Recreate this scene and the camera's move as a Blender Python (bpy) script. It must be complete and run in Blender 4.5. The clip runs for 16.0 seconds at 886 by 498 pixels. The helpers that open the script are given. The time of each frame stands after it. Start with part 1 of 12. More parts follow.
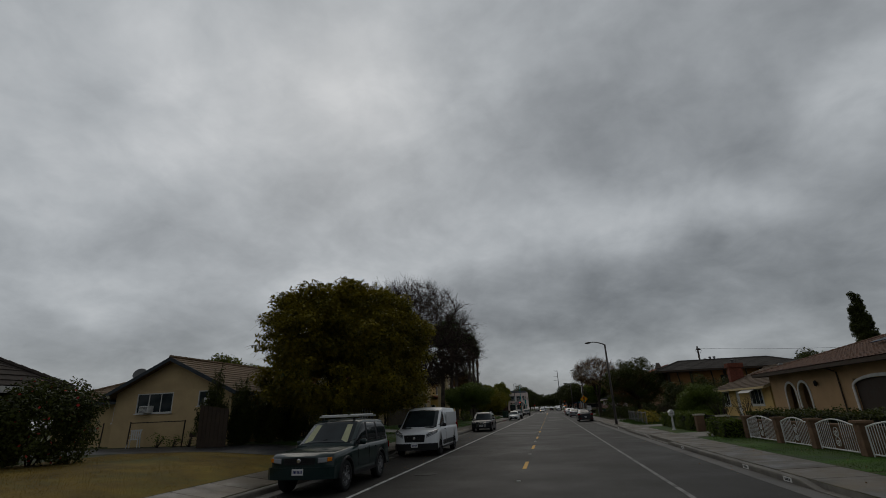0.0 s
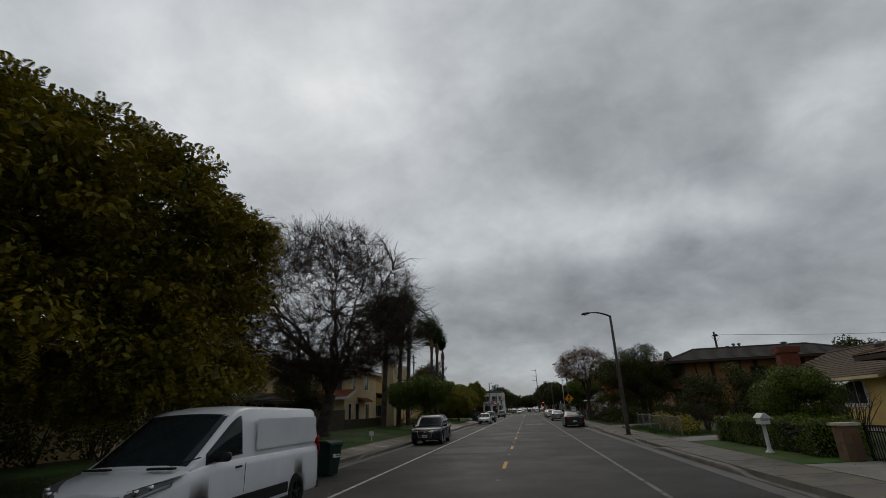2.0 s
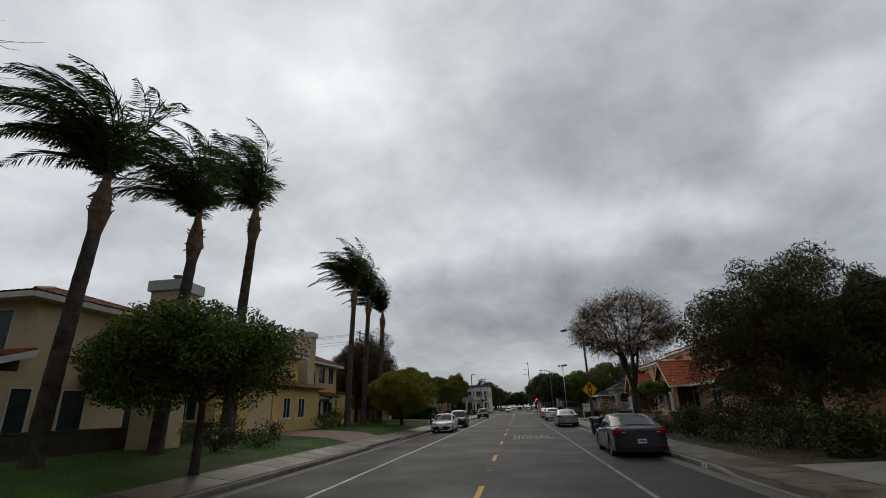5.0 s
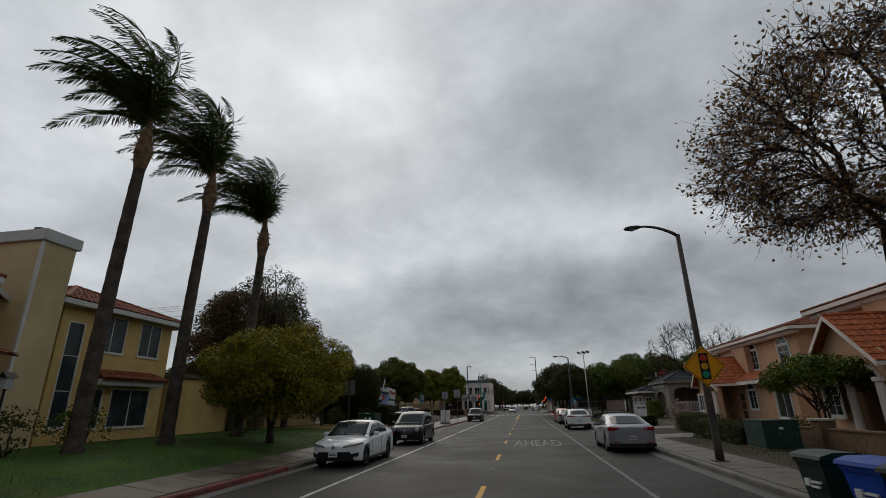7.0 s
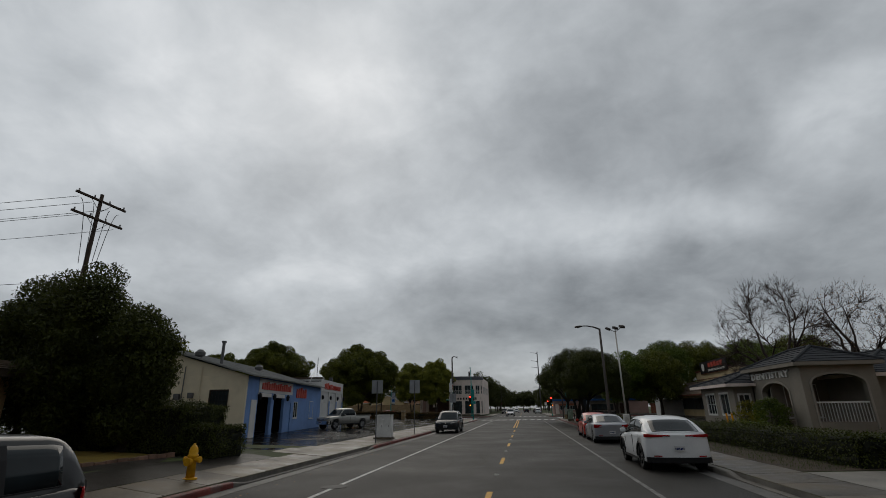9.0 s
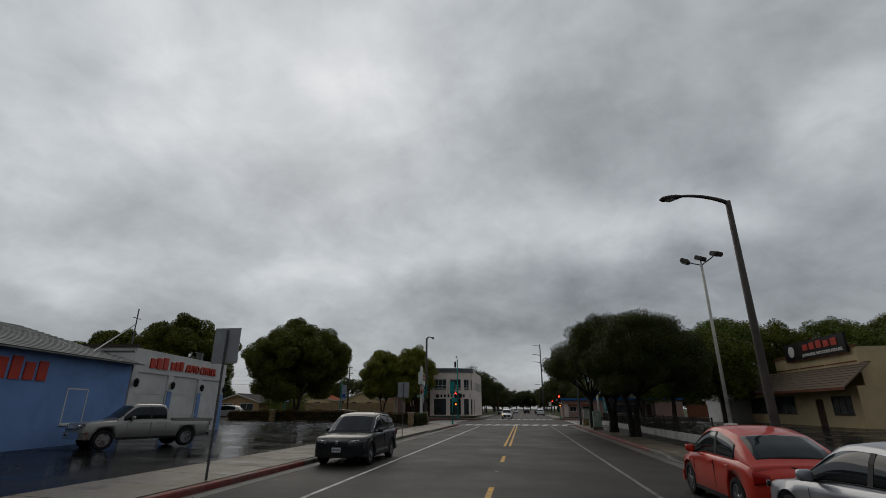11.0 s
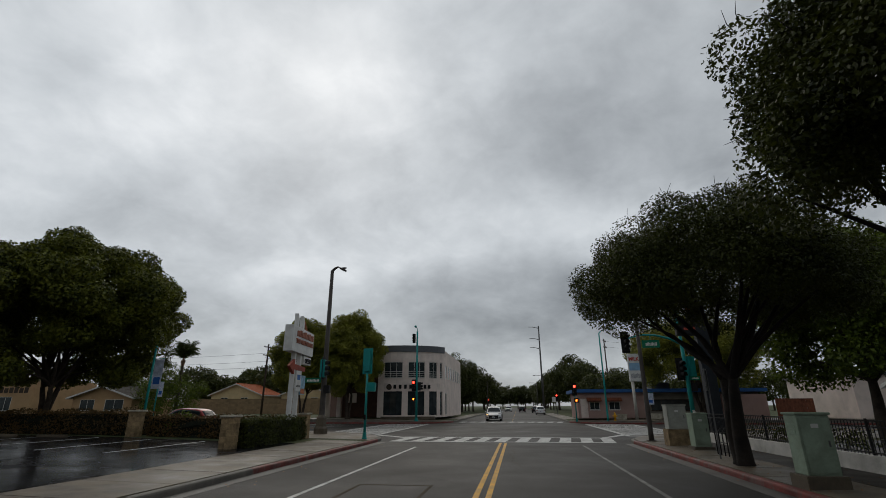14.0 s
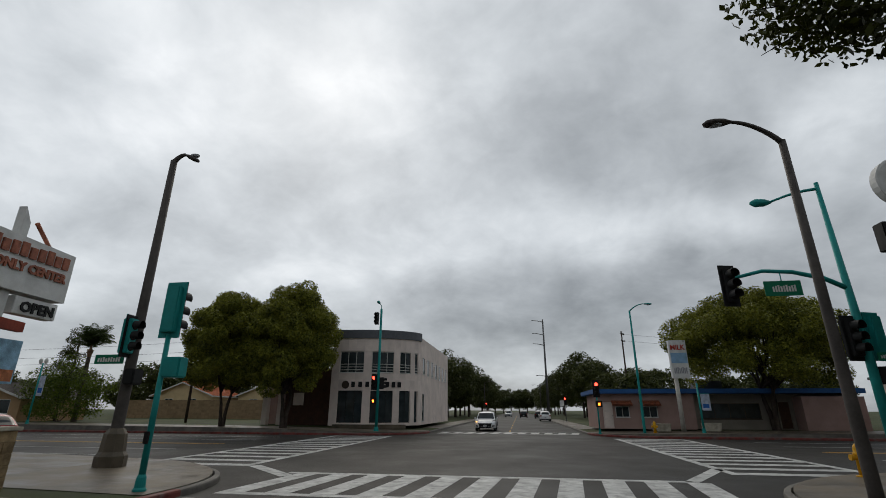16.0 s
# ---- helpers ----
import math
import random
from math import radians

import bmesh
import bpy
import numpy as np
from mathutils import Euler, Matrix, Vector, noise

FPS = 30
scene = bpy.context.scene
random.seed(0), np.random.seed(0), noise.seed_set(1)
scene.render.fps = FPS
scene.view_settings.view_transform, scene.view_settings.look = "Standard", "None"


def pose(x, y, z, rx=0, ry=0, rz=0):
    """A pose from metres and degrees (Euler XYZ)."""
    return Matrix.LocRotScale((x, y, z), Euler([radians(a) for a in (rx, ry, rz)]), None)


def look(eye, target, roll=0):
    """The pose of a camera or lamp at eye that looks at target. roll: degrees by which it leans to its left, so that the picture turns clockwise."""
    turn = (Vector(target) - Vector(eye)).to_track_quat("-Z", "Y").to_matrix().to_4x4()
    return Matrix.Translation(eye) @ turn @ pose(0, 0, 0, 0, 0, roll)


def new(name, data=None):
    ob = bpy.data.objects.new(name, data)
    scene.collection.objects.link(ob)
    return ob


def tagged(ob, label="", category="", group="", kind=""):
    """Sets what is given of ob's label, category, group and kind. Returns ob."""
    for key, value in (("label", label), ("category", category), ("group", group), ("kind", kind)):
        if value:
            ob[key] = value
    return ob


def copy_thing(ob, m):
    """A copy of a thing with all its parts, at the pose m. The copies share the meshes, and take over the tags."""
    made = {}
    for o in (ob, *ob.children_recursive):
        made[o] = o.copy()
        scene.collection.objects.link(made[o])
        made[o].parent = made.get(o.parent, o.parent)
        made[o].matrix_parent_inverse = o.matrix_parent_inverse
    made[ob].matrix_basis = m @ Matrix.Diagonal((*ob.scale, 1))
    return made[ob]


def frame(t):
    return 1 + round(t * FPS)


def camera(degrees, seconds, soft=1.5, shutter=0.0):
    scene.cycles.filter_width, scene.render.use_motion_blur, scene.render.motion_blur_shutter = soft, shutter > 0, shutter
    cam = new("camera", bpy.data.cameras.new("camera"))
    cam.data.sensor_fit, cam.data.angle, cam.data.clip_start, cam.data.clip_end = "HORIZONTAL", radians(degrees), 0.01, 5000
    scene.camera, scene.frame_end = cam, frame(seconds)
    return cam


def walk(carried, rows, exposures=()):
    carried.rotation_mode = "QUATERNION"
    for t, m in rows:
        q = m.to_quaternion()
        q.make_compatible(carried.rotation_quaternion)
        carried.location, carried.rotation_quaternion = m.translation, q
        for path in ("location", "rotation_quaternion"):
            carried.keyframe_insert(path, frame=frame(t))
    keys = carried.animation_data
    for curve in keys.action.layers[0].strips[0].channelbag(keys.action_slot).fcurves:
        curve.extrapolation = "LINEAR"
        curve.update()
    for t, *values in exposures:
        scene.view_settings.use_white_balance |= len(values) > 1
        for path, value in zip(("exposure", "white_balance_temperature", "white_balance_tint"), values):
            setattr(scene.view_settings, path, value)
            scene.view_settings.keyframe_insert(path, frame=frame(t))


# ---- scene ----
cam = camera(86.79, 16.0, soft=0.9)
# seconds, place, yaw to the left, pitch up, roll
PATH = [
    (0, 0.125, -1.039, 1.859, 11.411, 19.160, -2.465),
    (0.5, 0.058, 2.348, 1.859, 9.572, 19.182, -2.431),
    (1, 0.055, 6.062, 1.836, 9.023, 19.350, -2.453),
    (1.5, 0.070, 10.184, 1.839, 8.793, 19.332, -2.425),
    (2, 0.059, 14.686, 1.839, 8.930, 19.193, -2.370),
    (2.5, -0.014, 19.373, 1.874, 8.856, 18.994, -2.135),
    (3, -0.056, 24.203, 1.831, 8.744, 18.986, -1.940),
    (3.5, -0.081, 29.252, 1.888, 8.389, 18.773, -1.802),
    (4, -0.043, 34.446, 1.857, 8.195, 18.785, -1.758),
    (4.5, 0.066, 39.525, 1.876, 8.065, 18.722, -1.731),
    (4.7, 0.100, 41.620, 1.851, 8.024, 18.805, -1.901),
    (6.8, 0.210, 66.484, 1.846, 8.754, 18.825, -1.240),
    (7, 0.199, 68.895, 1.857, 8.964, 18.660, -1.102),
    (7.5, 0.181, 75.040, 1.849, 9.274, 18.530, -0.791),
    (8, 0.156, 81.320, 1.917, 9.353, 18.813, -0.816),
    (8.5, 0.097, 87.464, 1.854, 9.201, 18.642, -0.808),
    (9, -0.008, 93.366, 1.842, 9.013, 18.839, -0.779),
    (9.2, -0.049, 95.742, 1.863, 9.179, 18.766, -0.867),
    (11.3, -0.038, 119.902, 1.827, 9.236, 18.791, 0.047),
    (11.5, -0.053, 122.066, 1.863, 9.207, 18.675, -0.002),
    (12, -0.107, 127.342, 1.850, 8.999, 18.496, -0.264),
    (12.5, -0.187, 132.538, 1.855, 8.835, 18.433, -0.220),
    (13, -0.233, 137.648, 1.831, 8.709, 18.395, -0.303),
    (13.5, -0.217, 142.587, 1.831, 8.588, 18.326, -0.205),
    (14, -0.142, 147.261, 1.770, 8.547, 18.528, -0.203),
    (14.5, -0.052, 151.652, 1.787, 8.673, 18.755, 0.098),
    (15, -0.036, 155.752, 1.842, 8.651, 18.778, 0.122),
    (15.5, -0.007, 159.272, 1.843, 8.725, 18.938, 0.081),
    (16, 0.058, 162.252, 1.830, 8.845, 18.958, 0.165),
]


def aimed(x, y, z, yaw, pitch, roll):
    a, b = radians(yaw), radians(pitch)
    ahead = Vector((-math.sin(a) * math.cos(b), math.cos(a) * math.cos(b), math.sin(b)))
    return look((x, y, z), Vector((x, y, z)) + 5 * ahead, roll)


walk(cam, [(r[0], aimed(*r[1:])) for r in PATH], [(0, -0.36), (1.5, -0.12), (2.5, 0.05), (3.5, 0.05), (4.5, 0.3), (6.8, 0.2), (7.5, 0.15), (8.5, 0.05), (11.3, 0.0), (13.0, 0.0), (14.0, 0.24), (16.0, 0.38)])

# ---- world ----
SKY = 1.0  # brightness of the cloud deck
world = bpy.data.worlds.new("overcast")
scene.world = world
world.use_nodes = True


def wire(tree, kind, inputs=None, **attrs):
    """A node with its inputs set: a value, or another node's output."""
    n = tree.nodes.new(kind)
    for k, v in attrs.items():
        if k == "operation":
            n.operation = v
        elif k == "noise_dimensions":
            n.noise_dimensions = v
        elif k == "sky_type":
            n.sky_type = v
        elif k == "blend_type":
            n.blend_type = v
        elif k == "data_type":
            n.data_type = v
        elif k == "clamp":
            n.use_clamp = v
        elif k == "feature":
            n.feature = v
    for key, v in (inputs or {}).items():
        if isinstance(v, bpy.types.NodeSocket):
            tree.links.new(v, n.inputs[key])
        else:
            n.inputs[key].default_value = v
    return n


def ramp(tree, fac, stops):
    n = tree.nodes.new("ShaderNodeValToRGB")
    tree.links.new(fac, n.inputs[0])
    while len(n.color_ramp.elements) < len(stops):
        n.color_ramp.elements.new(0.5)
    for e, (p, c) in zip(n.color_ramp.elements, stops):
        e.position, e.color = p, (*c, 1)
    return n


# cloud masses of the deck, in a plane across the way ahead: place, half sizes, turn, change of lightness
CLOUDS = [
    (-0.16, 0.31, 0.17, 0.32, 10, 0.075),
    (-0.22, 0.38, 0.50, 0.55, 0, 0.075),
    (-0.85, 0.40, 0.62, 0.50, -15, 0.135),
    (0.44, 0.42, 0.42, 0.30, 10, -0.05),
    (0.46, 0.20, 0.38, 0.14, -8, -0.06),
    (0.88, 0.31, 0.28, 0.09, 14, 0.08),
    (0.46, 0.04, 0.28, 0.08, 8, 0.11),
    (0.80, 0.03, 0.30, 0.17, 10, -0.09),
    (0.34, -0.11, 0.48, 0.13, 4, -0.10),
    (-0.58, 0.09, 0.42, 0.13, 6, -0.065),
    (-0.30, -0.09, 0.26, 0.09, 12, 0.08),
    (-0.80, -0.04, 0.34, 0.09, 0, 0.06),
    (-0.62, -0.15, 0.40, 0.08, 0, -0.05),
    (0.10, 0.05, 0.24, 0.12, 20, 0.06),
    (0.28, -0.235, 0.34, 0.06, 0, 0.05),
]


def build_sky():
    t = world.node_tree
    t.nodes.clear()
    co = wire(t, "ShaderNodeTexCoord").outputs["Generated"]
    sep = wire(t, "ShaderNodeSeparateXYZ", {0: co})
    up = wire(t, "ShaderNodeMath", {0: sep.outputs[2], 1: 0.0}, operation="MAXIMUM").outputs[0]
    # texture of the deck, seen flatter towards the horizon
    lift = wire(t, "ShaderNodeMath", {0: up, 1: 0.42}, operation="ADD").outputs[0]
    u = wire(t, "ShaderNodeMath", {0: sep.outputs[0], 1: lift}, operation="DIVIDE").outputs[0]
    v = wire(t, "ShaderNodeMath", {0: sep.outputs[1], 1: lift}, operation="DIVIDE").outputs[0]
    deck = wire(t, "ShaderNodeCombineXYZ", {0: u, 1: v, 2: 3.7}).outputs[0]
    mid = wire(t, "ShaderNodeTexNoise", {"Vector": deck, "Scale": 2.6, "Detail": 6.0, "Roughness": 0.56, "Distortion": 0.25}).outputs[0]
    fine = wire(t, "ShaderNodeTexNoise", {"Vector": deck, "Scale": 7.5, "Detail": 5.0, "Roughness": 0.58, "Distortion": 0.35}).outputs[0]
    # the plane in which the cloud masses lie
    yaw, pitch = radians(9.2), radians(18.75)
    ahead = Vector((-math.sin(yaw) * math.cos(pitch), math.cos(yaw) * math.cos(pitch), math.sin(pitch)))
    right = ahead.cross(Vector((0, 0, 1))).normalized()
    above = right.cross(ahead)
    depth = wire(t, "ShaderNodeVectorMath", {0: co, 1: ahead}, operation="DOT_PRODUCT").outputs["Value"]
    depth = wire(t, "ShaderNodeMath", {0: depth, 1: 0.08}, operation="MAXIMUM").outputs[0]
    a = wire(t, "ShaderNodeVectorMath", {0: co, 1: right}, operation="DOT_PRODUCT").outputs["Value"]
    b = wire(t, "ShaderNodeVectorMath", {0: co, 1: above}, operation="DOT_PRODUCT").outputs["Value"]
    a = wire(t, "ShaderNodeMath", {0: a, 1: depth}, operation="DIVIDE").outputs[0]
    b = wire(t, "ShaderNodeMath", {0: b, 1: depth}, operation="DIVIDE").outputs[0]
    plane = wire(t, "ShaderNodeCombineXYZ", {0: a, 1: b, 2: 0.0}).outputs[0]
    drift = wire(t, "ShaderNodeTexNoise", {"Vector": plane, "Scale": 3.4, "Detail": 4.0, "Roughness": 0.55})
    drift = wire(t, "ShaderNodeVectorMath", {0: drift.outputs["Color"], 1: (0.5, 0.5, 0.5)}, operation="SUBTRACT").outputs[0]
    drift = wire(t, "ShaderNodeVectorMath", {0: drift, 1: (0.30, 0.22, 0.0)}, operation="MULTIPLY").outputs[0]
    plane = wire(t, "ShaderNodeVectorMath", {0: plane, 1: drift}, operation="ADD").outputs[0]
    total = wire(t, "ShaderNodeMapRange", {0: up, 1: 0.0, 2: 0.30, 3: 0.605, 4: 0.672}).outputs[0]
    for px, py, sx, sy, turn, amount in CLOUDS:
        m = t.nodes.new("ShaderNodeMapping")
        m.vector_type = "TEXTURE"
        m.inputs["Location"].default_value = (px, py, 0)
        m.inputs["Rotation"].default_value = (0, 0, radians(turn))
        m.inputs["Scale"].default_value = (sx, sy, 1)
        t.links.new(plane, m.inputs["Vector"])
        far = wire(t, "ShaderNodeVectorMath", {0: m.outputs[0]}, operation="LENGTH").outputs["Value"]
        r = t.nodes.new("ShaderNodeMapRange")
        r.interpolation_type = "SMOOTHERSTEP"
        t.links.new(far, r.inputs[0])
        for k, val in ((1, 0.0), (2, 1.5), (3, amount), (4, 0.0)):
            r.inputs[k].default_value = val
        total = wire(t, "ShaderNodeMath", {0: total, 1: r.outputs[0]}, operation="ADD").outputs[0]
    for tex, amount in ((mid, 0.34), (fine, 0.15)):
        c = wire(t, "ShaderNodeMath", {0: tex, 1: 0.5}, operation="SUBTRACT").outputs[0]
        total = wire(t, "ShaderNodeMath", {0: c, 1: amount, 2: total}, operation="MULTIPLY_ADD").outputs[0]
    total = wire(t, "ShaderNodeMath", {0: total, 1: 0.30}, operation="MAXIMUM").outputs[0]
    total = wire(t, "ShaderNodeMath", {0: total, 1: 0.94}, operation="MINIMUM").outputs[0]
    light = wire(t, "ShaderNodeMath", {0: total, 1: 2.2}, operation="POWER").outputs[0]
    tint = ramp(t, total, [(0.42, (0.925, 1.0, 1.07)), (0.75, (0.945, 1.0, 1.045)), (0.9, (0.975, 1.0, 1.02))])
    # deck dimmed behind the view, so that walls facing it turn darker
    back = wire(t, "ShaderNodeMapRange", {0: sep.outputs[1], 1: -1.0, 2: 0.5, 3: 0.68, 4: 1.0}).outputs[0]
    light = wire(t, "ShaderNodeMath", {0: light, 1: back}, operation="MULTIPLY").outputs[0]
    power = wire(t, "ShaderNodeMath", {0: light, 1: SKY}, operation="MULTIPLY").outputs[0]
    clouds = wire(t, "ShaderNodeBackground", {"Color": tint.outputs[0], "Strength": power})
    air = wire(t, "ShaderNodeTexSky", sky_type="NISHITA")
    air.sun_disc = False
    air.sun_elevation, air.sun_rotation = radians(38), radians(-25)
    clear = wire(t, "ShaderNodeBackground", {"Color": air.outputs[0], "Strength": 0.08})
    both = wire(t, "ShaderNodeMixShader", {0: 0.95, 1: clear.outputs[0], 2: clouds.outputs[0]})
    out = t.nodes.new("ShaderNodeOutputWorld")
    t.links.new(both.outputs[0], out.inputs[0])


build_sky()
sun = new("sun", bpy.data.lights.new("sun", "SUN"))
sun.data.energy, sun.data.angle, sun.data.color = 0.5, radians(45), (1.0, 0.90, 0.76)
sun.matrix_world = look((-20, 60, 45), (0, 0, 0))

# ---- materials ----
MATS = {}


def mat(name, color, rough=0.7, metal=0.0, vary=0.18, scale=3.0, fine=40.0, bump=0.15, rand=0.0, spec=0.22, coat=0.0, stain=None, stain_amount=0.0, stain_scale=0.6, rough_vary=0.1):
    """A surface with a broad and a fine variation of its colour, a fine relief, and stains of another colour."""
    if name in MATS:
        return MATS[name]
    m = bpy.data.materials.new(name)
    m.use_nodes = True
    t = m.node_tree
    p = t.nodes["Principled BSDF"]
    co = wire(t, "ShaderNodeTexCoord").outputs["Object"]
    info = wire(t, "ShaderNodeObjectInfo")
    off = wire(t, "ShaderNodeVectorMath", {0: info.outputs["Random"], 1: (31.0, 17.0, 23.0)}, operation="MULTIPLY").outputs[0]
    co = wire(t, "ShaderNodeVectorMath", {0: co, 1: off}, operation="ADD").outputs[0]
    n1 = wire(t, "ShaderNodeTexNoise", {"Vector": co, "Scale": scale, "Detail": 4.0, "Roughness": 0.6}).outputs[0]
    n2 = wire(t, "ShaderNodeTexNoise", {"Vector": co, "Scale": fine, "Detail": 3.0, "Roughness": 0.6}).outputs[0]
    lo = tuple(max(0.0, c * (1 - vary * 1.6)) for c in color)
    hi = tuple(min(1.0, c * (1 + vary * 1.6)) for c in color)
    r1 = ramp(t, n1, [(0.3, lo), (0.5, color), (0.7, hi)])
    r2 = ramp(t, n2, [(0.3, (1 - vary, 1 - vary, 1 - vary)), (0.7, (1 + 0 * vary, 1, 1))])
    mul = t.nodes.new("ShaderNodeMixRGB")
    mul.blend_type = "MULTIPLY"
    mul.inputs[0].default_value = 0.8
    t.links.new(r1.outputs[0], mul.inputs[1])
    t.links.new(r2.outputs[0], mul.inputs[2])
    c = mul.outputs[0]
    if stain:
        n3 = wire(t, "ShaderNodeTexNoise", {"Vector": co, "Scale": stain_scale, "Detail": 6.0, "Roughness": 0.65, "Distortion": 0.4}).outputs[0]
        r3 = ramp(t, n3, [(0.48, (0, 0, 0)), (0.68, (stain_amount,) * 3)])
        sm = t.nodes.new("ShaderNodeMixRGB")
        t.links.new(r3.outputs[0], sm.inputs[0])
        t.links.new(c, sm.inputs[1])
        sm.inputs[2].default_value = (*stain, 1)
        c = sm.outputs[0]
    if rand:
        hs = t.nodes.new("ShaderNodeHueSaturation")
        rv = wire(t, "ShaderNodeMapRange", {0: info.outputs["Random"], 3: 1 - rand, 4: 1 + rand}).outputs[0]
        t.links.new(rv, hs.inputs["Value"])
        t.links.new(c, hs.inputs["Color"])
        c = hs.outputs[0]
    t.links.new(c, p.inputs["Base Color"])
    p.inputs["Metallic"].default_value = metal
    rr = wire(t, "ShaderNodeMapRange", {0: n1, 1: 0.3, 2: 0.7, 3: max(0.02, rough - rough_vary), 4: min(1.0, rough + rough_vary)}).outputs[0]
    t.links.new(rr, p.inputs["Roughness"])
    p.inputs["Specular IOR Level"].default_value = spec
    p.inputs["Coat Weight"].default_value = coat
    p.inputs["Coat Roughness"].default_value = 0.06
    if bump:
        bp = wire(t, "ShaderNodeBump", {"Strength": bump, "Distance": 0.02, "Height": n2})
        t.links.new(bp.outputs[0], p.inputs["Normal"])
    MATS[name] = m
    return m


def leaf_mat(name, lo, hi, shine=0.55):
    """Leaves: each has its own tint, and light comes through them."""
    if name in MATS:
        return MATS[name]
    m = bpy.data.materials.new(name)
    m.use_nodes = True
    t = m.node_tree
    p = t.nodes["Principled BSDF"]
    geo = wire(t, "ShaderNodeNewGeometry").outputs["Random Per Island"]
    co = wire(t, "ShaderNodeTexCoord").outputs["Object"]
    n1 = wire(t, "ShaderNodeTexNoise", {"Vector": co, "Scale": 0.9, "Detail": 3.0}).outputs[0]
    s = wire(t, "ShaderNodeMath", {0: geo, 1: 0.5, 2: n1}, operation="MULTIPLY_ADD").outputs[0]
    r = ramp(t, s, [(0.35, lo), (0.95, hi)])
    t.links.new(r.outputs[0], p.inputs["Base Color"])
    p.inputs["Roughness"].default_value = shine
    p.inputs["Specular IOR Level"].default_value = 0.22
    tr = wire(t, "ShaderNodeBsdfTranslucent", {"Color": r.outputs[0]})
    mx = wire(t, "ShaderNodeMixShader", {0: 0.25, 1: p.outputs[0], 2: tr.outputs[0]})
    t.links.new(mx.outputs[0], t.nodes["Material Output"].inputs[0])
    MATS[name] = m
    return m


def glow_mat(name, color, power):
    if name in MATS:
        return MATS[name]
    m = bpy.data.materials.new(name)
    m.use_nodes = True
    p = m.node_tree.nodes["Principled BSDF"]
    p.inputs["Base Color"].default_value = (*color, 1)
    p.inputs["Emission Color"].default_value = (*color, 1)
    p.inputs["Emission Strength"].default_value = power
    MATS[name] = m
    return m


def glass_mat(name, color=(0.02, 0.025, 0.03), rough=0.05):
    """Shiny opaque glass; for windows the dimness behind them is put into its colour."""
    if name in MATS:
        return MATS[name]
    m = bpy.data.materials.new(name)
    m.use_nodes = True
    t = m.node_tree
    p = t.nodes["Principled BSDF"]
    co = wire(t, "ShaderNodeTexCoord").outputs["Object"]
    n1 = wire(t, "ShaderNodeTexNoise", {"Vector": co, "Scale": 1.4, "Detail": 2.0}).outputs[0]
    r = ramp(t, n1, [(0.35, color), (0.7, tuple(c * 1.8 for c in color))])
    t.links.new(r.outputs[0], p.inputs["Base Color"])
    p.inputs["Roughness"].default_value = rough
    p.inputs["IOR"].default_value = 1.5
    p.inputs["Specular IOR Level"].default_value = 0.2
    MATS[name] = m
    return m


ASPHALT = mat("wet_asphalt", (0.029, 0.0265, 0.0235), 0.62, vary=0.16, scale=0.35, fine=60, bump=0.25, spec=0.15, stain=(0.023, 0.021, 0.0185), stain_amount=0.6, stain_scale=0.22)
LOT_ASPHALT = mat("soaked_lot_asphalt", (0.010, 0.010, 0.011), 0.20, spec=0.03, vary=0.25, scale=0.5, fine=5, bump=0.14, stain=(0.015, 0.016, 0.018), stain_amount=0.9, stain_scale=0.35, rough_vary=0.13)
PATCH = mat("patched_asphalt", (0.085, 0.082, 0.078), 0.7, vary=0.12, scale=1.0, fine=70, bump=0.2)
CONCRETE = mat("damp_concrete", (0.128, 0.104, 0.074), 0.48, vary=0.26, scale=0.8, fine=30, bump=0.14, rand=0.14, stain=(0.055, 0.047, 0.038), stain_amount=0.95, stain_scale=0.55, rough_vary=0.2)
# soaked concrete, darkened further for the shade under the street trees
DARK_SOAKED_PAVE = mat("dark_soaked_pavement", (0.036, 0.032, 0.027), 0.42, spec=0.06, vary=0.25, scale=0.9, fine=30, bump=0.15, rand=0.12, stain=(0.04, 0.035, 0.03), stain_amount=0.85, stain_scale=0.6)
KERB = mat("kerb_concrete", (0.16, 0.148, 0.128), 0.7, vary=0.2, scale=1.2, fine=30, bump=0.15, stain=(0.08, 0.075, 0.07), stain_amount=0.8, stain_scale=0.8)
RED_KERB = mat("worn_red_kerb_paint", (0.17, 0.04, 0.033), 0.6, vary=0.3, scale=2.0, fine=25, bump=0.15, stain=(0.13, 0.11, 0.10), stain_amount=0.8, stain_scale=2.5)
GRASS_SOIL = mat("grass_ground", (0.05, 0.065, 0.022), 0.9, vary=0.35, scale=0.6, fine=18, bump=0.5, stain=(0.10, 0.085, 0.035), stain_amount=0.6, stain_scale=0.15)
DRY_LAWN = mat("dry_lawn", (0.17, 0.115, 0.022), 0.95, vary=0.3, scale=0.8, fine=22, bump=0.6, stain=(0.07, 0.085, 0.03), stain_amount=0.7, stain_scale=0.4)
GREEN_LAWN = mat("wet_green_lawn", (0.035, 0.085, 0.006), 0.85, vary=0.35, scale=0.9, fine=25, bump=0.6, stain=(0.075, 0.075, 0.02), stain_amount=0.6, stain_scale=0.35)
SOIL = mat("dark_soil", (0.06, 0.045, 0.03), 0.95, vary=0.3, scale=2, fine=20, bump=0.6)
BRICK_PAVE = mat("brick_paving", (0.20, 0.12, 0.085), 0.7, vary=0.25, scale=3, fine=20, bump=0.2, rand=0.2)
WHITE_LINE = mat("white_road_paint", (0.52, 0.52, 0.50), 0.6, vary=0.2, scale=2, fine=30, bump=0.1, stain=(0.12, 0.12, 0.115), stain_amount=0.7, stain_scale=3.0)
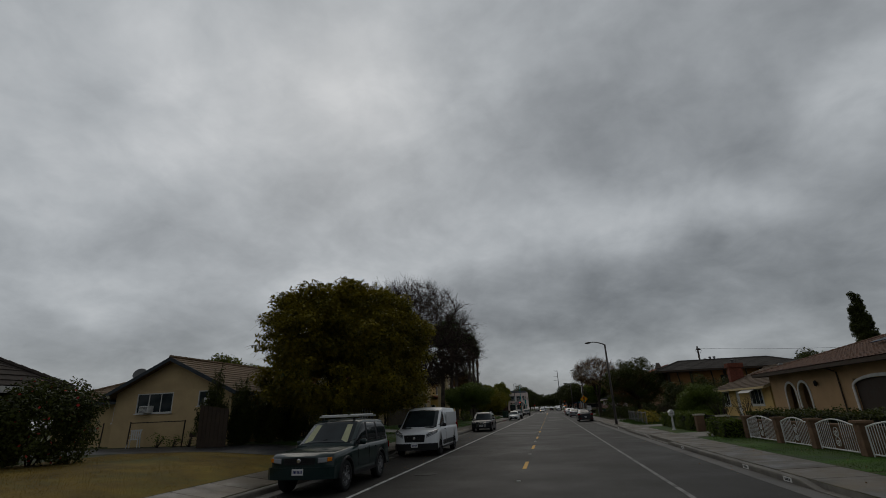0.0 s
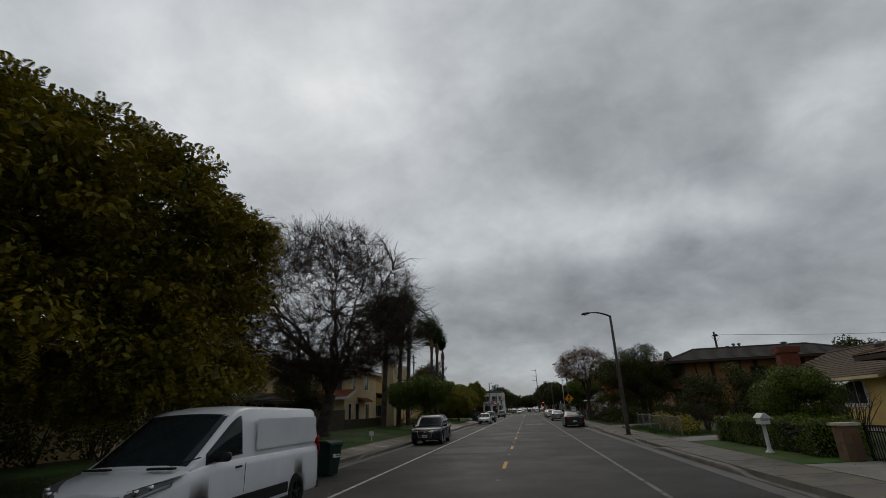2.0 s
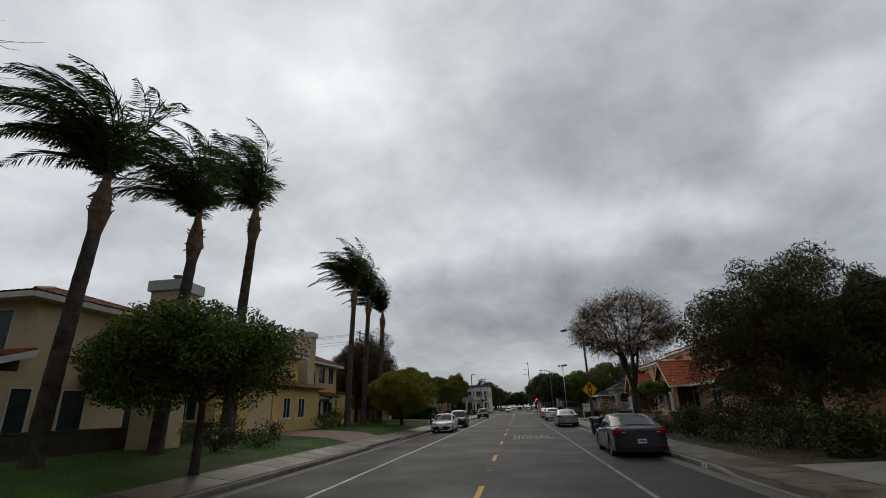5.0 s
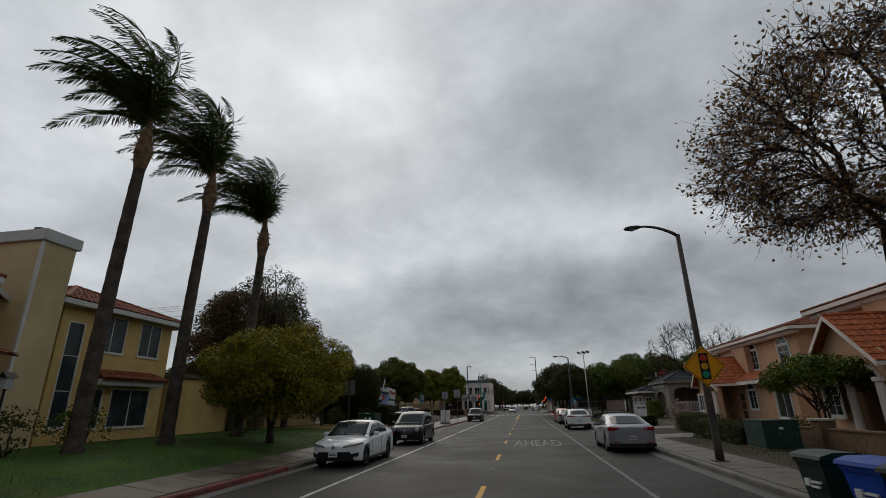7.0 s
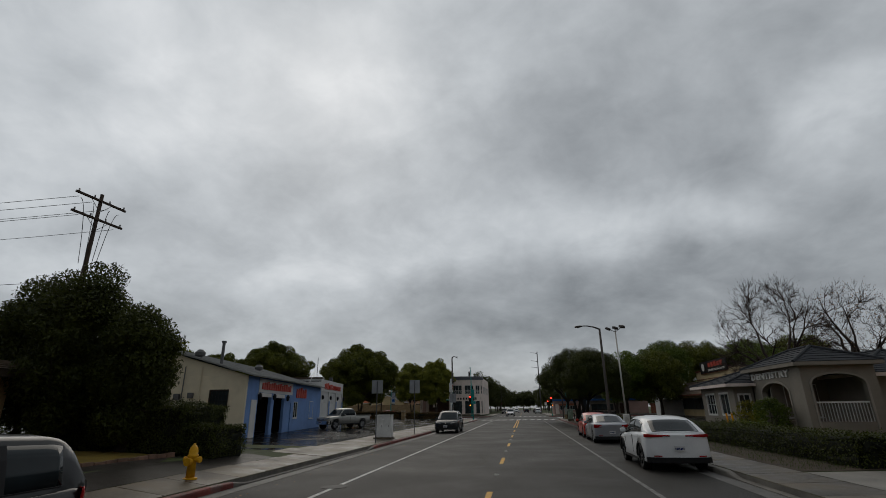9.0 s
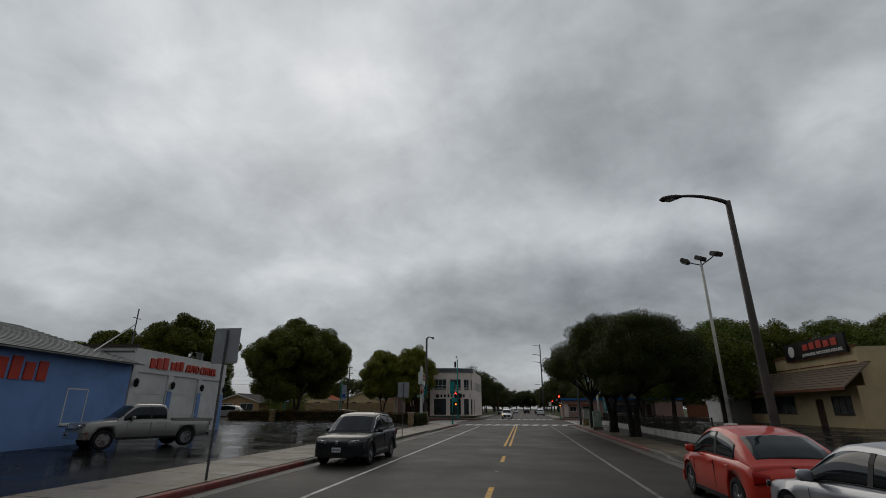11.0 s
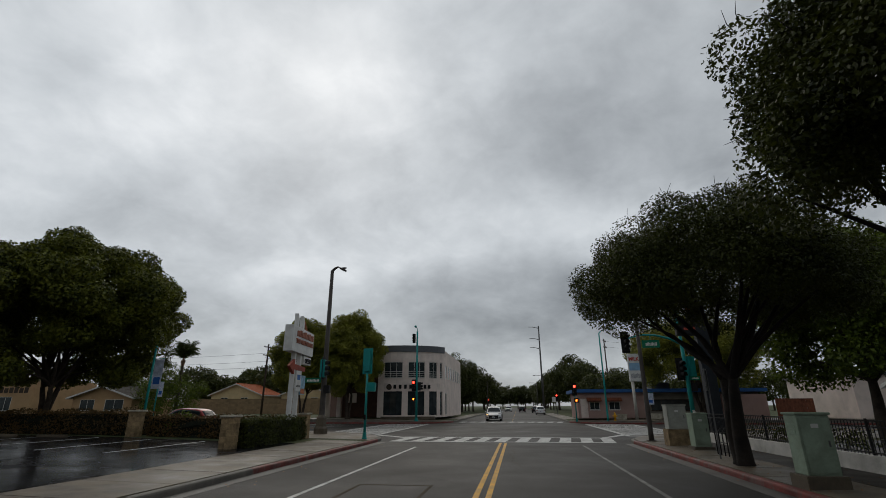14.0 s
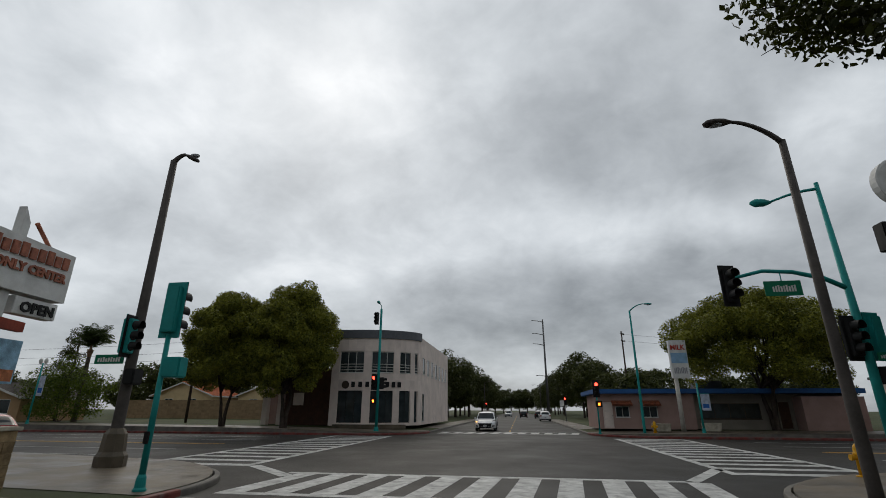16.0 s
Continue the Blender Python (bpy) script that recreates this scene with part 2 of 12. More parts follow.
WORN_LINE = mat("faded_road_paint", (0.21, 0.205, 0.195), 0.65, vary=0.3, scale=2, fine=30, bump=0.15, stain=(0.035, 0.033, 0.03), stain_amount=0.9, stain_scale=2.2)
YELLOW_LINE = mat("yellow_road_paint", (0.62, 0.33, 0.035), 0.6, vary=0.2, scale=2, fine=30, bump=0.1, stain=(0.16, 0.11, 0.05), stain_amount=0.5, stain_scale=3.0)
# darker copy of BARK, with the shade below dense crowns in its colour
BLACK_BARK = mat("near_black_bark", (0.020, 0.016, 0.013), 0.9, vary=0.4, scale=3, fine=25, bump=0.8)
BARK = mat("dark_bark", (0.055, 0.042, 0.033), 0.95, vary=0.35, scale=2.5, fine=25, bump=0.6)
PALM_BARK = mat("palm_bark", (0.075, 0.06, 0.048), 0.95, vary=0.35, scale=3, fine=18, bump=0.7)
PALM_BOOT = mat("palm_dry_boots", (0.16, 0.10, 0.06), 0.9, vary=0.35, scale=4, fine=20, bump=0.6)
GALV = mat("grey_painted_steel", (0.13, 0.13, 0.13), 0.5, 0.6, vary=0.15, scale=1.5, fine=20, bump=0.06)
DARK_POLE = mat("weathered_brown_steel", (0.085, 0.075, 0.068), 0.6, 0.3, vary=0.2, scale=2, fine=25, bump=0.1)
TEAL = mat("teal_painted_steel", (0.015, 0.25, 0.235), 0.45, 0.1, vary=0.1, scale=2, fine=20, bump=0.03)
BLACK_METAL = mat("black_painted_metal", (0.014, 0.014, 0.015), 0.45, 0.3, vary=0.2, scale=3, fine=20, bump=0.04)
WHITE_METAL = mat("white_painted_metal", (0.62, 0.62, 0.60), 0.45, 0.0, vary=0.08, scale=3, fine=20, bump=0.03)
WOOD_POLE = mat("creosoted_wood_pole", (0.06, 0.043, 0.033), 0.9, vary=0.3, scale=2, fine=30, bump=0.4)
WIRE = mat("black_cable", (0.012, 0.012, 0.012), 0.6, bump=0)
PLATE = mat("number_plate_white", (0.6, 0.6, 0.6), 0.4, vary=0.05, bump=0)
INK = mat("dark_blue_ink", (0.02, 0.03, 0.12), 0.5, bump=0)
TYRE = mat("tyre_rubber", (0.012, 0.012, 0.012), 0.8, vary=0.2, fine=60, bump=0.1)
RIM = mat("alloy_rim", (0.35, 0.35, 0.36), 0.3, 0.9, vary=0.08, bump=0)
DARK_RIM = mat("dark_alloy_rim", (0.05, 0.05, 0.052), 0.3, 0.8, vary=0.08, bump=0)
TRIM = mat("black_plastic_trim", (0.012, 0.012, 0.013), 0.5, vary=0.1, fine=50, bump=0.05)
CHROME = mat("chrome", (0.6, 0.6, 0.6), 0.12, 1.0, vary=0.03, bump=0)
AUTO_GLASS = glass_mat("tinted_car_glass", (0.012, 0.016, 0.018), 0.04)
HOUSE_GLASS = glass_mat("house_window_glass", (0.02, 0.026, 0.028), 0.06)
LENS_CLEAR = glass_mat("clear_lamp_lens", (0.25, 0.26, 0.27), 0.08)
LAMP_DARK = glass_mat("lamp_housing_glass", (0.07, 0.072, 0.075), 0.08)
LENS_RED = glass_mat("red_lamp_lens", (0.22, 0.006, 0.006), 0.12)
LENS_AMBER = glass_mat("amber_lamp_lens", (0.55, 0.16, 0.01), 0.12)

# ---- builders ----
def thing(name, label, category, at=(0, 0, 0), turn=0.0, group="", kind=""):
    ob = new(name)
    ob.matrix_basis = pose(*at, 0, 0, turn)
    return tagged(ob, label, category, group, kind)


def part(name, bm, material, parent=None, label="", smooth=False):
    me = bpy.data.meshes.new(name)
    bm.normal_update()
    bm.to_mesh(me)
    bm.free()
    if smooth:
        me.polygons.foreach_set("use_smooth", [True] * len(me.polygons))
    for m in material if isinstance(material, (list, tuple)) else [material]:
        me.materials.append(m)
    ob = new(name, me)
    ob.parent = parent
    if label:
        ob["label"] = label
    return ob


def solid(name, bm, material, label, category, at=(0, 0, 0), turn=0.0, group="", kind="", smooth=False):
    """A thing of a single mesh."""
    ob = part(name, bm, material, None, "", smooth)
    ob.matrix_basis = pose(*at, 0, 0, turn)
    return tagged(ob, label, category, group, kind)


def add_box(bm, x0, y0, z0, x1, y1, z1, m=None):
    v = [Vector(p) for p in ((x0, y0, z0), (x1, y0, z0), (x1, y1, z0), (x0, y1, z0), (x0, y0, z1), (x1, y0, z1), (x1, y1, z1), (x0, y1, z1))]
    if m is not None:
        v = [m @ p for p in v]
    v = [bm.verts.new(p) for p in v]
    out = []
    for f in ((3, 2, 1, 0), (4, 5, 6, 7), (0, 1, 5, 4), (1, 2, 6, 5), (2, 3, 7, 6), (3, 0, 4, 7)):
        out.append(bm.faces.new([v[i] for i in f]))
    return out


def box(x0, y0, z0, x1, y1, z1, bevel=0.0):
    bm = bmesh.new()
    add_box(bm, x0, y0, z0, x1, y1, z1)
    if bevel:
        bmesh.ops.bevel(bm, geom=bm.edges[:], offset=bevel, segments=2, affect="EDGES")
    return bm


def add_tube(bm, pts, radii, sides=8, caps=True):
    """A tube along points, with a radius at each."""
    rings = []
    n = len(pts)
    a = None
    for i, p in enumerate(pts):
        p = Vector(p)
        d = (Vector(pts[min(i + 1, n - 1)]) - Vector(pts[max(i - 1, 0)]))
        d = d.normalized() if d.length > 1e-9 else Vector((0, 0, 1))
        if a is None:
            a = d.cross(Vector((0, 0, 1)))
            if a.length < 0.3:
                a = d.cross(Vector((1, 0, 0)))
        else:
            a = a - d * a.dot(d)
        a.normalize()
        b = d.cross(a)
        r = radii[i] if isinstance(radii, (list, tuple)) else radii
        rings.append([bm.verts.new(p + r * (math.cos(2 * math.pi * k / sides) * a + math.sin(2 * math.pi * k / sides) * b)) for k in range(sides)])
    for q, w in zip(rings, rings[1:]):
        for k in range(sides):
            bm.faces.new((q[k], q[(k + 1) % sides], w[(k + 1) % sides], w[k]))
    if caps:
        bm.faces.new(rings[0][::-1])
        bm.faces.new(rings[-1])


def tube(pts, radii, sides=8):
    bm = bmesh.new()
    add_tube(bm, pts, radii, sides)
    return bm


def add_lathe(bm, prof, sides=16, at=(0, 0, 0), axis="z"):
    """A turned shape from (radius, height) pairs."""
    rings = []
    for r, h in prof:
        ring = []
        for k in range(sides):
            a = 2 * math.pi * k / sides
            c, s = max(r, 0.0005) * math.cos(a), max(r, 0.0005) * math.sin(a)
            p = (c, s, h) if axis == "z" else ((h, c, s) if axis == "x" else (s, h, c))
            ring.append(bm.verts.new(Vector(p) + Vector(at)))
        rings.append(ring)
    for q, w in zip(rings, rings[1:]):
        for k in range(sides):
            bm.faces.new((q[k], q[(k + 1) % sides], w[(k + 1) % sides], w[k]))
    bm.faces.new(rings[0][::-1])
    bm.faces.new(rings[-1])


def lathe(prof, sides=16, at=(0, 0, 0), axis="z"):
    bm = bmesh.new()
    add_lathe(bm, prof, sides, at, axis)
    return bm


def add_slab(bm, poly, lo, hi, plane="xz"):
    """A flat outline (two coordinates a corner) with a thickness along the third axis."""
    def at(u, v, w):
        return (u, w, v) if plane == "xz" else ((u, v, w) if plane == "xy" else (w, u, v))
    a = [bm.verts.new(at(u, v, lo)) for u, v in poly]
    b = [bm.verts.new(at(u, v, hi)) for u, v in poly]
    n = len(poly)
    bm.faces.new(a)
    bm.faces.new(b[::-1])
    for i in range(n):
        bm.faces.new((a[i], b[i], b[(i + 1) % n], a[(i + 1) % n]))


def slab(poly, lo, hi, plane="xz"):
    bm = bmesh.new()
    add_slab(bm, poly, lo, hi, plane)
    bmesh.ops.recalc_face_normals(bm, faces=bm.faces[:])
    return bm


def words(text, size, depth=0.01, wide=1.0, bold=0.0):
    """A mesh of raised letters in the xz plane, from the left foot, facing -y."""
    cu = bpy.data.curves.new("letters", "FONT")
    cu.body, cu.size, cu.extrude, cu.offset, cu.resolution_u = text, size, depth / 2, bold, 2
    ob = bpy.data.objects.new("letters", cu)
    me = bpy.data.meshes.new_from_object(ob)
    bm = bmesh.new()
    bm.from_mesh(me)
    bpy.data.objects.remove(ob)
    bpy.data.meshes.remove(me)
    bpy.data.curves.remove(cu)
    bmesh.ops.transform(bm, matrix=Matrix.Diagonal((wide, 1, 1, 1)), verts=bm.verts[:])
    bmesh.ops.rotate(bm, matrix=Matrix.Rotation(radians(90), 3, "X"), verts=bm.verts[:])
    return bm


def moved(bm, m):
    bmesh.ops.transform(bm, matrix=m, verts=bm.verts[:])
    return bm


# ---- ground ----
KL, KR = -7.45, 5.30          # faces of the kerbs
NEAR, FAR = 177.8, 198.6      # edges of the cross street
CORNER = 5.0


def gz(x, y):
    """Height of the land beside the roads."""
    if x < 0:
        d = max(0.0, KL - x)
        steep = min(1.0, max(0.0, (116 - y) / 10))
        a = np.interp(d, [0, 0.15, 1.3, 2.6, 5.5, 400], [0.15, 0.16, 0.30, 0.58, 0.78, 0.80])
        b = np.interp(d, [0, 0.15, 2.0, 6, 13, 40, 400], [0.15, 0.16, 0.20, 0.28, 0.45, 0.60, 0.60])
        return float(steep * a + (1 - steep) * b)
    d = max(0.0, x - KR)
    return float(np.interp(d, [0, 0.15, 1.4, 4, 12, 40, 400], [0.15, 0.16, 0.20, 0.26, 0.38, 0.5, 0.5]))


def land(name, sx, y0, y1, corner_at, label):
    """One block of land beside the road, with a rounded corner at the crossing."""
    bm = bmesh.new()
    k = KL - 0.15 if sx < 0 else KR + 0.15
    ds = [0, 1.15, 2.45, 4, 5.01, 6.5, 8, 11, 15, 20, 27, 36, 50, 80, 140, 300]
    xs = [k + sx * d for d in ds]
    inner = k + sx * CORNER
    ye = corner_at
    back = y0 if ye == y1 else y1
    sgn = 1 if ye == y1 else -1
    ym = ye - sgn * CORNER
    n = max(2, int(abs(ym - back) / 5))
    ys = [back + (ym - back) * i / n for i in range(n + 1)]
    cache = {}

    def vert(x, y):
        key = (round(x, 3), round(y, 3))
        if key not in cache:
            cache[key] = bm.verts.new((x, y, gz(x, y)))
        return cache[key]

    for a, b in zip(xs, xs[1:]):
        for c, d in zip(ys, ys[1:]):
            bm.faces.new((vert(a, c), vert(b, c), vert(b, d), vert(a, d)))
    for a, b in zip(xs, xs[1:]):
        if abs(a - k) >= CORNER - 0.02:
            bm.faces.new((vert(a, ym), vert(b, ym), vert(b, ye), vert(a, ye)))
    cx = k + sx * 5.01
    mid = vert(cx, ym)
    steps = 10
    arc = [(cx - sx * 5.01 * math.cos(i * math.pi / 2 / steps), ym + sgn * CORNER * math.sin(i * math.pi / 2 / steps)) for i in range(steps + 1)]
    ring = [vert(*p) for p in arc]
    prev = [vert(x, ym) for x in xs if abs(x - k) < 5.0]
    for p, q in zip(ring, ring[1:]):
        bm.faces.new((mid, p, q))
    bmesh.ops.recalc_face_normals(bm, faces=bm.faces[:])
    for f in bm.faces:
        if f.normal.z < 0:
            f.normal_flip()
    edge = [e for e in bm.edges if e.is_boundary]
    skirt = bmesh.ops.extrude_edge_only(bm, edges=edge)
    for v in skirt["geom"]:
        if isinstance(v, bmesh.types.BMVert):
            v.co.z = -0.2
        elif isinstance(v, bmesh.types.BMFace):
            v.material_index = 1
    return solid(name, bm, [GRASS_SOIL, KERB], label, "ground", kind="structure")


def sheet(name, x0, x1, y0, y1, material, label, category, lift=0.006, step=3.0, kind="structure", skew=0.0):
    """A thin cover that follows the land."""
    bm = bmesh.new()
    nx, ny = max(2, int(abs(x1 - x0) / 1.2) + 1), max(2, int(abs(y1 - y0) / step) + 1)
    g = [[bm.verts.new((x0 + (x1 - x0) * i / nx, y0 + (y1 - y0) * j / ny + skew * i / nx, gz(x0 + (x1 - x0) * i / nx, y0 + (y1 - y0) * j / ny) + lift)) for j in range(ny + 1)] for i in range(nx + 1)]
    for i in range(nx):
        for j in range(ny):
            f = bm.faces.new((g[i][j], g[i + 1][j], g[i + 1][j + 1], g[i][j + 1]))
            if f.normal.z < 0:
                f.normal_flip()
    bm.normal_update()
    for f in bm.faces:
        if f.normal.z < 0:
            f.normal_flip()
    return solid(name, bm, material, label, category, kind=kind)


def flat(name, poly, z, material, label, category, group="", kind="structure", thick=0.004):
    bm = bmesh.new()
    add_slab(bm, poly, z - thick, z, "xy")
    bmesh.ops.recalc_face_normals(bm, faces=bm.faces[:])
    return solid(name, bm, material, label, category, group=group, kind=kind)


def build_ground():
    bm = bmesh.new()
    add_slab(bm, [(-2600, -2600), (2600, -2600), (2600, 2600), (-2600, 2600)], -0.5, -0.06, "xy")
    bmesh.ops.recalc_face_normals(bm, faces=bm.faces[:])
    solid("ground", bm, GRASS_SOIL, "flat suburban land of grass and soil", "ground", kind="structure")
    flat("road", [(KL - 0.1, -80), (KR + 0.1, -80), (KR + 0.1, NEAR - 5), (KL - 0.1, NEAR - 5)], 0.0, ASPHALT, "damp grey asphalt road with worn tracks", "road", thick=0.05)
    pts = [(KL - 0.1, NEAR - 5), (KR + 0.1, NEAR - 5)]
    flat("road_crossing", [(KL - 0.1, NEAR - 5), (KR + 0.1, NEAR - 5), (KR + 7, NEAR - 5), (KR + 7, NEAR - 0.0), (260, NEAR), (260, FAR), (KR + 7, FAR), (KR + 7, FAR + 5), (KL - 7, FAR + 5), (KL - 7, FAR), (-260, FAR), (-260, NEAR), (KL - 7, NEAR), (KL - 7, NEAR - 5)], 0.0, ASPHALT, "damp asphalt of the wide street crossing", "road", thick=0.05)
    flat("road_far", [(KL - 0.1, FAR + 5), (KR + 0.1, FAR + 5), (KR + 0.1, 620), (KL - 0.1, 620)], 0.0, ASPHALT, "damp asphalt road beyond the crossing", "road", thick=0.05)
    land("verge_left", -1, -80, NEAR - 0.15, NEAR - 0.15, "grassy land of the front yards")
    land("verge_right", 1, -80, NEAR - 0.15, NEAR - 0.15, "grassy land of the front yards")
    land("verge_left_far", -1, FAR + 0.15, 620, FAR + 0.15, "grassy land beyond the crossing")
    land("verge_right_far", 1, FAR + 0.15, 620, FAR + 0.15, "grassy land beyond the crossing")


def kerb_run(name, pts, material, label, side, drops=()):
    """A rounded kerb along plan points; side: +1 when the land lies to the left of the direction."""
    bm = bmesh.new()
    prof = [(0.0, -0.05), (0.0, 0.10), (0.012, 0.135), (0.04, 0.152), (0.15, 0.158), (0.15, -0.05)]
    rings = []
    for i, p in enumerate(pts):
        a, b = Vector(pts[max(0, i - 1)]), Vector(pts[min(len(pts) - 1, i + 1)])
        d = (b - a).normalized()
        nrm = Vector((-d.y, d.x)) * side
        low = 1.0
        for c, w in drops:
            q = abs(p[1] - c)
            low = min(low, 0.25 + 0.75 * min(1.0, max(0.0, (q - w) / 0.7)))
        rings.append([bm.verts.new((p[0] + nrm.x * u, p[1] + nrm.y * u, v * low if v > 0 else v)) for u, v in prof])
    for q, w in zip(rings, rings[1:]):
        for k in range(len(prof) - 1):
            bm.faces.new((q[k], q[k + 1], w[k + 1], w[k]))
    bm.faces.new(rings[0])
    bm.faces.new(rings[-1])
    bmesh.ops.recalc_face_normals(bm, faces=bm.faces[:])
    return solid(name, bm, material, label, "kerb", kind="structure", smooth=False)


def straight(x, y0, y1, step=0.7):
    n = max(1, int(abs(y1 - y0) / step))
    return [(x, y0 + (y1 - y0) * i / n) for i in range(n + 1)]


def corner_arc(x, sx, y, sgn, n=12):
    """The plan of a rounded kerb: from the side of the road to the edge of the cross street."""
    cx, cy = x + sx * CORNER, y - sgn * CORNER
    return [(cx - sx * CORNER * math.cos(i * math.pi / 2 / n), cy + sgn * CORNER * math.sin(i * math.pi / 2 / n)) for i in range(n + 1)]


L_DROPS = [(20.5, 2.2), (34.5, 2.0), (73.5, 3.2), (108.8, 2.6), (114.5, 2.6), (150.0, 5.5)]
R_DROPS = [(9.5, 1.6), (26.6, 2.2), (39.5, 2.0), (56.5, 2.5), (97.0, 2.4), (105.5, 2.2), (134.0, 3.0)]


def build_kerbs():
    plain = "concrete kerb, weathered and stained"
    red = "concrete kerb with worn red paint"
    for name, a, b, m in (("kerb", -80, 78.5, KERB), ("kerb", 78.5, 84.5, RED_KERB), ("kerb", 84.5, 102.0, KERB), ("kerb", 102.0, 105.6, RED_KERB), ("kerb", 105.6, 117.6, KERB), ("kerb", 117.6, 133.0, RED_KERB), ("kerb", 133.0, 160.5, KERB), ("kerb", 160.5, NEAR - 5, RED_KERB)):
        kerb_run(name, straight(KL, a, b), m, red if m is RED_KERB else plain, 1, L_DROPS)
    for name, a, b, m in (("kerb", -80, 140.0, KERB), ("kerb", 140.0, NEAR - 5, RED_KERB)):
        kerb_run(name, straight(KR, a, b), m, red if m is RED_KERB else plain, -1, R_DROPS)
    kerb_run("kerb", corner_arc(KL, -1, NEAR, 1), KERB, "rounded concrete corner kerb", 1)
    kerb_run("kerb", corner_arc(KR, 1, NEAR, 1), KERB, "rounded concrete corner kerb", -1)
    kerb_run("kerb", corner_arc(KL, -1, FAR, -1), RED_KERB, "rounded corner kerb painted red", -1)
    kerb_run("kerb", corner_arc(KR, 1, FAR, -1), RED_KERB, "rounded corner kerb painted red", 1)
    for sx, k, y, s in ((-1, KL, NEAR, 1), (1, KR, NEAR, -1), (-1, KL, FAR, -1), (1, KR, FAR, 1)):
        far_red = y == FAR
        run = [(k + sx * (CORNER + i * 1.5), y) for i in range(30)]
        kerb_run("kerb", run, RED_KERB if far_red else KERB, red if far_red else plain, s)
        run = [(k + sx * (CORNER + 43.5 + i * 10), y) for i in range(20)]
        kerb_run("kerb", run, KERB, plain, s)
    kerb_run("kerb", straight(KL, FAR + 5, 420, 4), KERB, plain, 1)
    kerb_run("kerb", straight(KR, FAR + 5, 420, 4), KERB, plain, -1)
    for nm, x0, x1 in (("gutter_left", KL, KL + 0.42), ("gutter_right", KR - 0.42, KR)):
        flat(nm, [(x0, -80), (x1, -80), (x1, NEAR - 5), (x0, NEAR - 5)], 0.006, mat("gutter_concrete", (0.12, 0.112, 0.102), 0.6, vary=0.2, scale=0.8, fine=30, bump=0.1, stain=(0.06, 0.055, 0.05), stain_amount=0.8), "concrete gutter with stains and leaves", "gutter", thick=0.02)


def build_sidewalks():
    """Rows of concrete slabs, each a piece of its own."""
    def row(name, x0, x1, y0, y1, length, label):
        top = thing(name, label, "pavement", ((x0 + x1) / 2, y0, 0), kind="structure")
        w = abs(x1 - x0) - 0.012
        b = box(-w / 2, 0.008, -0.06, w / 2, length - 0.008, 0.0, 0.006)
        me = bpy.data.meshes.new("slab")
        b.to_mesh(me)
        b.free()
        me.materials.append(CONCRETE)
        n = int((y1 - y0) / length)
        for i in range(n):
            ob = new("slab" if i == 0 else "slab", me)
            ob.parent = top
            y = y0 + i * length
            za, zb = gz(x0, y + 0.5), gz(x1, y + 0.5)
            tilt = math.degrees(math.atan2(zb - za, x1 - x0))
            ob.matrix_basis = pose(0, i * length, (za + zb) / 2 + 0.012 + random.uniform(-0.002, 0.003), 0, -tilt, 0)
    row("sidewalk", KL - 1.42, KL - 0.16, -6, 112, 1.42, "damp concrete sidewalk of square slabs")
    row("sidewalk", KL - 2.55, KL - 0.16, 112, 172, 1.9, "damp concrete sidewalk beside the car park")
    row("sidewalk", KR + 0.16, KR + 1.56, -6, 172, 1.6, "damp concrete sidewalk of square slabs")
    row("sidewalk", KL - 2.0, KL - 0.16, 210, 260, 3.0, "concrete sidewalk beyond the crossing")
    row("sidewalk", KR + 0.16, KR + 2.0, 210, 260, 3.0, "concrete sidewalk beyond the crossing")
    for sx, k, y, s, label in ((-1, KL, NEAR, 1, "damp concrete corner with brushed ramp"), (1, KR, NEAR, 1, "damp concrete corner with brushed ramp"), (-1, KL, FAR, -1, "concrete corner pavement"), (1, KR, FAR, -1, "concrete corner pavement")):
        arc = corner_arc(k + sx * 0.15, sx, y - s * 0.15, s)
        poly = arc + [(k + sx * (CORNER + 0.2), y - s * (CORNER + 1.0)), (k + sx * 0.15, y - s * (CORNER + 1.0))]
        bm = bmesh.new()
        vs = [bm.verts.new((px, py, max(gz(px, py), 0.16) + 0.016)) for px, py in poly]
        c = bm.verts.new((k + sx * 4.5, y - s * 4.5, gz(k + sx * 4.5, y) + 0.02))
        for i in range(len(vs)):
            bm.faces.new((c, vs[i], vs[(i + 1) % len(vs)]))
        bm.normal_update()
        for f in bm.faces:
            if f.normal.z < 0:
                f.normal_flip()
        solid("pavement", bm, CONCRETE, label, "pavement", kind="structure")


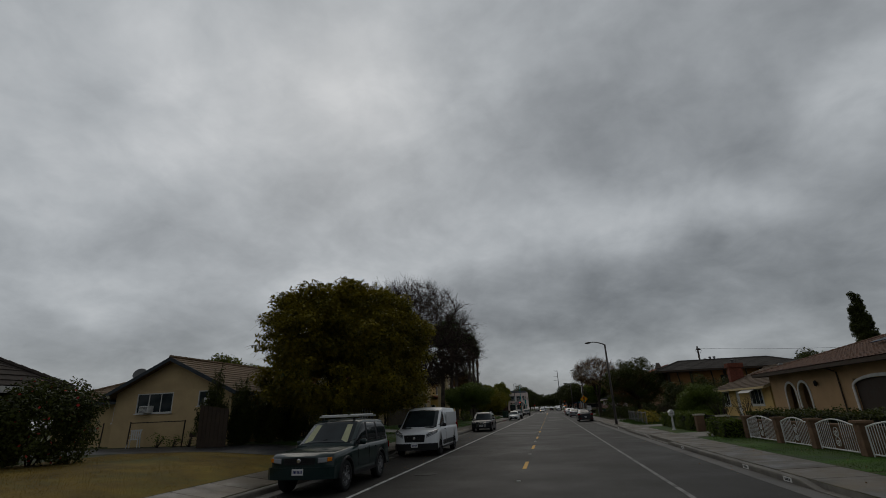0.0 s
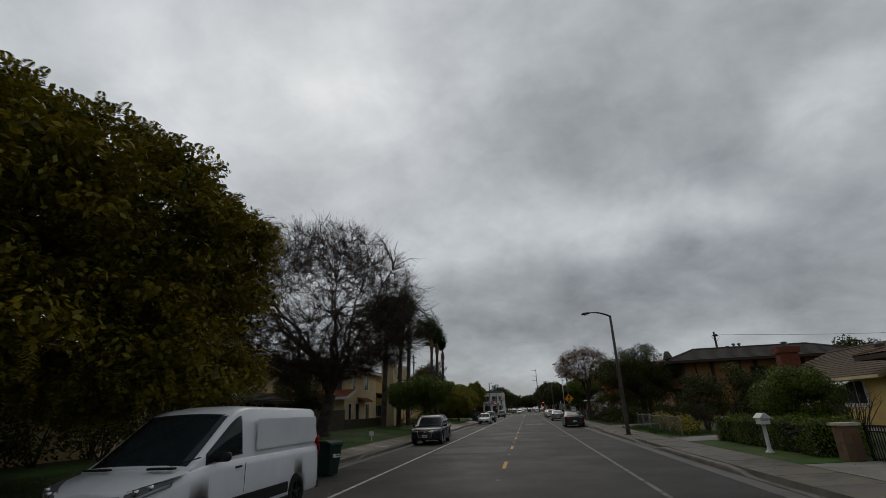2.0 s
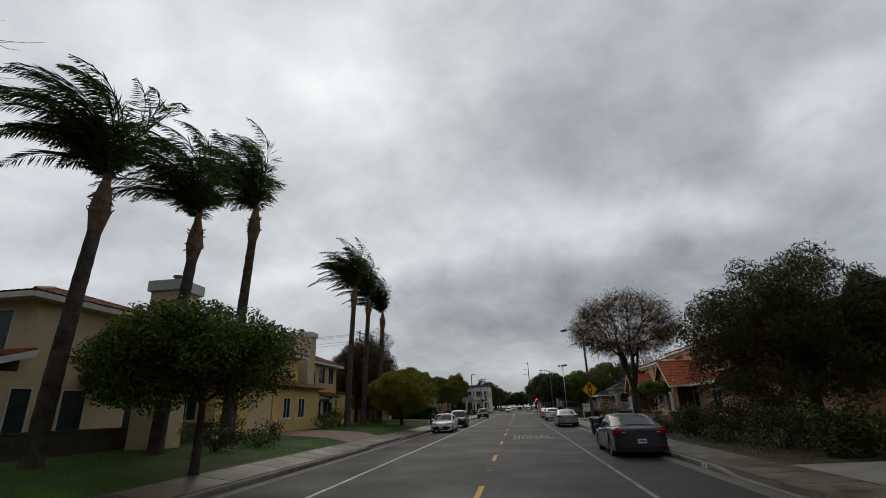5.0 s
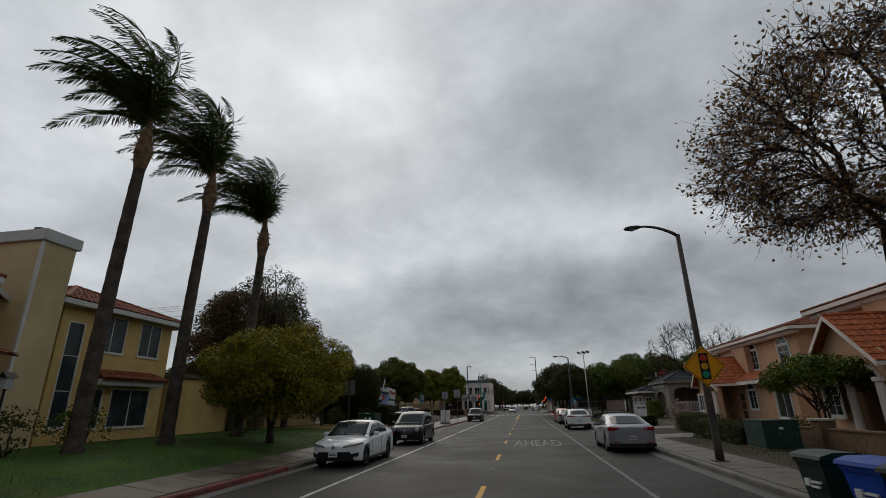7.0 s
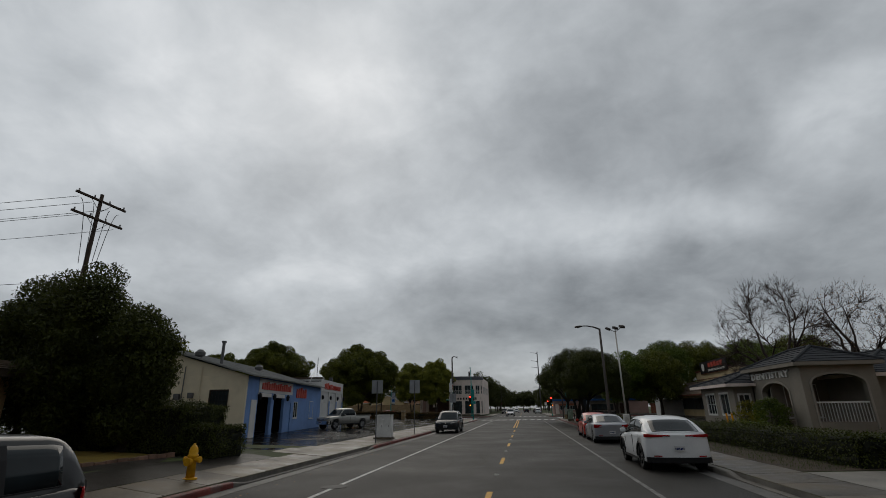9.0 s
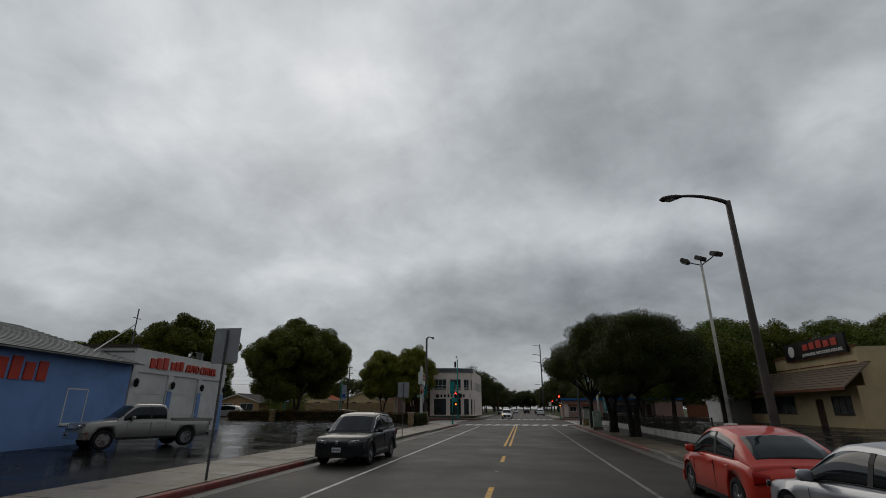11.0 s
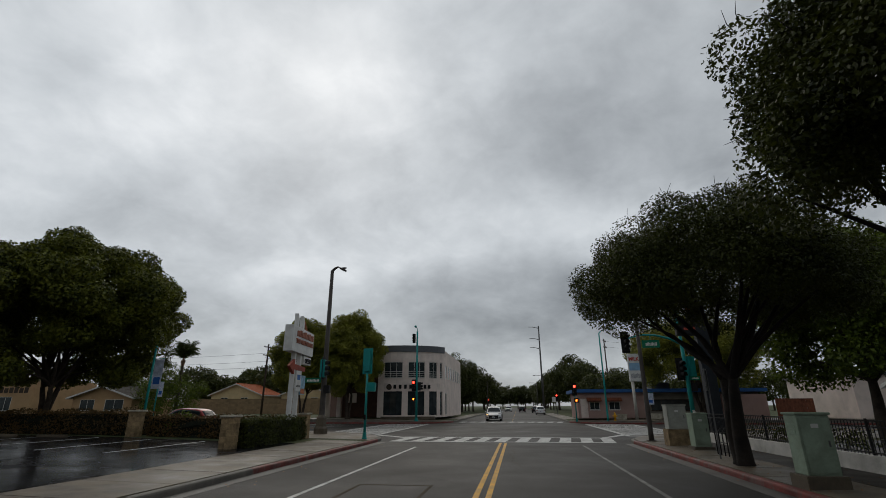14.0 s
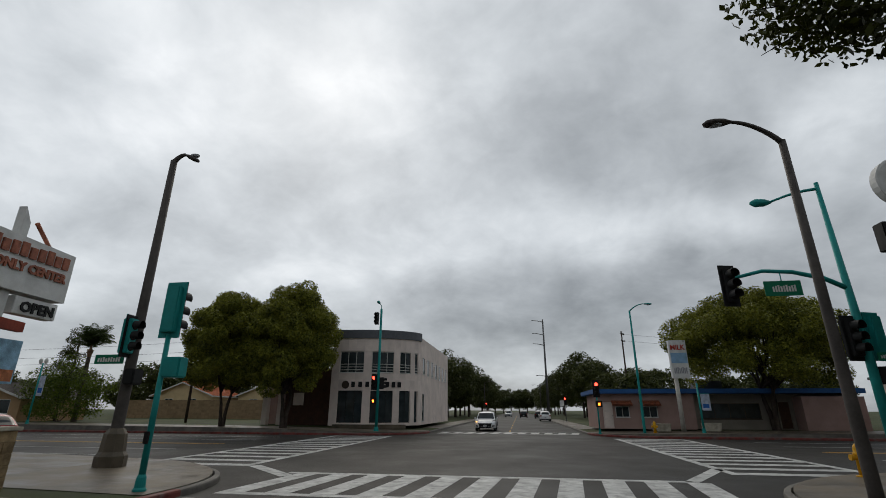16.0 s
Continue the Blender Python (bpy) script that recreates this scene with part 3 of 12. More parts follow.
def build_markings():
    z = 0.006
    flat("edge_line", [(-4.90, -80), (-4.79, -80), (-4.79, 170), (-4.90, 170)], z, WHITE_LINE, "thin worn white edge line on asphalt", "road line")
    flat("edge_line", [(2.73, -80), (2.84, -80), (2.84, 171.5), (2.73, 171.5)], z, WORN_LINE, "thin worn white edge line on asphalt", "road line")
    y = -15.9
    i = 0
    while y < 140:
        if i == 0:
            first = flat("lane_dash", [(-0.97, y), (-0.84, y), (-0.84, y + 2.15), (-0.97, y + 2.15)], z, YELLOW_LINE, "yellow centre dash on asphalt", "road line", "centre dashes")
            y0 = y
        else:
            copy_thing(first, pose(0, y - y0, 0))
        stud = box(-0.98, y - 2.85, 0, -0.86, y - 2.75, 0.018, 0.006)
        solid("road_stud", stud, WHITE_LINE, "small raised white road stud", "road stud", group="road studs")
        y += 7.95
        i += 1
    for x in (-1.09, -0.83):
        flat("centre_line", [(x - 0.06, 142.6), (x + 0.06, 142.6), (x + 0.06, 172.8), (x - 0.06, 172.8)], z, YELLOW_LINE, "solid yellow centre line", "road line", "double centre line")
    # crossings of slanted bars between two lines
    def ladder(x0, x1, y0, y1, n, slant, label):
        flat("crossing_line", [(x0, y0), (x1, y0), (x1, y0 + 0.3), (x0, y0 + 0.3)], z, WHITE_LINE, "white edge line of the crossing", "road line", "crossing lines")
        flat("crossing_line", [(x0, y1 - 0.3), (x1, y1 - 0.3), (x1, y1), (x0, y1)], z, WHITE_LINE, "white edge line of the crossing", "road line", "crossing lines")
        for k in range(n):
            a = x0 + (x1 - x0 - 0.55) * k / (n - 1)
            flat("crossing_bar", [(a, y0 + 0.32), (a + 0.6, y0 + 0.32), (a + 0.6 + slant, y1 - 0.32), (a + slant, y1 - 0.32)], z, WHITE_LINE, label, "crossing bar", "crossing bars")
    ladder(-7.0, 4.6, 173.3, 177.3, 11, 0.35, "wide worn white crossing bar")
    ladder(-6.8, 4.6, 203.2, 206.2, 11, 0.3, "white crossing bar beyond the junction")

    def ladder_x(x0, x1, y0, y1, n, slant, label):
        flat("crossing_line", [(x0, y0), (x0 + 0.3, y0), (x0 + 0.3 + slant, y1), (x0 + slant, y1)], z, WHITE_LINE, "white edge line of the crossing", "road line", "crossing lines")
        flat("crossing_line", [(x1 - 0.3, y0), (x1, y0), (x1 + slant, y1), (x1 - 0.3 + slant, y1)], z, WHITE_LINE, "white edge line of the crossing", "road line", "crossing lines")
        for k in range(n):
            b = y0 + (y1 - y0 - 0.55) * k / (n - 1)
            s = slant * k / (n - 1)
            flat("crossing_bar", [(x0 + 0.32 + s, b), (x1 - 0.32 + s, b), (x1 - 0.32 + s, b + 0.55), (x0 + 0.32 + s, b + 0.55)], z, WHITE_LINE, label, "crossing bar", "crossing bars")
    ladder_x(-13.6, -9.2, 178.6, 198.0, 14, 0.0, "white crossing bar over the wide street")
    ladder_x(6.3, 10.8, 179.0, 198.0, 14, 0.0, "white crossing bar over the wide street")
    flat("crossing_line", [(-9.2, 178.6), (-6.9, 176.3), (-6.6, 176.6), (-8.9, 178.9)], z, WHITE_LINE, "white slanted line at the corner", "road line", "crossing lines")
    flat("crossing_line", [(6.3, 180.6), (4.4, 177.2), (4.7, 177.0), (6.6, 180.3)], z, WHITE_LINE, "white slanted line at the corner", "road line", "crossing lines")
    for yy in (188.2, 188.55):
        for a, b in ((-260, -16.5), (14, 260)):
            flat("centre_line", [(a, yy), (b, yy), (b, yy + 0.12), (a, yy + 0.12)], z, YELLOW_LINE, "solid yellow centre line of the wide street", "road line")
    for yy in (181.4, 184.6, 192.0, 195.4):
        for a, b in ((-120, -16.5), (14, 120)):
            flat("lane_line", [(a, yy), (b, yy), (b, yy + 0.1), (a, yy + 0.1)], z, WHITE_LINE, "white lane line of the wide street", "road line")
    for txt, x0, x1, y0, y1 in (("AHEAD", -0.45, 1.95, 93.5, 97.7), ("SIGNAL", -0.36, 2.08, 74.8, 79.0)):
        bm = words(txt, 1.0, 0.004, 1.0, 0.012)
        bmesh.ops.rotate(bm, matrix=Matrix.Rotation(radians(-90), 3, "X"), verts=bm.verts[:])
        xs, ys = [v.co.x for v in bm.verts], [v.co.y for v in bm.verts]
        kx, ky = (x1 - x0) / (max(xs) - min(xs)), (y1 - y0) / (max(ys) - min(ys))
        m = Matrix.Translation((x0 - min(xs) * kx, y0 - min(ys) * ky, 0.008)) @ Matrix.Diagonal((kx, ky, 1, 1))
        solid("road_lettering", moved(bm, m), WORN_LINE, "tall worn white letters on the asphalt", "road lettering", kind="structure")
    y = 208
    while y < 330:
        flat("lane_dash", [(-0.97, y), (-0.84, y), (-0.84, y + 2.2), (-0.97, y + 2.2)], z, YELLOW_LINE, "yellow centre dash on asphalt", "road line", "centre dashes")
        y += 7.95
    flat("road_patch", [(-4.6, 38.2), (-1.2, 38.0), (-1.0, 41.5), (-3.2, 41.8), (-4.5, 41.0)], 0.004, PATCH, "pale patch of newer asphalt", "road patch", thick=0.003)
    for x, y, r in ((-4.0, 15.0, 0.38), (-4.9, 106.0, 0.36), (-5.6, 78.5, 0.34)):
        solid("manhole_cover", lathe([(r, 0.0), (r, 0.007), (r - 0.03, 0.010), (r - 0.05, 0.007), (0, 0.008)], 24, (x, y, 0)), mat("cast_iron", (0.035, 0.033, 0.031), 0.6, 0.5, vary=0.3, bump=0.3), "round cast iron manhole cover", "manhole cover")
    # inspection frame and cracks near the crossing
    for a, b, c, d in ((-4.0, 157.0, -2.2, 157.08), (-4.0, 159.2, -2.2, 159.28), (-4.0, 157.0, -3.92, 159.28), (-2.28, 157.0, -2.2, 159.28)):
        flat("saw_cut", [(a, b), (c, b), (c, d), (a, d)], 0.004, SOIL, "dark sealed saw cut in the asphalt", "road joint", thick=0.003)
    rng = random.Random(4)
    for k in range(14):
        x, y = rng.uniform(-4.4, 2.4), rng.uniform(20, 172)
        pts = [(x, y)]
        for j in range(rng.randint(8, 22)):
            x += rng.uniform(-0.16, 0.16)
            y += rng.uniform(0.15, 0.45)
            pts.append((x, y))
        w = rng.uniform(0.008, 0.018)
        bm = bmesh.new()
        l = [bm.verts.new((px - w, py, 0.0045)) for px, py in pts]
        r = [bm.verts.new((px + w, py, 0.0045)) for px, py in pts]
        for q in range(len(pts) - 1):
            bm.faces.new((l[q], r[q], r[q + 1], l[q + 1]))
        solid("road_crack", bm, SOIL, "thin sealed crack along the asphalt", "road crack", group="cracks in the road")


build_ground()
build_kerbs()
build_sidewalks()
build_markings()

# ---- cars ----
def paint(name, color, metal=0.3, rough=0.28):
    """Car paint under a clear, slightly dusty lacquer."""
    return mat("car_paint_" + name, color, rough + 0.08, metal, vary=0.04, scale=1.5, fine=200, bump=0.0, coat=0.6, spec=0.12, rough_vary=0.05, stain=tuple(c * 0.85 + 0.006 for c in color), stain_amount=0.25, stain_scale=2.0)


def blob(rx, ry, rz, at=(0, 0, 0), turn=0.0, tilt=0.0, seg=10):
    """A rounded, flattened lump, for lamp lenses and mirrors."""
    bm = bmesh.new()
    bmesh.ops.create_uvsphere(bm, u_segments=seg + 2, v_segments=seg - 2, radius=1.0)
    for v in bm.verts:
        for k in range(3):
            v.co[k] = math.copysign(abs(v.co[k]) ** 0.62, v.co[k])
    return moved(bm, pose(*at, tilt, 0, turn) @ Matrix.Diagonal((rx, ry, rz, 1)))


def wheel(parent, x, y, r, width, rim_mat, spokes=5, side=1):
    w = part("wheel", lathe([(r * 0.30, -width * 0.3), (r * 0.35, width * 0.2), (0.0, width * 0.2)], 12, axis="x"), TRIM, parent)
    w.matrix_basis = pose(x, y, r, 0, 0, 0 if side > 0 else 180)
    h = width / 2
    part("tyre", lathe([(r * 0.66, -h), (r * 0.93, -h), (r, -h * 0.7), (r, h * 0.7), (r * 0.93, h), (r * 0.66, h), (r * 0.64, h * 0.6), (r * 0.64, -h * 0.6)], 28, axis="x"), TYRE, w, "black rubber tyre", True)
    bm = lathe([(r * 0.67, h * 0.55), (r * 0.67, h * 0.92), (r * 0.60, h * 0.92), (r * 0.58, h * 0.45)], 28, axis="x")
    add_lathe(bm, [(r * 0.14, h * 0.4), (r * 0.14, h * 0.82), (r * 0.10, h * 0.9), (0, h * 0.9)], 12, axis="x")
    add_lathe(bm, [(r * 0.62, h * 0.1), (r * 0.62, h * 0.2), (0, h * 0.2)], 16, axis="x")
    for k in range(spokes):
        m = Matrix.Rotation(2 * math.pi * k / spokes, 4, "X")
        add_box(bm, h * 0.55, -r * 0.065, r * 0.10, h * 0.84, r * 0.065, r * 0.63, m)
    part("rim", bm, rim_mat, w, "spoked alloy rim")


def car(label, category, at, turn, s):
    """A car that faces +y of its own axes. s: its measures; heights over y as pairs, y from the middle."""
    L, W = s["L"], s["W"]
    hw0 = W / 2
    body_m, wr = s["paint"], s["wr"]
    yf, yr = s["yf"], s["yr"]
    sill = s.get("sill", 0.24)
    top = thing("car", label, category, at, turn, group="")
    belt_y, belt_z = zip(*s["belt"])
    roof_y, roof_z = zip(*s["roof"])
    wide_y, wide_w = zip(*[(-L / 2, 0.97), (-L / 2 + 0.6, 1), (L / 2 - 0.8, 1), (L / 2, 0.97)])
    win = np.array([-0.14, -0.07, 0.0, 0.07, 0.14])
    belt = lambda y: float(np.mean(np.interp(y + win, belt_y, belt_z)))
    roof = lambda y: float(np.mean(np.interp(y + win, roof_y, roof_z)))
    FD, BD, FP, BP = s.get("nose", 0.50), s.get("tail", 0.34), s.get("nose_p", 2.7), s.get("tail_p", 3.2)

    def hw(y):
        k = float(np.interp(y, wide_y, wide_w))
        if y > L / 2 - FD:
            k *= max(0.0, 1 - min(1.0, (y - L / 2 + FD) / FD) ** FP) ** (1 / FP)
        elif y < -L / 2 + BD:
            k *= max(0.0, 1 - min(1.0, (-L / 2 + BD - y) / BD) ** BP) ** (1 / BP)
        return max(0.004, hw0 * k)

    def front_y(x, z):
        """Where the nose lies at a place across and a height."""
        k = min(0.995, abs(x) / hw0)
        y = L / 2 - FD + FD * (1 - k ** FP) ** (1 / FP)
        while belt(y) < z - 0.01 and y > L / 2 - 0.9:
            y -= 0.01
        return y

    def rear_y(x, z):
        k = min(0.995, abs(x) / hw0)
        y = -L / 2 + BD - BD * (1 - k ** BP) ** (1 / BP)
        while belt(y) < z - 0.01 and y < -L / 2 + 0.26:
            y += 0.01
        return y

    def patch(corners, out=0.006, where=front_y, nu=10, nv=4, deep=0.03):
        """A thin panel that follows the nose or the tail, given by its four corners (x, z)."""
        a, b, c, d = corners
        sg = 1 if where is front_y else -1
        bm = bmesh.new()
        g = []
        for i in range(nu + 1):
            f = i / nu
            row = []
            for k in range(nv + 1):
                h = k / nv
                x = (a[0] + (b[0] - a[0]) * f) * (1 - h) + (d[0] + (c[0] - d[0]) * f) * h
                z = (a[1] + (b[1] - a[1]) * f) * (1 - h) + (d[1] + (c[1] - d[1]) * f) * h
                row.append(bm.verts.new((x * (1 + out * 0.6), where(x, z) + sg * out, z)))
            g.append(row)
        for p, q in zip(g, g[1:]):
            for k in range(nv):
                bm.faces.new((p[k], q[k], q[k + 1], p[k + 1]))
        ext = bmesh.ops.extrude_face_region(bm, geom=bm.faces[:])
        for v in ext["geom"]:
            if isinstance(v, bmesh.types.BMVert):
                v.co.y -= sg * deep
        bmesh.ops.recalc_face_normals(bm, faces=bm.faces[:])
        return bm

    rmax = max(roof_z)
    tuck = s.get("tuck", 0.17)

    def under(y):
        e = min((L / 2 - abs(y)) / 0.35, 1.0)
        return sill + (1 - e) * s.get("lip", 0.06)

    def arch(y):
        z = under(y)
        for c in (yf, yr):
            R = wr * 1.16
            d = abs(y - c)
            if d < R:
                z = max(z, wr * 0.98 + math.sqrt(R * R - d * d))
        return z

    ys = sorted(set([-L / 2 + L * i / 46 for i in range(47)] + [sg * (L / 2 - dd) for sg in (-1, 1) for dd in (0.002, 0.008, 0.018, 0.035, 0.06, 0.14, 0.18, 0.25)] + [c + d * wr * 1.16 for c in (yf, yr) for d in (-1.0, -0.98, -0.9, -0.75, -0.5, 0.5, 0.75, 0.9, 0.98, 1.0)]))
    bm = bmesh.new()
    rows = []
    for y in ys:
        w, zt, zb, za = hw(y), belt(y), under(y), arch(y)
        za = min(za, zt - 0.06)
        mid = max(za + 0.02, zb + 0.45 * (zt - zb))
        hood = s.get("crown", 0.03)
        sec = [(0, zb), (w * 0.70, zb), (w * 0.70, za), (w * 0.965, za), (w * 0.995, za + 0.03), (w, mid), (w * 0.985, max(mid + 0.01, zt - 0.14)), (w * 0.955, zt - 0.035), (w * 0.90, zt), (w * 0.5, zt + hood * 0.8), (0, zt + hood)]
        rows.append([bm.verts.new((x, y, z)) for x, z in sec] + [bm.verts.new((-x, y, z)) for x, z in sec[-2:0:-1]])
    n = len(rows[0])
    for a, b in zip(rows, rows[1:]):
        for k in range(n):
            bm.faces.new((a[k], a[(k + 1) % n], b[(k + 1) % n], b[k]))
    bm.faces.new(rows[0])
    bm.faces.new(rows[-1][::-1])
    bmesh.ops.recalc_face_normals(bm, faces=bm.faces[:])
    body = part("body", bm, body_m, top, "", True)

    def cw(y):
        return hw0 * float(np.interp(y, wide_y, wide_w)) * (1 - 0.05 * min(1.0, max(0.0, (abs(y) - L / 2 + 0.5) / 0.5)) ** 2)

    def tw(y):
        return cw(y) * (0.925 - tuck * max(0.0, roof(y) - belt(y)) / max(0.2, rmax - belt(y)))

    cy = [roof_y[0] + (roof_y[-1] - roof_y[0]) * i / 60 for i in range(61)]
    bm = bmesh.new()
    rows = []
    for y in cy:
        b, r, t = belt(y) - 0.03, max(roof(y), belt(y) - 0.02), tw(y)
        base = cw(y) * 0.925
        h = r - b
        sec = [(base, b), (base + (t - base) * 0.55, b + h * 0.6), (t, r - min(0.06, h * 0.3)), (t * 0.93, r - min(0.02, h * 0.1)), (t * 0.5, r + 0.015), (0, r + 0.02)]
        rows.append([bm.verts.new((x, y, z)) for x, z in sec] + [bm.verts.new((-x, y, z)) for x, z in sec[-2::-1]])
    for a, b in zip(rows, rows[1:]):
        for k in range(len(a) - 1):
            bm.faces.new((a[k], a[k + 1], b[k + 1], b[k]))
    bm.faces.new(rows[0])
    bm.faces.new(rows[-1])
    bmesh.ops.recalc_face_normals(bm, faces=bm.faces[:])
    part("cabin", bm, s.get("roof_paint", body_m), top, "", True)

    def side(y, f, sx, out=0.008):
        b, r, t = belt(y) - 0.03, max(roof(y), belt(y) - 0.02), tw(y)
        base = cw(y) * 0.925
        h = r - b
        e = r - min(0.06, h * 0.3)
        z = b + f * (e - b)
        k = (z - b) / max(h, 1e-3)
        x = base + (t - base) * 0.55 * k / 0.6 if k < 0.6 else base + (t - base) * (0.55 + 0.45 * (k - 0.6) / max(1e-3, (e - b) / max(h, 1e-3) - 0.6))
        return (sx * (x + out), y, z)

    def pane(y0, y1, sx, f0=0.13, f1=0.93, out=0.008, n=36):
        bm = bmesh.new()
        g = []
        for i in range(n + 1):
            y = y0 + (y1 - y0) * i / n
            rise = f0 + s.get("kick", 0.0) * max(0.0, 1 - (y - y0) / 0.75) ** 2 if out == 0.008 else f0
            g.append([bm.verts.new(side(y, f, sx, o)) for f, o in ((rise, -0.01), (rise, out), (rise * 0.6 + f1 * 0.4, out), (rise * 0.3 + f1 * 0.7, out), (f1, out), (f1, -0.01))])
        for a, b in zip(g, g[1:]):
            for k in range(5):
                bm.faces.new((a[k], a[k + 1], b[k + 1], b[k]))
        bm.faces.new(g[0])
        bm.faces.new(g[-1])
        bmesh.ops.recalc_face_normals(bm, faces=bm.faces[:])
        return bm

    def screen(y0, y1, k=0.89):
        bm = bmesh.new()
        g = []
        for i in range(25):
            y = y0 + (y1 - y0) * i / 24
            r, t = max(roof(y), belt(y) - 0.02), tw(y)
            row = []
            for j in range(9):
                u = -1 + 2 * j / 8
                z = r + 0.02 - 0.035 * abs(u) ** 2.2
                row.append(bm.verts.new((u * t * k, y + (0.008 if y1 > 0 else -0.008), z + 0.012)))
            g.append(row)
        for a, b in zip(g, g[1:]):
            for j in range(8):
                bm.faces.new((a[j], a[j + 1], b[j + 1], b[j]))
        ext = bmesh.ops.extrude_face_region(bm, geom=bm.faces[:])
        for v in ext["geom"]:
            if isinstance(v, bmesh.types.BMVert):
                v.co.z -= 0.02
        bmesh.ops.recalc_face_normals(bm, faces=bm.faces[:])
        return bm

    a, b = s["windscreen"]
    part("windscreen", screen(a, b), AUTO_GLASS, top, "dark tinted windscreen", True)
    for x in (-0.28, 0.22):
        part("wiper", tube([(x * W, b + 0.02, belt(b) + 0.05), (x * W - 0.42, b - 0.10, roof(b - 0.10) + 0.05)], 0.010, 5), TRIM, top)
    if "rear_screen" in s:
        part("rear_window", screen(*s["rear_screen"], 0.82), AUTO_GLASS, top, "dark tinted rear window", True)
    first, last = s.get("glass", (s["panes"][0][0] - 0.06, s["panes"][-1][1] + 0.16))
    for sx in (-1, 1):
        band = part("side_window", pane(first, last, sx), AUTO_GLASS, top, "dark tinted side window", True)
        for (a0, a1), (b0, b1) in zip(s["panes"], s["panes"][1:]):
            part("pillar", pane(a1 - 0.005, b0 + 0.005, sx, 0.11, 0.94, 0.012, 3), TRIM, band, "black window pillar")
        part("window_seal", tube([side(y, 0.12, sx, 0.010) for y in [first + (last - first) * k / 12 for k in range(13)]], 0.010, 5), s.get("seal", TRIM), top, "window line trim")
        if s.get("seal"):
            part("window_seal", tube([side(y, 0.945, sx, 0.008) for y in [first + (last - first) * k / 16 for k in range(17)]], 0.011, 5), s["seal"], top, "bright window surround")
        for y0, y1 in s["panes"]:
            if y1 - y0 < 0.6 and len(s["panes"]) > 2:
                continue
            part("door_handle", box(sx * cw(y0) - 0.012, y0 + 0.08, belt(y0) - 0.15, sx * cw(y0) + 0.022, y0 + 0.27, belt(y0) - 0.12, 0.008), s.get("handle", body_m), top)
            for yy in (y0 - 0.03, y1 + 0.03):
                if yr + wr * 1.25 < yy < yf - wr * 1.25:
                    part("door_seam", box(sx * cw(yy) * 0.997 - 0.004, yy - 0.003, sill + 0.16, sx * cw(yy) * 0.997 + 0.003, yy + 0.003, belt(yy) - 0.08), TRIM, top)
    for sx in (-1, 1):
        y = s["panes"][-1][1] - 0.12 if "mirror" not in s else s["mirror"]
        mir = part("wing_mirror", blob(0.10, 0.06, 0.075, (sx * (hw(y) + 0.08), y, belt(y) + 0.07)), s.get("mirror_paint", body_m), top, "", True)
        part("mirror_stalk", box(sx * hw(y) * 0.9 - 0.03, y - 0.03, belt(y) - 0.005, sx * (hw(y) + 0.06), y + 0.03, belt(y) + 0.04, 0.01) if sx > 0 else box(sx * (hw(y) + 0.06), y - 0.03, belt(y) - 0.005, sx * hw(y) * 0.9 + 0.03, y + 0.03, belt(y) + 0.04, 0.01), TRIM, mir)
    F, B = L / 2, -L / 2
    hz = s["lamp_z"]
    hx = hw0 * s.get("lamp_x", 0.74)
    lw, lh = s.get("lamp_w", 0.20), s.get("lamp_h", 0.08)
    sweep = s.get("sweep", 0.05)
    for sx in (-1, 1):
        xi, xo = sx * (hx - lw), sx * min(hw0 * 0.985, hx + lw)
        if abs(lw - lh) < 0.02:
            ly = front_y(hx, hz)
            lamp = part("headlight", blob(lw, 0.07, lh, (sx * hx, ly - 0.02, hz), -sx * 24, 16), LENS_CLEAR, top, "round clear headlight", True)
            part("lamp_ring", moved(lathe([(lw * 0.98, 0.0), (lw * 1.06, 0.02), (lw * 1.10, 0.0)], 24, axis="y"), pose(sx * hx, ly - 0.005, hz, 14, 0, -sx * 24)), CHROME, lamp)
            part("lamp_bulb", blob(lh * 0.5, 0.03, lh * 0.5, (sx * hx * 0.98, ly + 0.035, hz)), CHROME, lamp, "", True)
        else:
            lamp = part("headlight", patch([(xi, hz - lh), (xo, hz - lh * 0.4 + sweep), (xo, hz + lh * 0.8 + sweep), (xi, hz + lh * 0.7)], 0.006), LAMP_DARK, top, "clear headlight", True)
            if not s.get("amber"):
                part("lamp_strip", patch([(xi, hz - lh * 0.9), (xo, hz - lh * 0.35 + sweep), (xo, hz - lh * 0.05 + sweep), (xi, hz - lh * 0.55)], 0.010, deep=0.012), LENS_CLEAR, lamp, "bright strip in the lamp")
                for f in (0.3, 0.62):
                    x = xi + (xo - xi) * f
                    z = hz + lh * 0.15 + sweep * f
                    part("lamp_bulb", blob(lh * 0.42, 0.03, lh * 0.42, (x, front_y(x, z) - 0.006, z)), CHROME, lamp, "", True)
            else:
                x = xi + (xo - xi) * 0.36
                part("lamp_glass", patch([(xi * 1.02, hz - lh * 0.85), (xi + (xo - xi) * 0.70, hz - lh * 0.6 + sweep * 0.6), (xi + (xo - xi) * 0.70, hz + lh * 0.7 + sweep * 0.6), (xi * 1.02, hz + lh * 0.62)], 0.011, deep=0.012), LENS_CLEAR, lamp, "clear lamp glass", True)
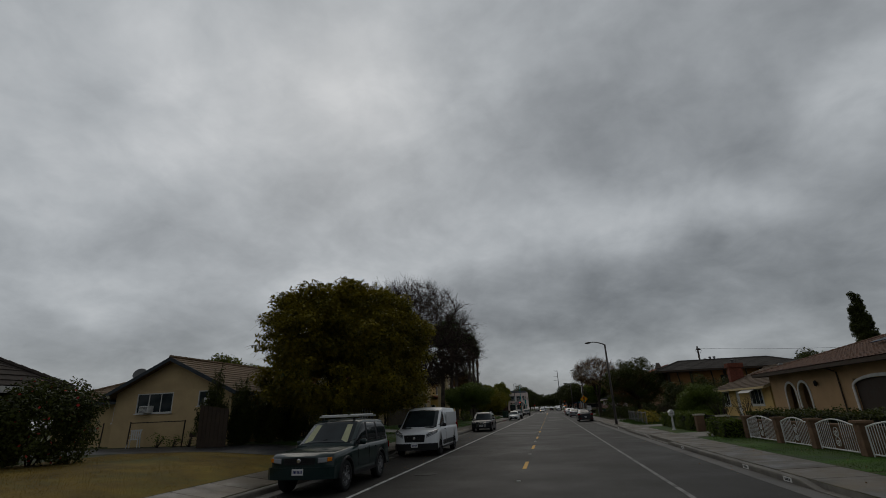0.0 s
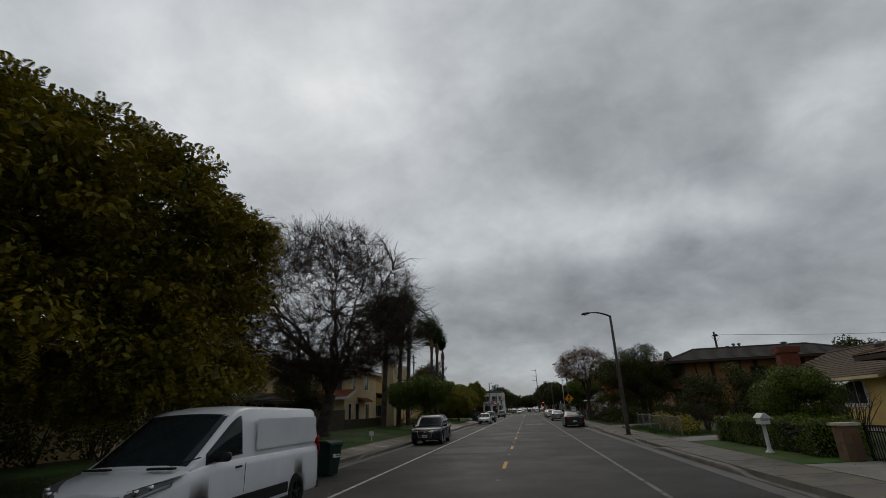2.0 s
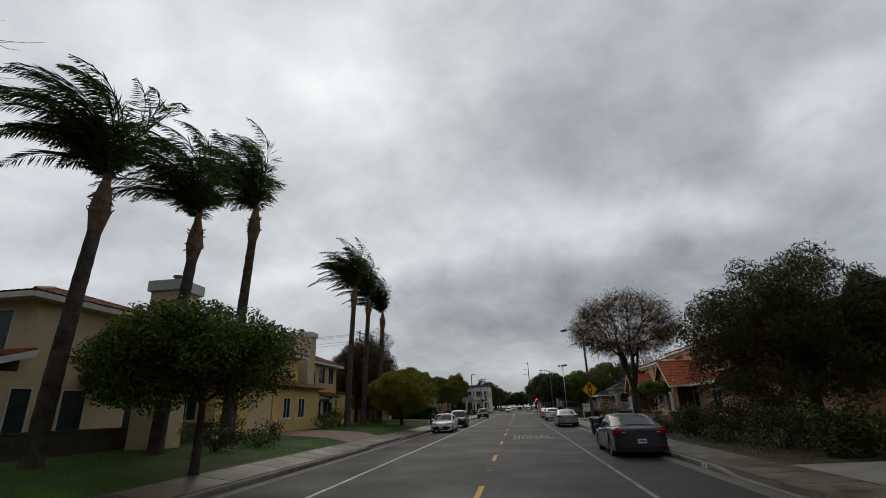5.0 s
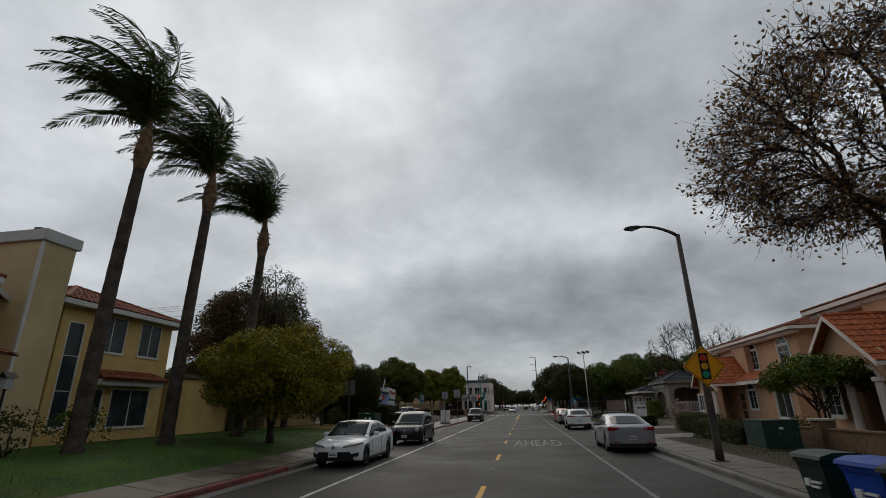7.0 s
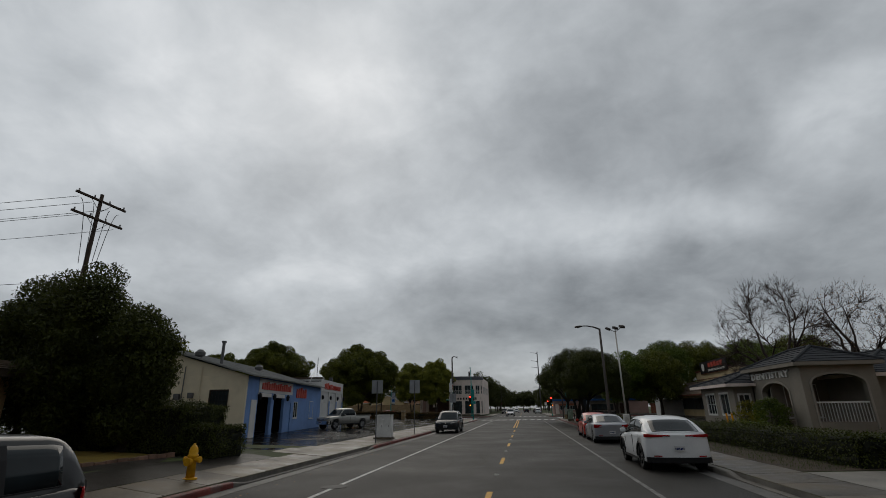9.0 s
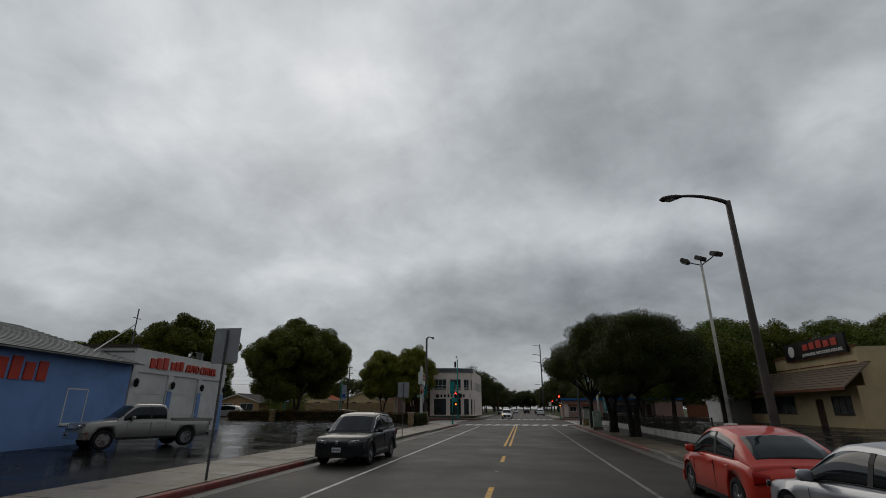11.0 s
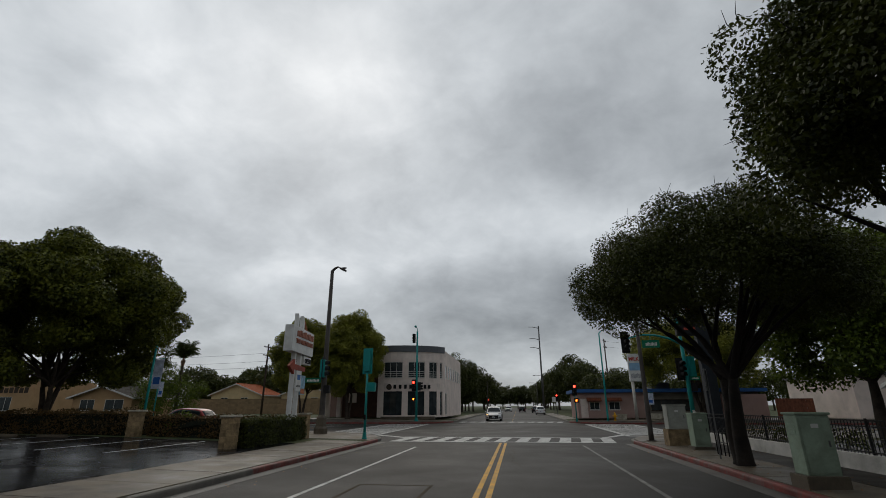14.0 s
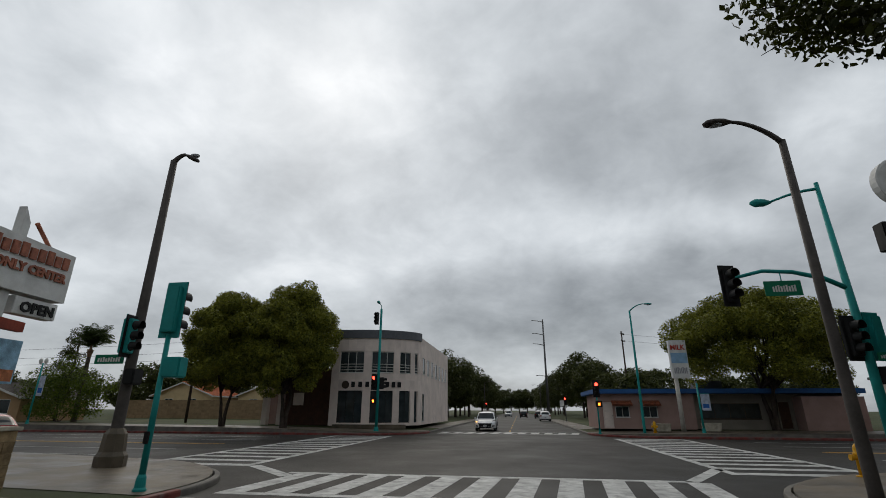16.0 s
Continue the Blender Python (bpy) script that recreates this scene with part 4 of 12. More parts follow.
                part("indicator", patch([(xi + (xo - xi) * 0.72, hz - lh * 0.5 + sweep * 0.6), (xo, hz - lh * 0.3 + sweep), (xo, hz + lh * 0.7 + sweep), (xi + (xo - xi) * 0.72, hz + lh * 0.7 + sweep * 0.6)], 0.012, deep=0.012), LENS_AMBER, lamp, "amber indicator", True)
        tz, tx, tw0, th0 = s["tail_z"], hw0 * s.get("tail_x", 0.80), s.get("tail_w", 0.17), s.get("tail_h", 0.09)
        a0, a1 = sx * (tx - tw0), sx * min(hw0 * 0.985, tx + tw0)
        tail = part("tail_light", patch([(a0, tz - th0 * 0.55), (a1, tz - th0), (a1, tz + th0), (a0, tz + th0 * 0.55)], 0.010, rear_y), LENS_RED, top, "red tail light", True)
        part("reverse_lamp", patch([(a0 * 1.02, tz - th0 * 0.3), (a0 + (a1 - a0) * 0.3, tz - th0 * 0.4), (a0 + (a1 - a0) * 0.3, tz - th0 * 0.05), (a0 * 1.02, tz + th0 * 0.05)], 0.016, rear_y, deep=0.01), LENS_CLEAR, tail)
        part("rear_reflector", patch([(sx * hw0 * 0.55, sill + 0.17), (sx * hw0 * 0.78, sill + 0.17), (sx * hw0 * 0.78, sill + 0.20), (sx * hw0 * 0.55, sill + 0.20)], 0.016, rear_y, deep=0.01), LENS_RED, top)
        part("fog_lamp", patch([(sx * hw0 * 0.62, sill + 0.13), (sx * hw0 * 0.88, sill + 0.15), (sx * hw0 * 0.90, sill + 0.27), (sx * hw0 * 0.66, sill + 0.23)], 0.008), TRIM, top, "black fog lamp pocket")
    gz0, gz1, gw = s["grille"]
    flare = s.get("flare", 0.86)
    gr = part("grille", patch([(-gw * flare / 2, gz0), (gw * flare / 2, gz0), (gw / 2, gz1), (-gw / 2, gz1)], 0.008, nu=14), TRIM, top, "black grille with bars")
    for k in range(s.get("bars", 4)):
        z = gz0 + (gz1 - gz0) * (k + 0.7) / (s.get("bars", 4) + 0.4)
        h = gw * (flare + (1 - flare) * (z - gz0) / (gz1 - gz0)) * 0.485
        part("grille_bar", patch([(-h, z - 0.008), (h, z - 0.008), (h, z + 0.008), (-h, z + 0.008)], 0.016, nu=14, nv=1, deep=0.012), s.get("grille_metal", CHROME), gr)
    if s.get("grille_frame"):
        for c in ([(-gw * flare / 2 - 0.02, gz0), (-gw * flare / 2 + 0.02, gz0), (-gw / 2 + 0.02, gz1), (-gw / 2 - 0.02, gz1)], [(gw * flare / 2 - 0.02, gz0), (gw * flare / 2 + 0.02, gz0), (gw / 2 + 0.02, gz1), (gw / 2 - 0.02, gz1)], [(-gw / 2, gz1 - 0.015), (gw / 2, gz1 - 0.015), (gw / 2, gz1 + 0.02), (-gw / 2, gz1 + 0.02)]):
            part("grille_frame", patch(c, 0.018, deep=0.02), CHROME, gr, "bright grille frame")
    bz = (gz0 + gz1) / 2 if "badge_z" not in s else s["badge_z"]
    part("badge", lathe([(0.055, 0), (0.055, 0.02), (0.04, 0.026), (0, 0.026)], 16, (0, front_y(0, bz) + 0.012, bz), "y"), CHROME, gr, "plain round metal badge")
    lz0, lz1, lowm = s.get("bumper", (sill + 0.02, sill + 0.13, TRIM))
    proud = 0.008 if lowm is TRIM else 0.05
    bw, bt = (0.62, 0.55) if lowm is TRIM and lz1 - lz0 < 0.2 else (0.975, 0.975)
    part("front_bumper", patch([(-hw0 * bw, lz0), (hw0 * bw, lz0), (hw0 * bt, lz1), (-hw0 * bt, lz1)], proud, nu=18, deep=0.12), lowm, top, "front bumper")
    part("rear_bumper", patch([(-hw0 * 0.97, sill), (hw0 * 0.97, sill), (hw0 * 0.97, sill + 0.15), (-hw0 * 0.97, sill + 0.15)], 0.012, rear_y, 18, deep=0.10), lowm, top, "rear bumper")
    for sgn, where, zz in ((1, front_y, s.get("plate_z", sill + 0.20)), (-1, rear_y, s.get("rear_plate_z", (s["tail_z"] + sill) / 2 + 0.02))):
        yy = where(0, zz) + sgn * (0.024 + max(0.0, proud - 0.006) * (sgn > 0))
        pl = part("number_plate", box(-0.155, yy - 0.008, zz - 0.075, 0.155, yy + 0.008, zz + 0.075, 0.004), PLATE, top, "white number plate with dark bars")
        bm = bmesh.new()
        for k in range(7):
            add_box(bm, -0.125 + k * 0.037, yy - 0.012, zz - 0.035, -0.101 + k * 0.037, yy + 0.012, zz + 0.03)
        tagged(part("plate_bar", bm, INK, pl), kind="stuff")
    for y in (yf, yr):
        for sx in (-1, 1):
            wheel(top, sx * (hw0 - s.get("tyre_w", 0.22) / 2 - 0.012), y, wr, s.get("tyre_w", 0.22), s.get("rim", RIM), s.get("spokes", 5), sx)
    for sx in (-1, 1):
        part("sill", box(sx * hw0 * 0.97 - 0.03, yr + wr * 1.2, sill - 0.02, sx * hw0 * 0.97 + 0.03, yf - wr * 1.2, sill + 0.06), s.get("sill_m", TRIM), top)
    if s.get("cladding"):
        for y in (yf, yr):
            for sx in (-1, 1):
                bm = bmesh.new()
                pts = [(sx * (hw0 - 0.015), y + wr * 1.20 * math.cos(t), wr * 0.98 + wr * 1.20 * math.sin(t)) for t in [math.pi * k / 12 for k in range(13)]]
                add_tube(bm, pts, 0.045, 6)
                part("wheel_arch_trim", bm, TRIM, top)
    if s.get("rails"):
        z = rmax
        y0, y1 = s["rails"]
        for sx in (-1, 1):
            x = sx * tw((y0 + y1) / 2) * 0.88
            part("roof_rail", tube([(x, y0, roof(y0) + 0.01), (x, y0 + 0.12, roof(y0 + 0.12) + 0.045), (x, y1 - 0.12, roof(y1 - 0.12) + 0.045), (x, y1, roof(y1) + 0.01)], 0.013, 8), s.get("rail_m", CHROME), top, "metal roof rail")
    if s.get("fin"):
        part("antenna_fin", slab([(B + 0.7, rmax - 0.03), (B + 0.9, rmax - 0.01), (B + 0.72, rmax + 0.07)], -0.012, 0.012, "yz"), body_m, top)
    return top


def sedan(**kw):
    s = dict(L=4.7, W=1.82, wr=0.33, yf=1.42, yr=-1.36, sill=0.20,
             belt=[(-2.35, 0.86), (-2.3, 0.98), (-1.6, 1.03), (0.9, 0.92), (1.3, 0.88), (1.95, 0.79), (2.22, 0.72), (2.35, 0.60)],
             roof=[(-1.95, 1.02), (-1.05, 1.34), (-0.5, 1.43), (0.1, 1.445), (0.4, 1.38), (1.25, 0.90)],
             windscreen=(0.34, 1.18), rear_screen=(-1.85, -1.02), panes=[(-1.15, -0.38), (-0.30, 0.78)],
             lamp_z=0.66, lamp_w=0.24, lamp_h=0.06, tail_z=0.86, tail_w=0.22, tail_h=0.09, grille=(0.36, 0.58, 1.0))
    s.update(kw)
    return s


def suv(**kw):
    s = dict(L=4.6, W=1.86, wr=0.36, yf=1.36, yr=-1.33, sill=0.26,
             belt=[(-2.3, 0.92), (-2.24, 1.05), (-1.5, 1.08), (0.8, 1.0), (1.15, 0.99), (1.85, 0.93), (2.15, 0.86), (2.3, 0.70)],
             roof=[(-2.22, 1.05), (-1.85, 1.5), (-1.5, 1.62), (-0.3, 1.68), (0.2, 1.64), (0.38, 1.56), (1.12, 1.0)],
             windscreen=(0.38, 1.06), rear_screen=(-2.19, -1.82), panes=[(-1.78, -1.12), (-1.04, -0.26), (-0.16, 0.74)],
             lamp_z=0.78, lamp_w=0.20, lamp_h=0.075, tail_z=0.92, tail_w=0.17, tail_h=0.10, grille=(0.46, 0.76, 1.0), cladding=True)
    s.update(kw)
    return s


def build_cars():
    green = paint("dark_green", (0.004, 0.018, 0.018), 0.1)
    t = car("dark green off-road car with roof rack parked at kerb", "car", (-6.23, 13.2, 0), 180, suv(
        L=4.65, W=1.82, wr=0.38, yf=1.40, yr=-1.28, sill=0.36, paint=green, mirror_paint=green,
        belt=[(-2.32, 0.98), (-2.28, 1.10), (0.6, 1.08), (0.95, 1.07), (2.05, 1.0), (2.22, 0.96), (2.32, 0.86)],
        roof=[(-2.26, 1.10), (-2.12, 1.55), (-1.9, 1.74), (-0.2, 1.78), (0.10, 1.72), (0.92, 1.10)],
        windscreen=(0.10, 0.88), rear_screen=(-2.24, -2.08), panes=[(-1.95, -1.15), (-1.05, -0.30), (-0.20, 0.58)], tuck=0.12,
        lamp_z=0.84, lamp_w=0.17, lamp_h=0.085, grille=(0.74, 0.92, 0.86), grille_metal=TRIM, amber=True, bumper=(0.40, 0.68, green), plate_z=0.58, spokes=6, sweep=0.0, lamp_x=0.73, nose=0.30, nose_p=3.2, flare=1.0))
    shade = mat("windscreen_sunshade", (0.36, 0.36, 0.22), 0.5, vary=0.1, scale=4, bump=0.1)
    m = slab([(-0.66, 1.17), (0.66, 1.17), (0.57, 1.63), (-0.57, 1.63)], -0.004, 0.004)
    part("sunshade", moved(m, Matrix(((1, 0, 0, 0), (0, 1, -1.3226, 2.405), (0, 0, 1, 0), (0, 0, 0, 1)))), shade, t, "pale yellow windscreen sunshade")
    for y in (-1.55, 0.0):
        rack = part("roof_rack", box(-0.62, y - 0.04, 1.83, 0.62, y + 0.04, 1.87, 0.01), WHITE_METAL, t, "pale roof rack bar")
        for x in (-0.5, 0.5):
            part("rack_foot", box(x - 0.03, y - 0.03, 1.74, x + 0.03, y + 0.03, 1.83), TRIM, rack)
    for x in (-0.45, 0.45):
        part("rack_pad", tube([(x, -1.75, 1.885), (x, 0.2, 1.885)], 0.028, 8), WHITE_METAL, t, "pale tube on the roof rack")

    white = paint("van_white", (0.72, 0.73, 0.75), 0.0)
    van = car("white panel van parked at kerb", "van", (-6.0, 23.7, 0), 180, suv(
        L=5.58, W=2.04, wr=0.35, yf=1.80, yr=-1.50, sill=0.30, paint=white, mirror_paint=TRIM, handle=TRIM,
        belt=[(-2.79, 1.22), (1.3, 1.22), (1.75, 1.20), (2.40, 1.06), (2.66, 0.985), (2.79, 0.93)],
        roof=[(-2.78, 1.22), (-2.76, 1.95), (-2.6, 2.06), (0.3, 2.10), (0.72, 2.03), (0.86, 1.96), (1.98, 1.16)],
        windscreen=(0.86, 1.92), panes=[(0.62, 1.50)], tuck=0.10, mirror=1.35, lamp_z=0.90, lamp_w=0.22, lamp_h=0.11, tail_z=1.2, tail_w=0.06, tail_h=0.25, tail_x=0.95,
        grille=(0.62, 0.92, 0.98), grille_metal=BLACK_METAL, bars=5, flare=0.92, bumper=(0.28, 0.56, TRIM), plate_z=0.48, sweep=0.14, lamp_x=0.76, badge_z=0.78, nose=0.55, glass=(0.60, 1.62), cladding=False, rim=DARK_RIM, rear_plate_z=0.9))
    for sx in (-1, 1):
        part("side_panel", box(min(sx * 0.955, sx * 0.985), -2.4, 1.30, max(sx * 0.955, sx * 0.985), 0.2, 1.86, 0.02), white, van, "pressed side panel")
        part("side_cladding", box(min(sx * 1.0, sx * 1.035), -1.05, 0.42, max(sx * 1.0, sx * 1.035), 1.32, 0.62, 0.02), TRIM, van, "grey side cladding")
        part("bonnet_vent", box(sx * 0.55 - 0.22, 2.05, 1.185, sx * 0.55 + 0.22, 2.15, 1.215, 0.006), TRIM, van)

    navy = paint("blue_black", (0.006, 0.008, 0.012), 0.1)
    car("black crossover car with chrome grille at kerb", "car", (-6.26, 47.0, 0), 180, suv(L=4.66, W=1.89, paint=navy, wr=0.365, rails=(-1.5, 0.2), grille=(0.40, 0.80, 0.96), flare=0.80, bars=6, grille_frame=True, badge_z=0.72, lamp_z=0.79, lamp_h=0.05, lamp_w=0.22, lamp_x=0.77, sweep=0.02, plate_z=0.50, cladding=False, rim=RIM, spokes=10, seal=CHROME, kick=0.25))
    pearl = paint("pearl_white", (0.72, 0.73, 0.74), 0.05)
    car("white saloon car with black grille parked at kerb", "car", (-6.2, 87.4, 0), 180, sedan(L=4.63, W=1.78, paint=pearl, rim=DARK_RIM, spokes=10, grille=(0.24, 0.50, 1.10), flare=1.25, bars=3, grille_metal=TRIM, lamp_z=0.665, lamp_h=0.045, lamp_w=0.28, lamp_x=0.68, sweep=0.07, badge_z=0.66, plate_z=0.42, fin=True, nose=0.62))
    black = paint("black", (0.008, 0.008, 0.009), 0.1)
    car("small rounded black car parked at kerb", "car", (-6.14, 96.9, 0), 180, suv(
        L=4.24, W=1.78, wr=0.33, yf=1.32, yr=-1.28, sill=0.22, paint=black, cladding=False, spokes=8,
        belt=[(-2.12, 0.90), (-2.06, 1.02), (0.9, 1.0), (1.2, 0.98), (1.85, 0.88), (2.12, 0.62)],
        roof=[(-2.08, 1.02), (-1.92, 1.45), (-1.7, 1.60), (-0.3, 1.66), (0.1, 1.62), (0.34, 1.54), (1.18, 0.99)],
        windscreen=(0.34, 1.12), rear_screen=(-2.06, -1.88), panes=[(-1.62, -1.02), (-0.94, -0.24), (-0.14, 0.72)],
        lamp_z=0.78, lamp_w=0.125, lamp_h=0.12, lamp_x=0.70, grille=(0.56, 0.68, 0.5), bars=2, badge_z=0.66, grille_metal=CHROME, plate_z=0.44, nose=0.6, nose_p=2.4))
    slate = paint("slate_grey", (0.014, 0.017, 0.02), 0.15)
    car("dark grey crossover car parked beside the car park", "car", (-6.25, 135.0, 0), 180, suv(L=4.6, W=1.85, paint=slate, lamp_h=0.055, lamp_w=0.26, lamp_x=0.70, lamp_z=0.76, grille=(0.50, 0.64, 1.3), flare=0.9, bars=2, badge_z=0.74, grille_metal=TRIM, plate_z=0.52, rails=(-1.6, 0.1), rail_m=TRIM, seal=CHROME, kick=0.3, sweep=0.05))
    # the kerb on the other side
    graphite = paint("graphite", (0.035, 0.036, 0.042), 0.2)
    car("dark grey saloon car parked at kerb", "car", (4.38, 66.1, 0), 0, sedan(L=4.93, W=1.86, paint=graphite, belt=[(-2.46, 0.88), (-2.42, 1.0), (-1.6, 1.04), (0.9, 0.92), (1.3, 0.88), (2.2, 0.76), (2.46, 0.58)]))
    silver = paint("silver", (0.30, 0.31, 0.335), 0.6)
    car("silver saloon car with slim red lights parked at kerb", "car", (4.40, 92.4, 0), 0, sedan(L=4.85, W=1.84, paint=silver, tail_w=0.30, tail_h=0.075, tail_z=0.90, tail_x=0.80, fin=True, belt=[(-2.42, 0.88), (-2.38, 1.02), (-1.6, 1.05), (0.9, 0.92), (1.3, 0.88), (2.2, 0.76), (2.42, 0.58)]))
    car("white compact crossover with black lower trim at kerb", "car", (4.42, 111.4, 0), 0, suv(
        L=4.5, W=1.84, wr=0.36, paint=pearl, belt=[(-2.25, 0.95), (-2.2, 1.08), (-1.5, 1.10), (0.8, 0.98), (1.15, 0.96), (1.95, 0.84), (2.25, 0.62)],
        roof=[(-2.15, 1.06), (-1.5, 1.40), (-1.0, 1.50), (-0.3, 1.54), (0.2, 1.50), (0.42, 1.43), (1.15, 0.96)], windscreen=(0.42, 1.08), rear_screen=(-2.08, -1.42), panes=[(-1.35, -0.42), (-0.32, 0.74)],
        tail_w=0.36, tail_h=0.045, tail_z=1.0, tail_x=0.62, rim=DARK_RIM))
    car("silver saloon car parked at kerb", "car", (4.55, 123.4, 0), 0, sedan(L=4.7, W=1.82, paint=silver))
    red = paint("bright_red", (0.50, 0.035, 0.018), 0.0)
    car("bright red rounded two-door car parked at kerb", "car", (4.50, 127.9, 0), 0, suv(
        L=4.10, W=1.72, wr=0.33, yf=1.28, yr=-1.24, sill=0.22, paint=red, cladding=False, crown=0.07,
        belt=[(-2.05, 0.66), (-1.95, 0.84), (-1.5, 0.95), (0.6, 0.95), (1.2, 0.90), (1.8, 0.76), (2.05, 0.50)],
        roof=[(-1.9, 0.86), (-1.5, 1.14), (-1.0, 1.36), (-0.4, 1.48), (0.1, 1.49), (0.5, 1.38), (1.25, 0.91)], windscreen=(0.42, 1.16), rear_screen=(-1.7, -1.05), panes=[(-1.15, -0.35), (-0.27, 0.82)],
        lamp_z=0.66, lamp_w=0.13, lamp_h=0.13, tail_z=0.72, tail_w=0.11, tail_h=0.11, grille=(0.32, 0.40, 0.7), bumper=(0.24, 0.44, red)))
    # the car park and the crossing
    tan = paint("pale_gold", (0.26, 0.255, 0.235), 0.5)
    z = gz(-16.4, 135)
    truck = car("pale metallic pickup truck on the wet car park", "pickup truck", (-15.6, 135.0, z), 152, suv(
        L=5.05, W=1.74, wr=0.355, yf=1.62, yr=-1.42, sill=0.36, paint=tan, cladding=False,
        belt=[(-2.52, 0.98), (-0.75, 0.98), (-0.7, 1.05), (0.9, 1.05), (2.2, 0.95), (2.45, 0.88), (2.52, 0.66)],
        roof=[(-0.72, 1.05), (-0.62, 1.58), (-0.45, 1.64), (0.5, 1.64), (0.65, 1.58), (1.22, 1.05)], windscreen=(0.66, 1.16), rear_screen=(-0.70, -0.60), panes=[(-0.5, 0.0), (0.08, 0.86)],
        lamp_z=0.82, lamp_w=0.16, lamp_h=0.09, grille=(0.72, 0.90, 0.8), bumper=(0.40, 0.64, CHROME), plate_z=0.55, tail_w=0.07, tail_h=0.14))
    bm = bmesh.new()
    for x0, y0, x1, y1 in ((-0.80, -2.46, -0.74, -0.78), (0.74, -2.46, 0.80, -0.78), (-0.8, -2.50, 0.8, -2.44), (-0.8, -0.84, 0.8, -0.78)):
        add_box(bm, x0, y0, 0.95, x1, y1, 1.08)
    part("bed_rail", bm, tan, truck, "rim of the load bed")
    # black sheet on the closed deck stands in for the bed's dark hollow
    part("bed_floor", box(-0.72, -2.42, 1.012, 0.72, -0.86, 1.018), TRIM, truck, "thin dark sheet in place of the bed's hollow")
    t = car("white crossover car waiting at the crossing", "car", (-3.15, 210.6, 0), 180, suv(L=4.95, W=1.93, paint=pearl, rails=(-1.7, 0.1), rail_m=TRIM, grille=(0.40, 0.72, 1.25), grille_metal=TRIM, lamp_h=0.06, lamp_w=0.24, lamp_z=0.86))
    part("lit_indicator", blob(0.05, 0.03, 0.04, (0.78, 2.47, 0.80)), glow_mat("amber_glow", (1.0, 0.42, 0.05), 4.0), t, "lit amber indicator", True)
    # far along the road
    for x, y, c, turn, lab in ((4.4, 252, pearl, 0, "white car parked far along the road"), (-6.4, 262, slate, 180, "dark car parked far along the road"), (4.4, 280, black, 0, "dark car parked far along the road"), (-3.0, 300, pearl, 180, "pale car far along the road"), (1.0, 290, slate, 0, "dark car far along the road")):
        car(lab, "car", (x, y, 0), turn, suv(paint=c))
    # cars behind the hedges and in drives
    car("white estate car parked behind the hedge", "car", (-39.0, 176.5, gz(-39, 176)), 95, suv(paint=pearl, rails=(-1.7, 0.2)))
    car("red crossover car on the wide street", "car", (-24.9, 181.2, 0), 90, suv(paint=paint("dark_red", (0.24, 0.02, 0.018), 0.2)))
    car("white saloon car parked by the beige shop", "car", (-44.0, 168.0, gz(-44, 168)), 80, sedan(paint=pearl))
    car("silver people carrier parked in the driveway", "car", (19.6, 60.4, gz(19.6, 60)), 78, suv(paint=silver, L=4.9, cladding=False))


build_cars()

# ---- trees and shrubs ----
JAC = leaf_mat("jacaranda_leaves", (0.012, 0.026, 0.002), (0.22, 0.17, 0.008))
FICUS = leaf_mat("ficus_leaves", (0.010, 0.020, 0.003), (0.13, 0.14, 0.012))
OLIVE_G = leaf_mat("dark_green_leaves", (0.008, 0.014, 0.002), (0.060, 0.070, 0.009))
YELLOW_G = leaf_mat("yellow_green_leaves", (0.04, 0.05, 0.004), (0.26, 0.22, 0.012))
RUSTY = leaf_mat("rusty_leaves", (0.035, 0.026, 0.010), (0.12, 0.07, 0.022))
CITRUS = leaf_mat("glossy_citrus_leaves", (0.012, 0.030, 0.003), (0.11, 0.15, 0.012))
BLOOM = leaf_mat("yellow_flowers", (0.25, 0.17, 0.02), (0.50, 0.34, 0.03))
RED_BLOOM = leaf_mat("red_flowers", (0.25, 0.02, 0.02), (0.4, 0.05, 0.03))
DRY_LEAF = leaf_mat("dry_brown_leaves", (0.09, 0.05, 0.022), (0.30, 0.17, 0.075))
PALM_LEAF = leaf_mat("palm_fronds", (0.014, 0.028, 0.006), (0.07, 0.10, 0.022))
# brighter copy of FICUS, a sunlit look put into the leaf colour
LIGHT_FICUS = leaf_mat("pale_ficus_leaves", (0.026, 0.042, 0.006), (0.25, 0.25, 0.03))
FAR_LEAF = leaf_mat("distant_leaves", (0.016, 0.026, 0.007), (0.075, 0.085, 0.018))


def quads_part(name, centres, u, v, material, parent, label=""):
    """Many small leaf blades in one mesh."""
    n = len(centres)
    co = np.empty((n, 4, 3), np.float32)
    co[:, 0], co[:, 1], co[:, 2], co[:, 3] = centres - u, centres + v, centres + u, centres - v
    me = bpy.data.meshes.new(name)
    me.vertices.add(4 * n)
    me.vertices.foreach_set("co", co.ravel())
    me.loops.add(4 * n)
    me.loops.foreach_set("vertex_index", np.arange(4 * n, dtype=np.int32))
    me.polygons.add(n)
    me.polygons.foreach_set("loop_start", np.arange(0, 4 * n, 4, dtype=np.int32))
    me.polygons.foreach_set("loop_total", np.full(n, 4, np.int32))
    me.update(calc_edges=True)
    me.materials.append(material)
    ob = new(name, me)
    ob.parent = parent
    if label:
        ob["label"] = label
    return ob


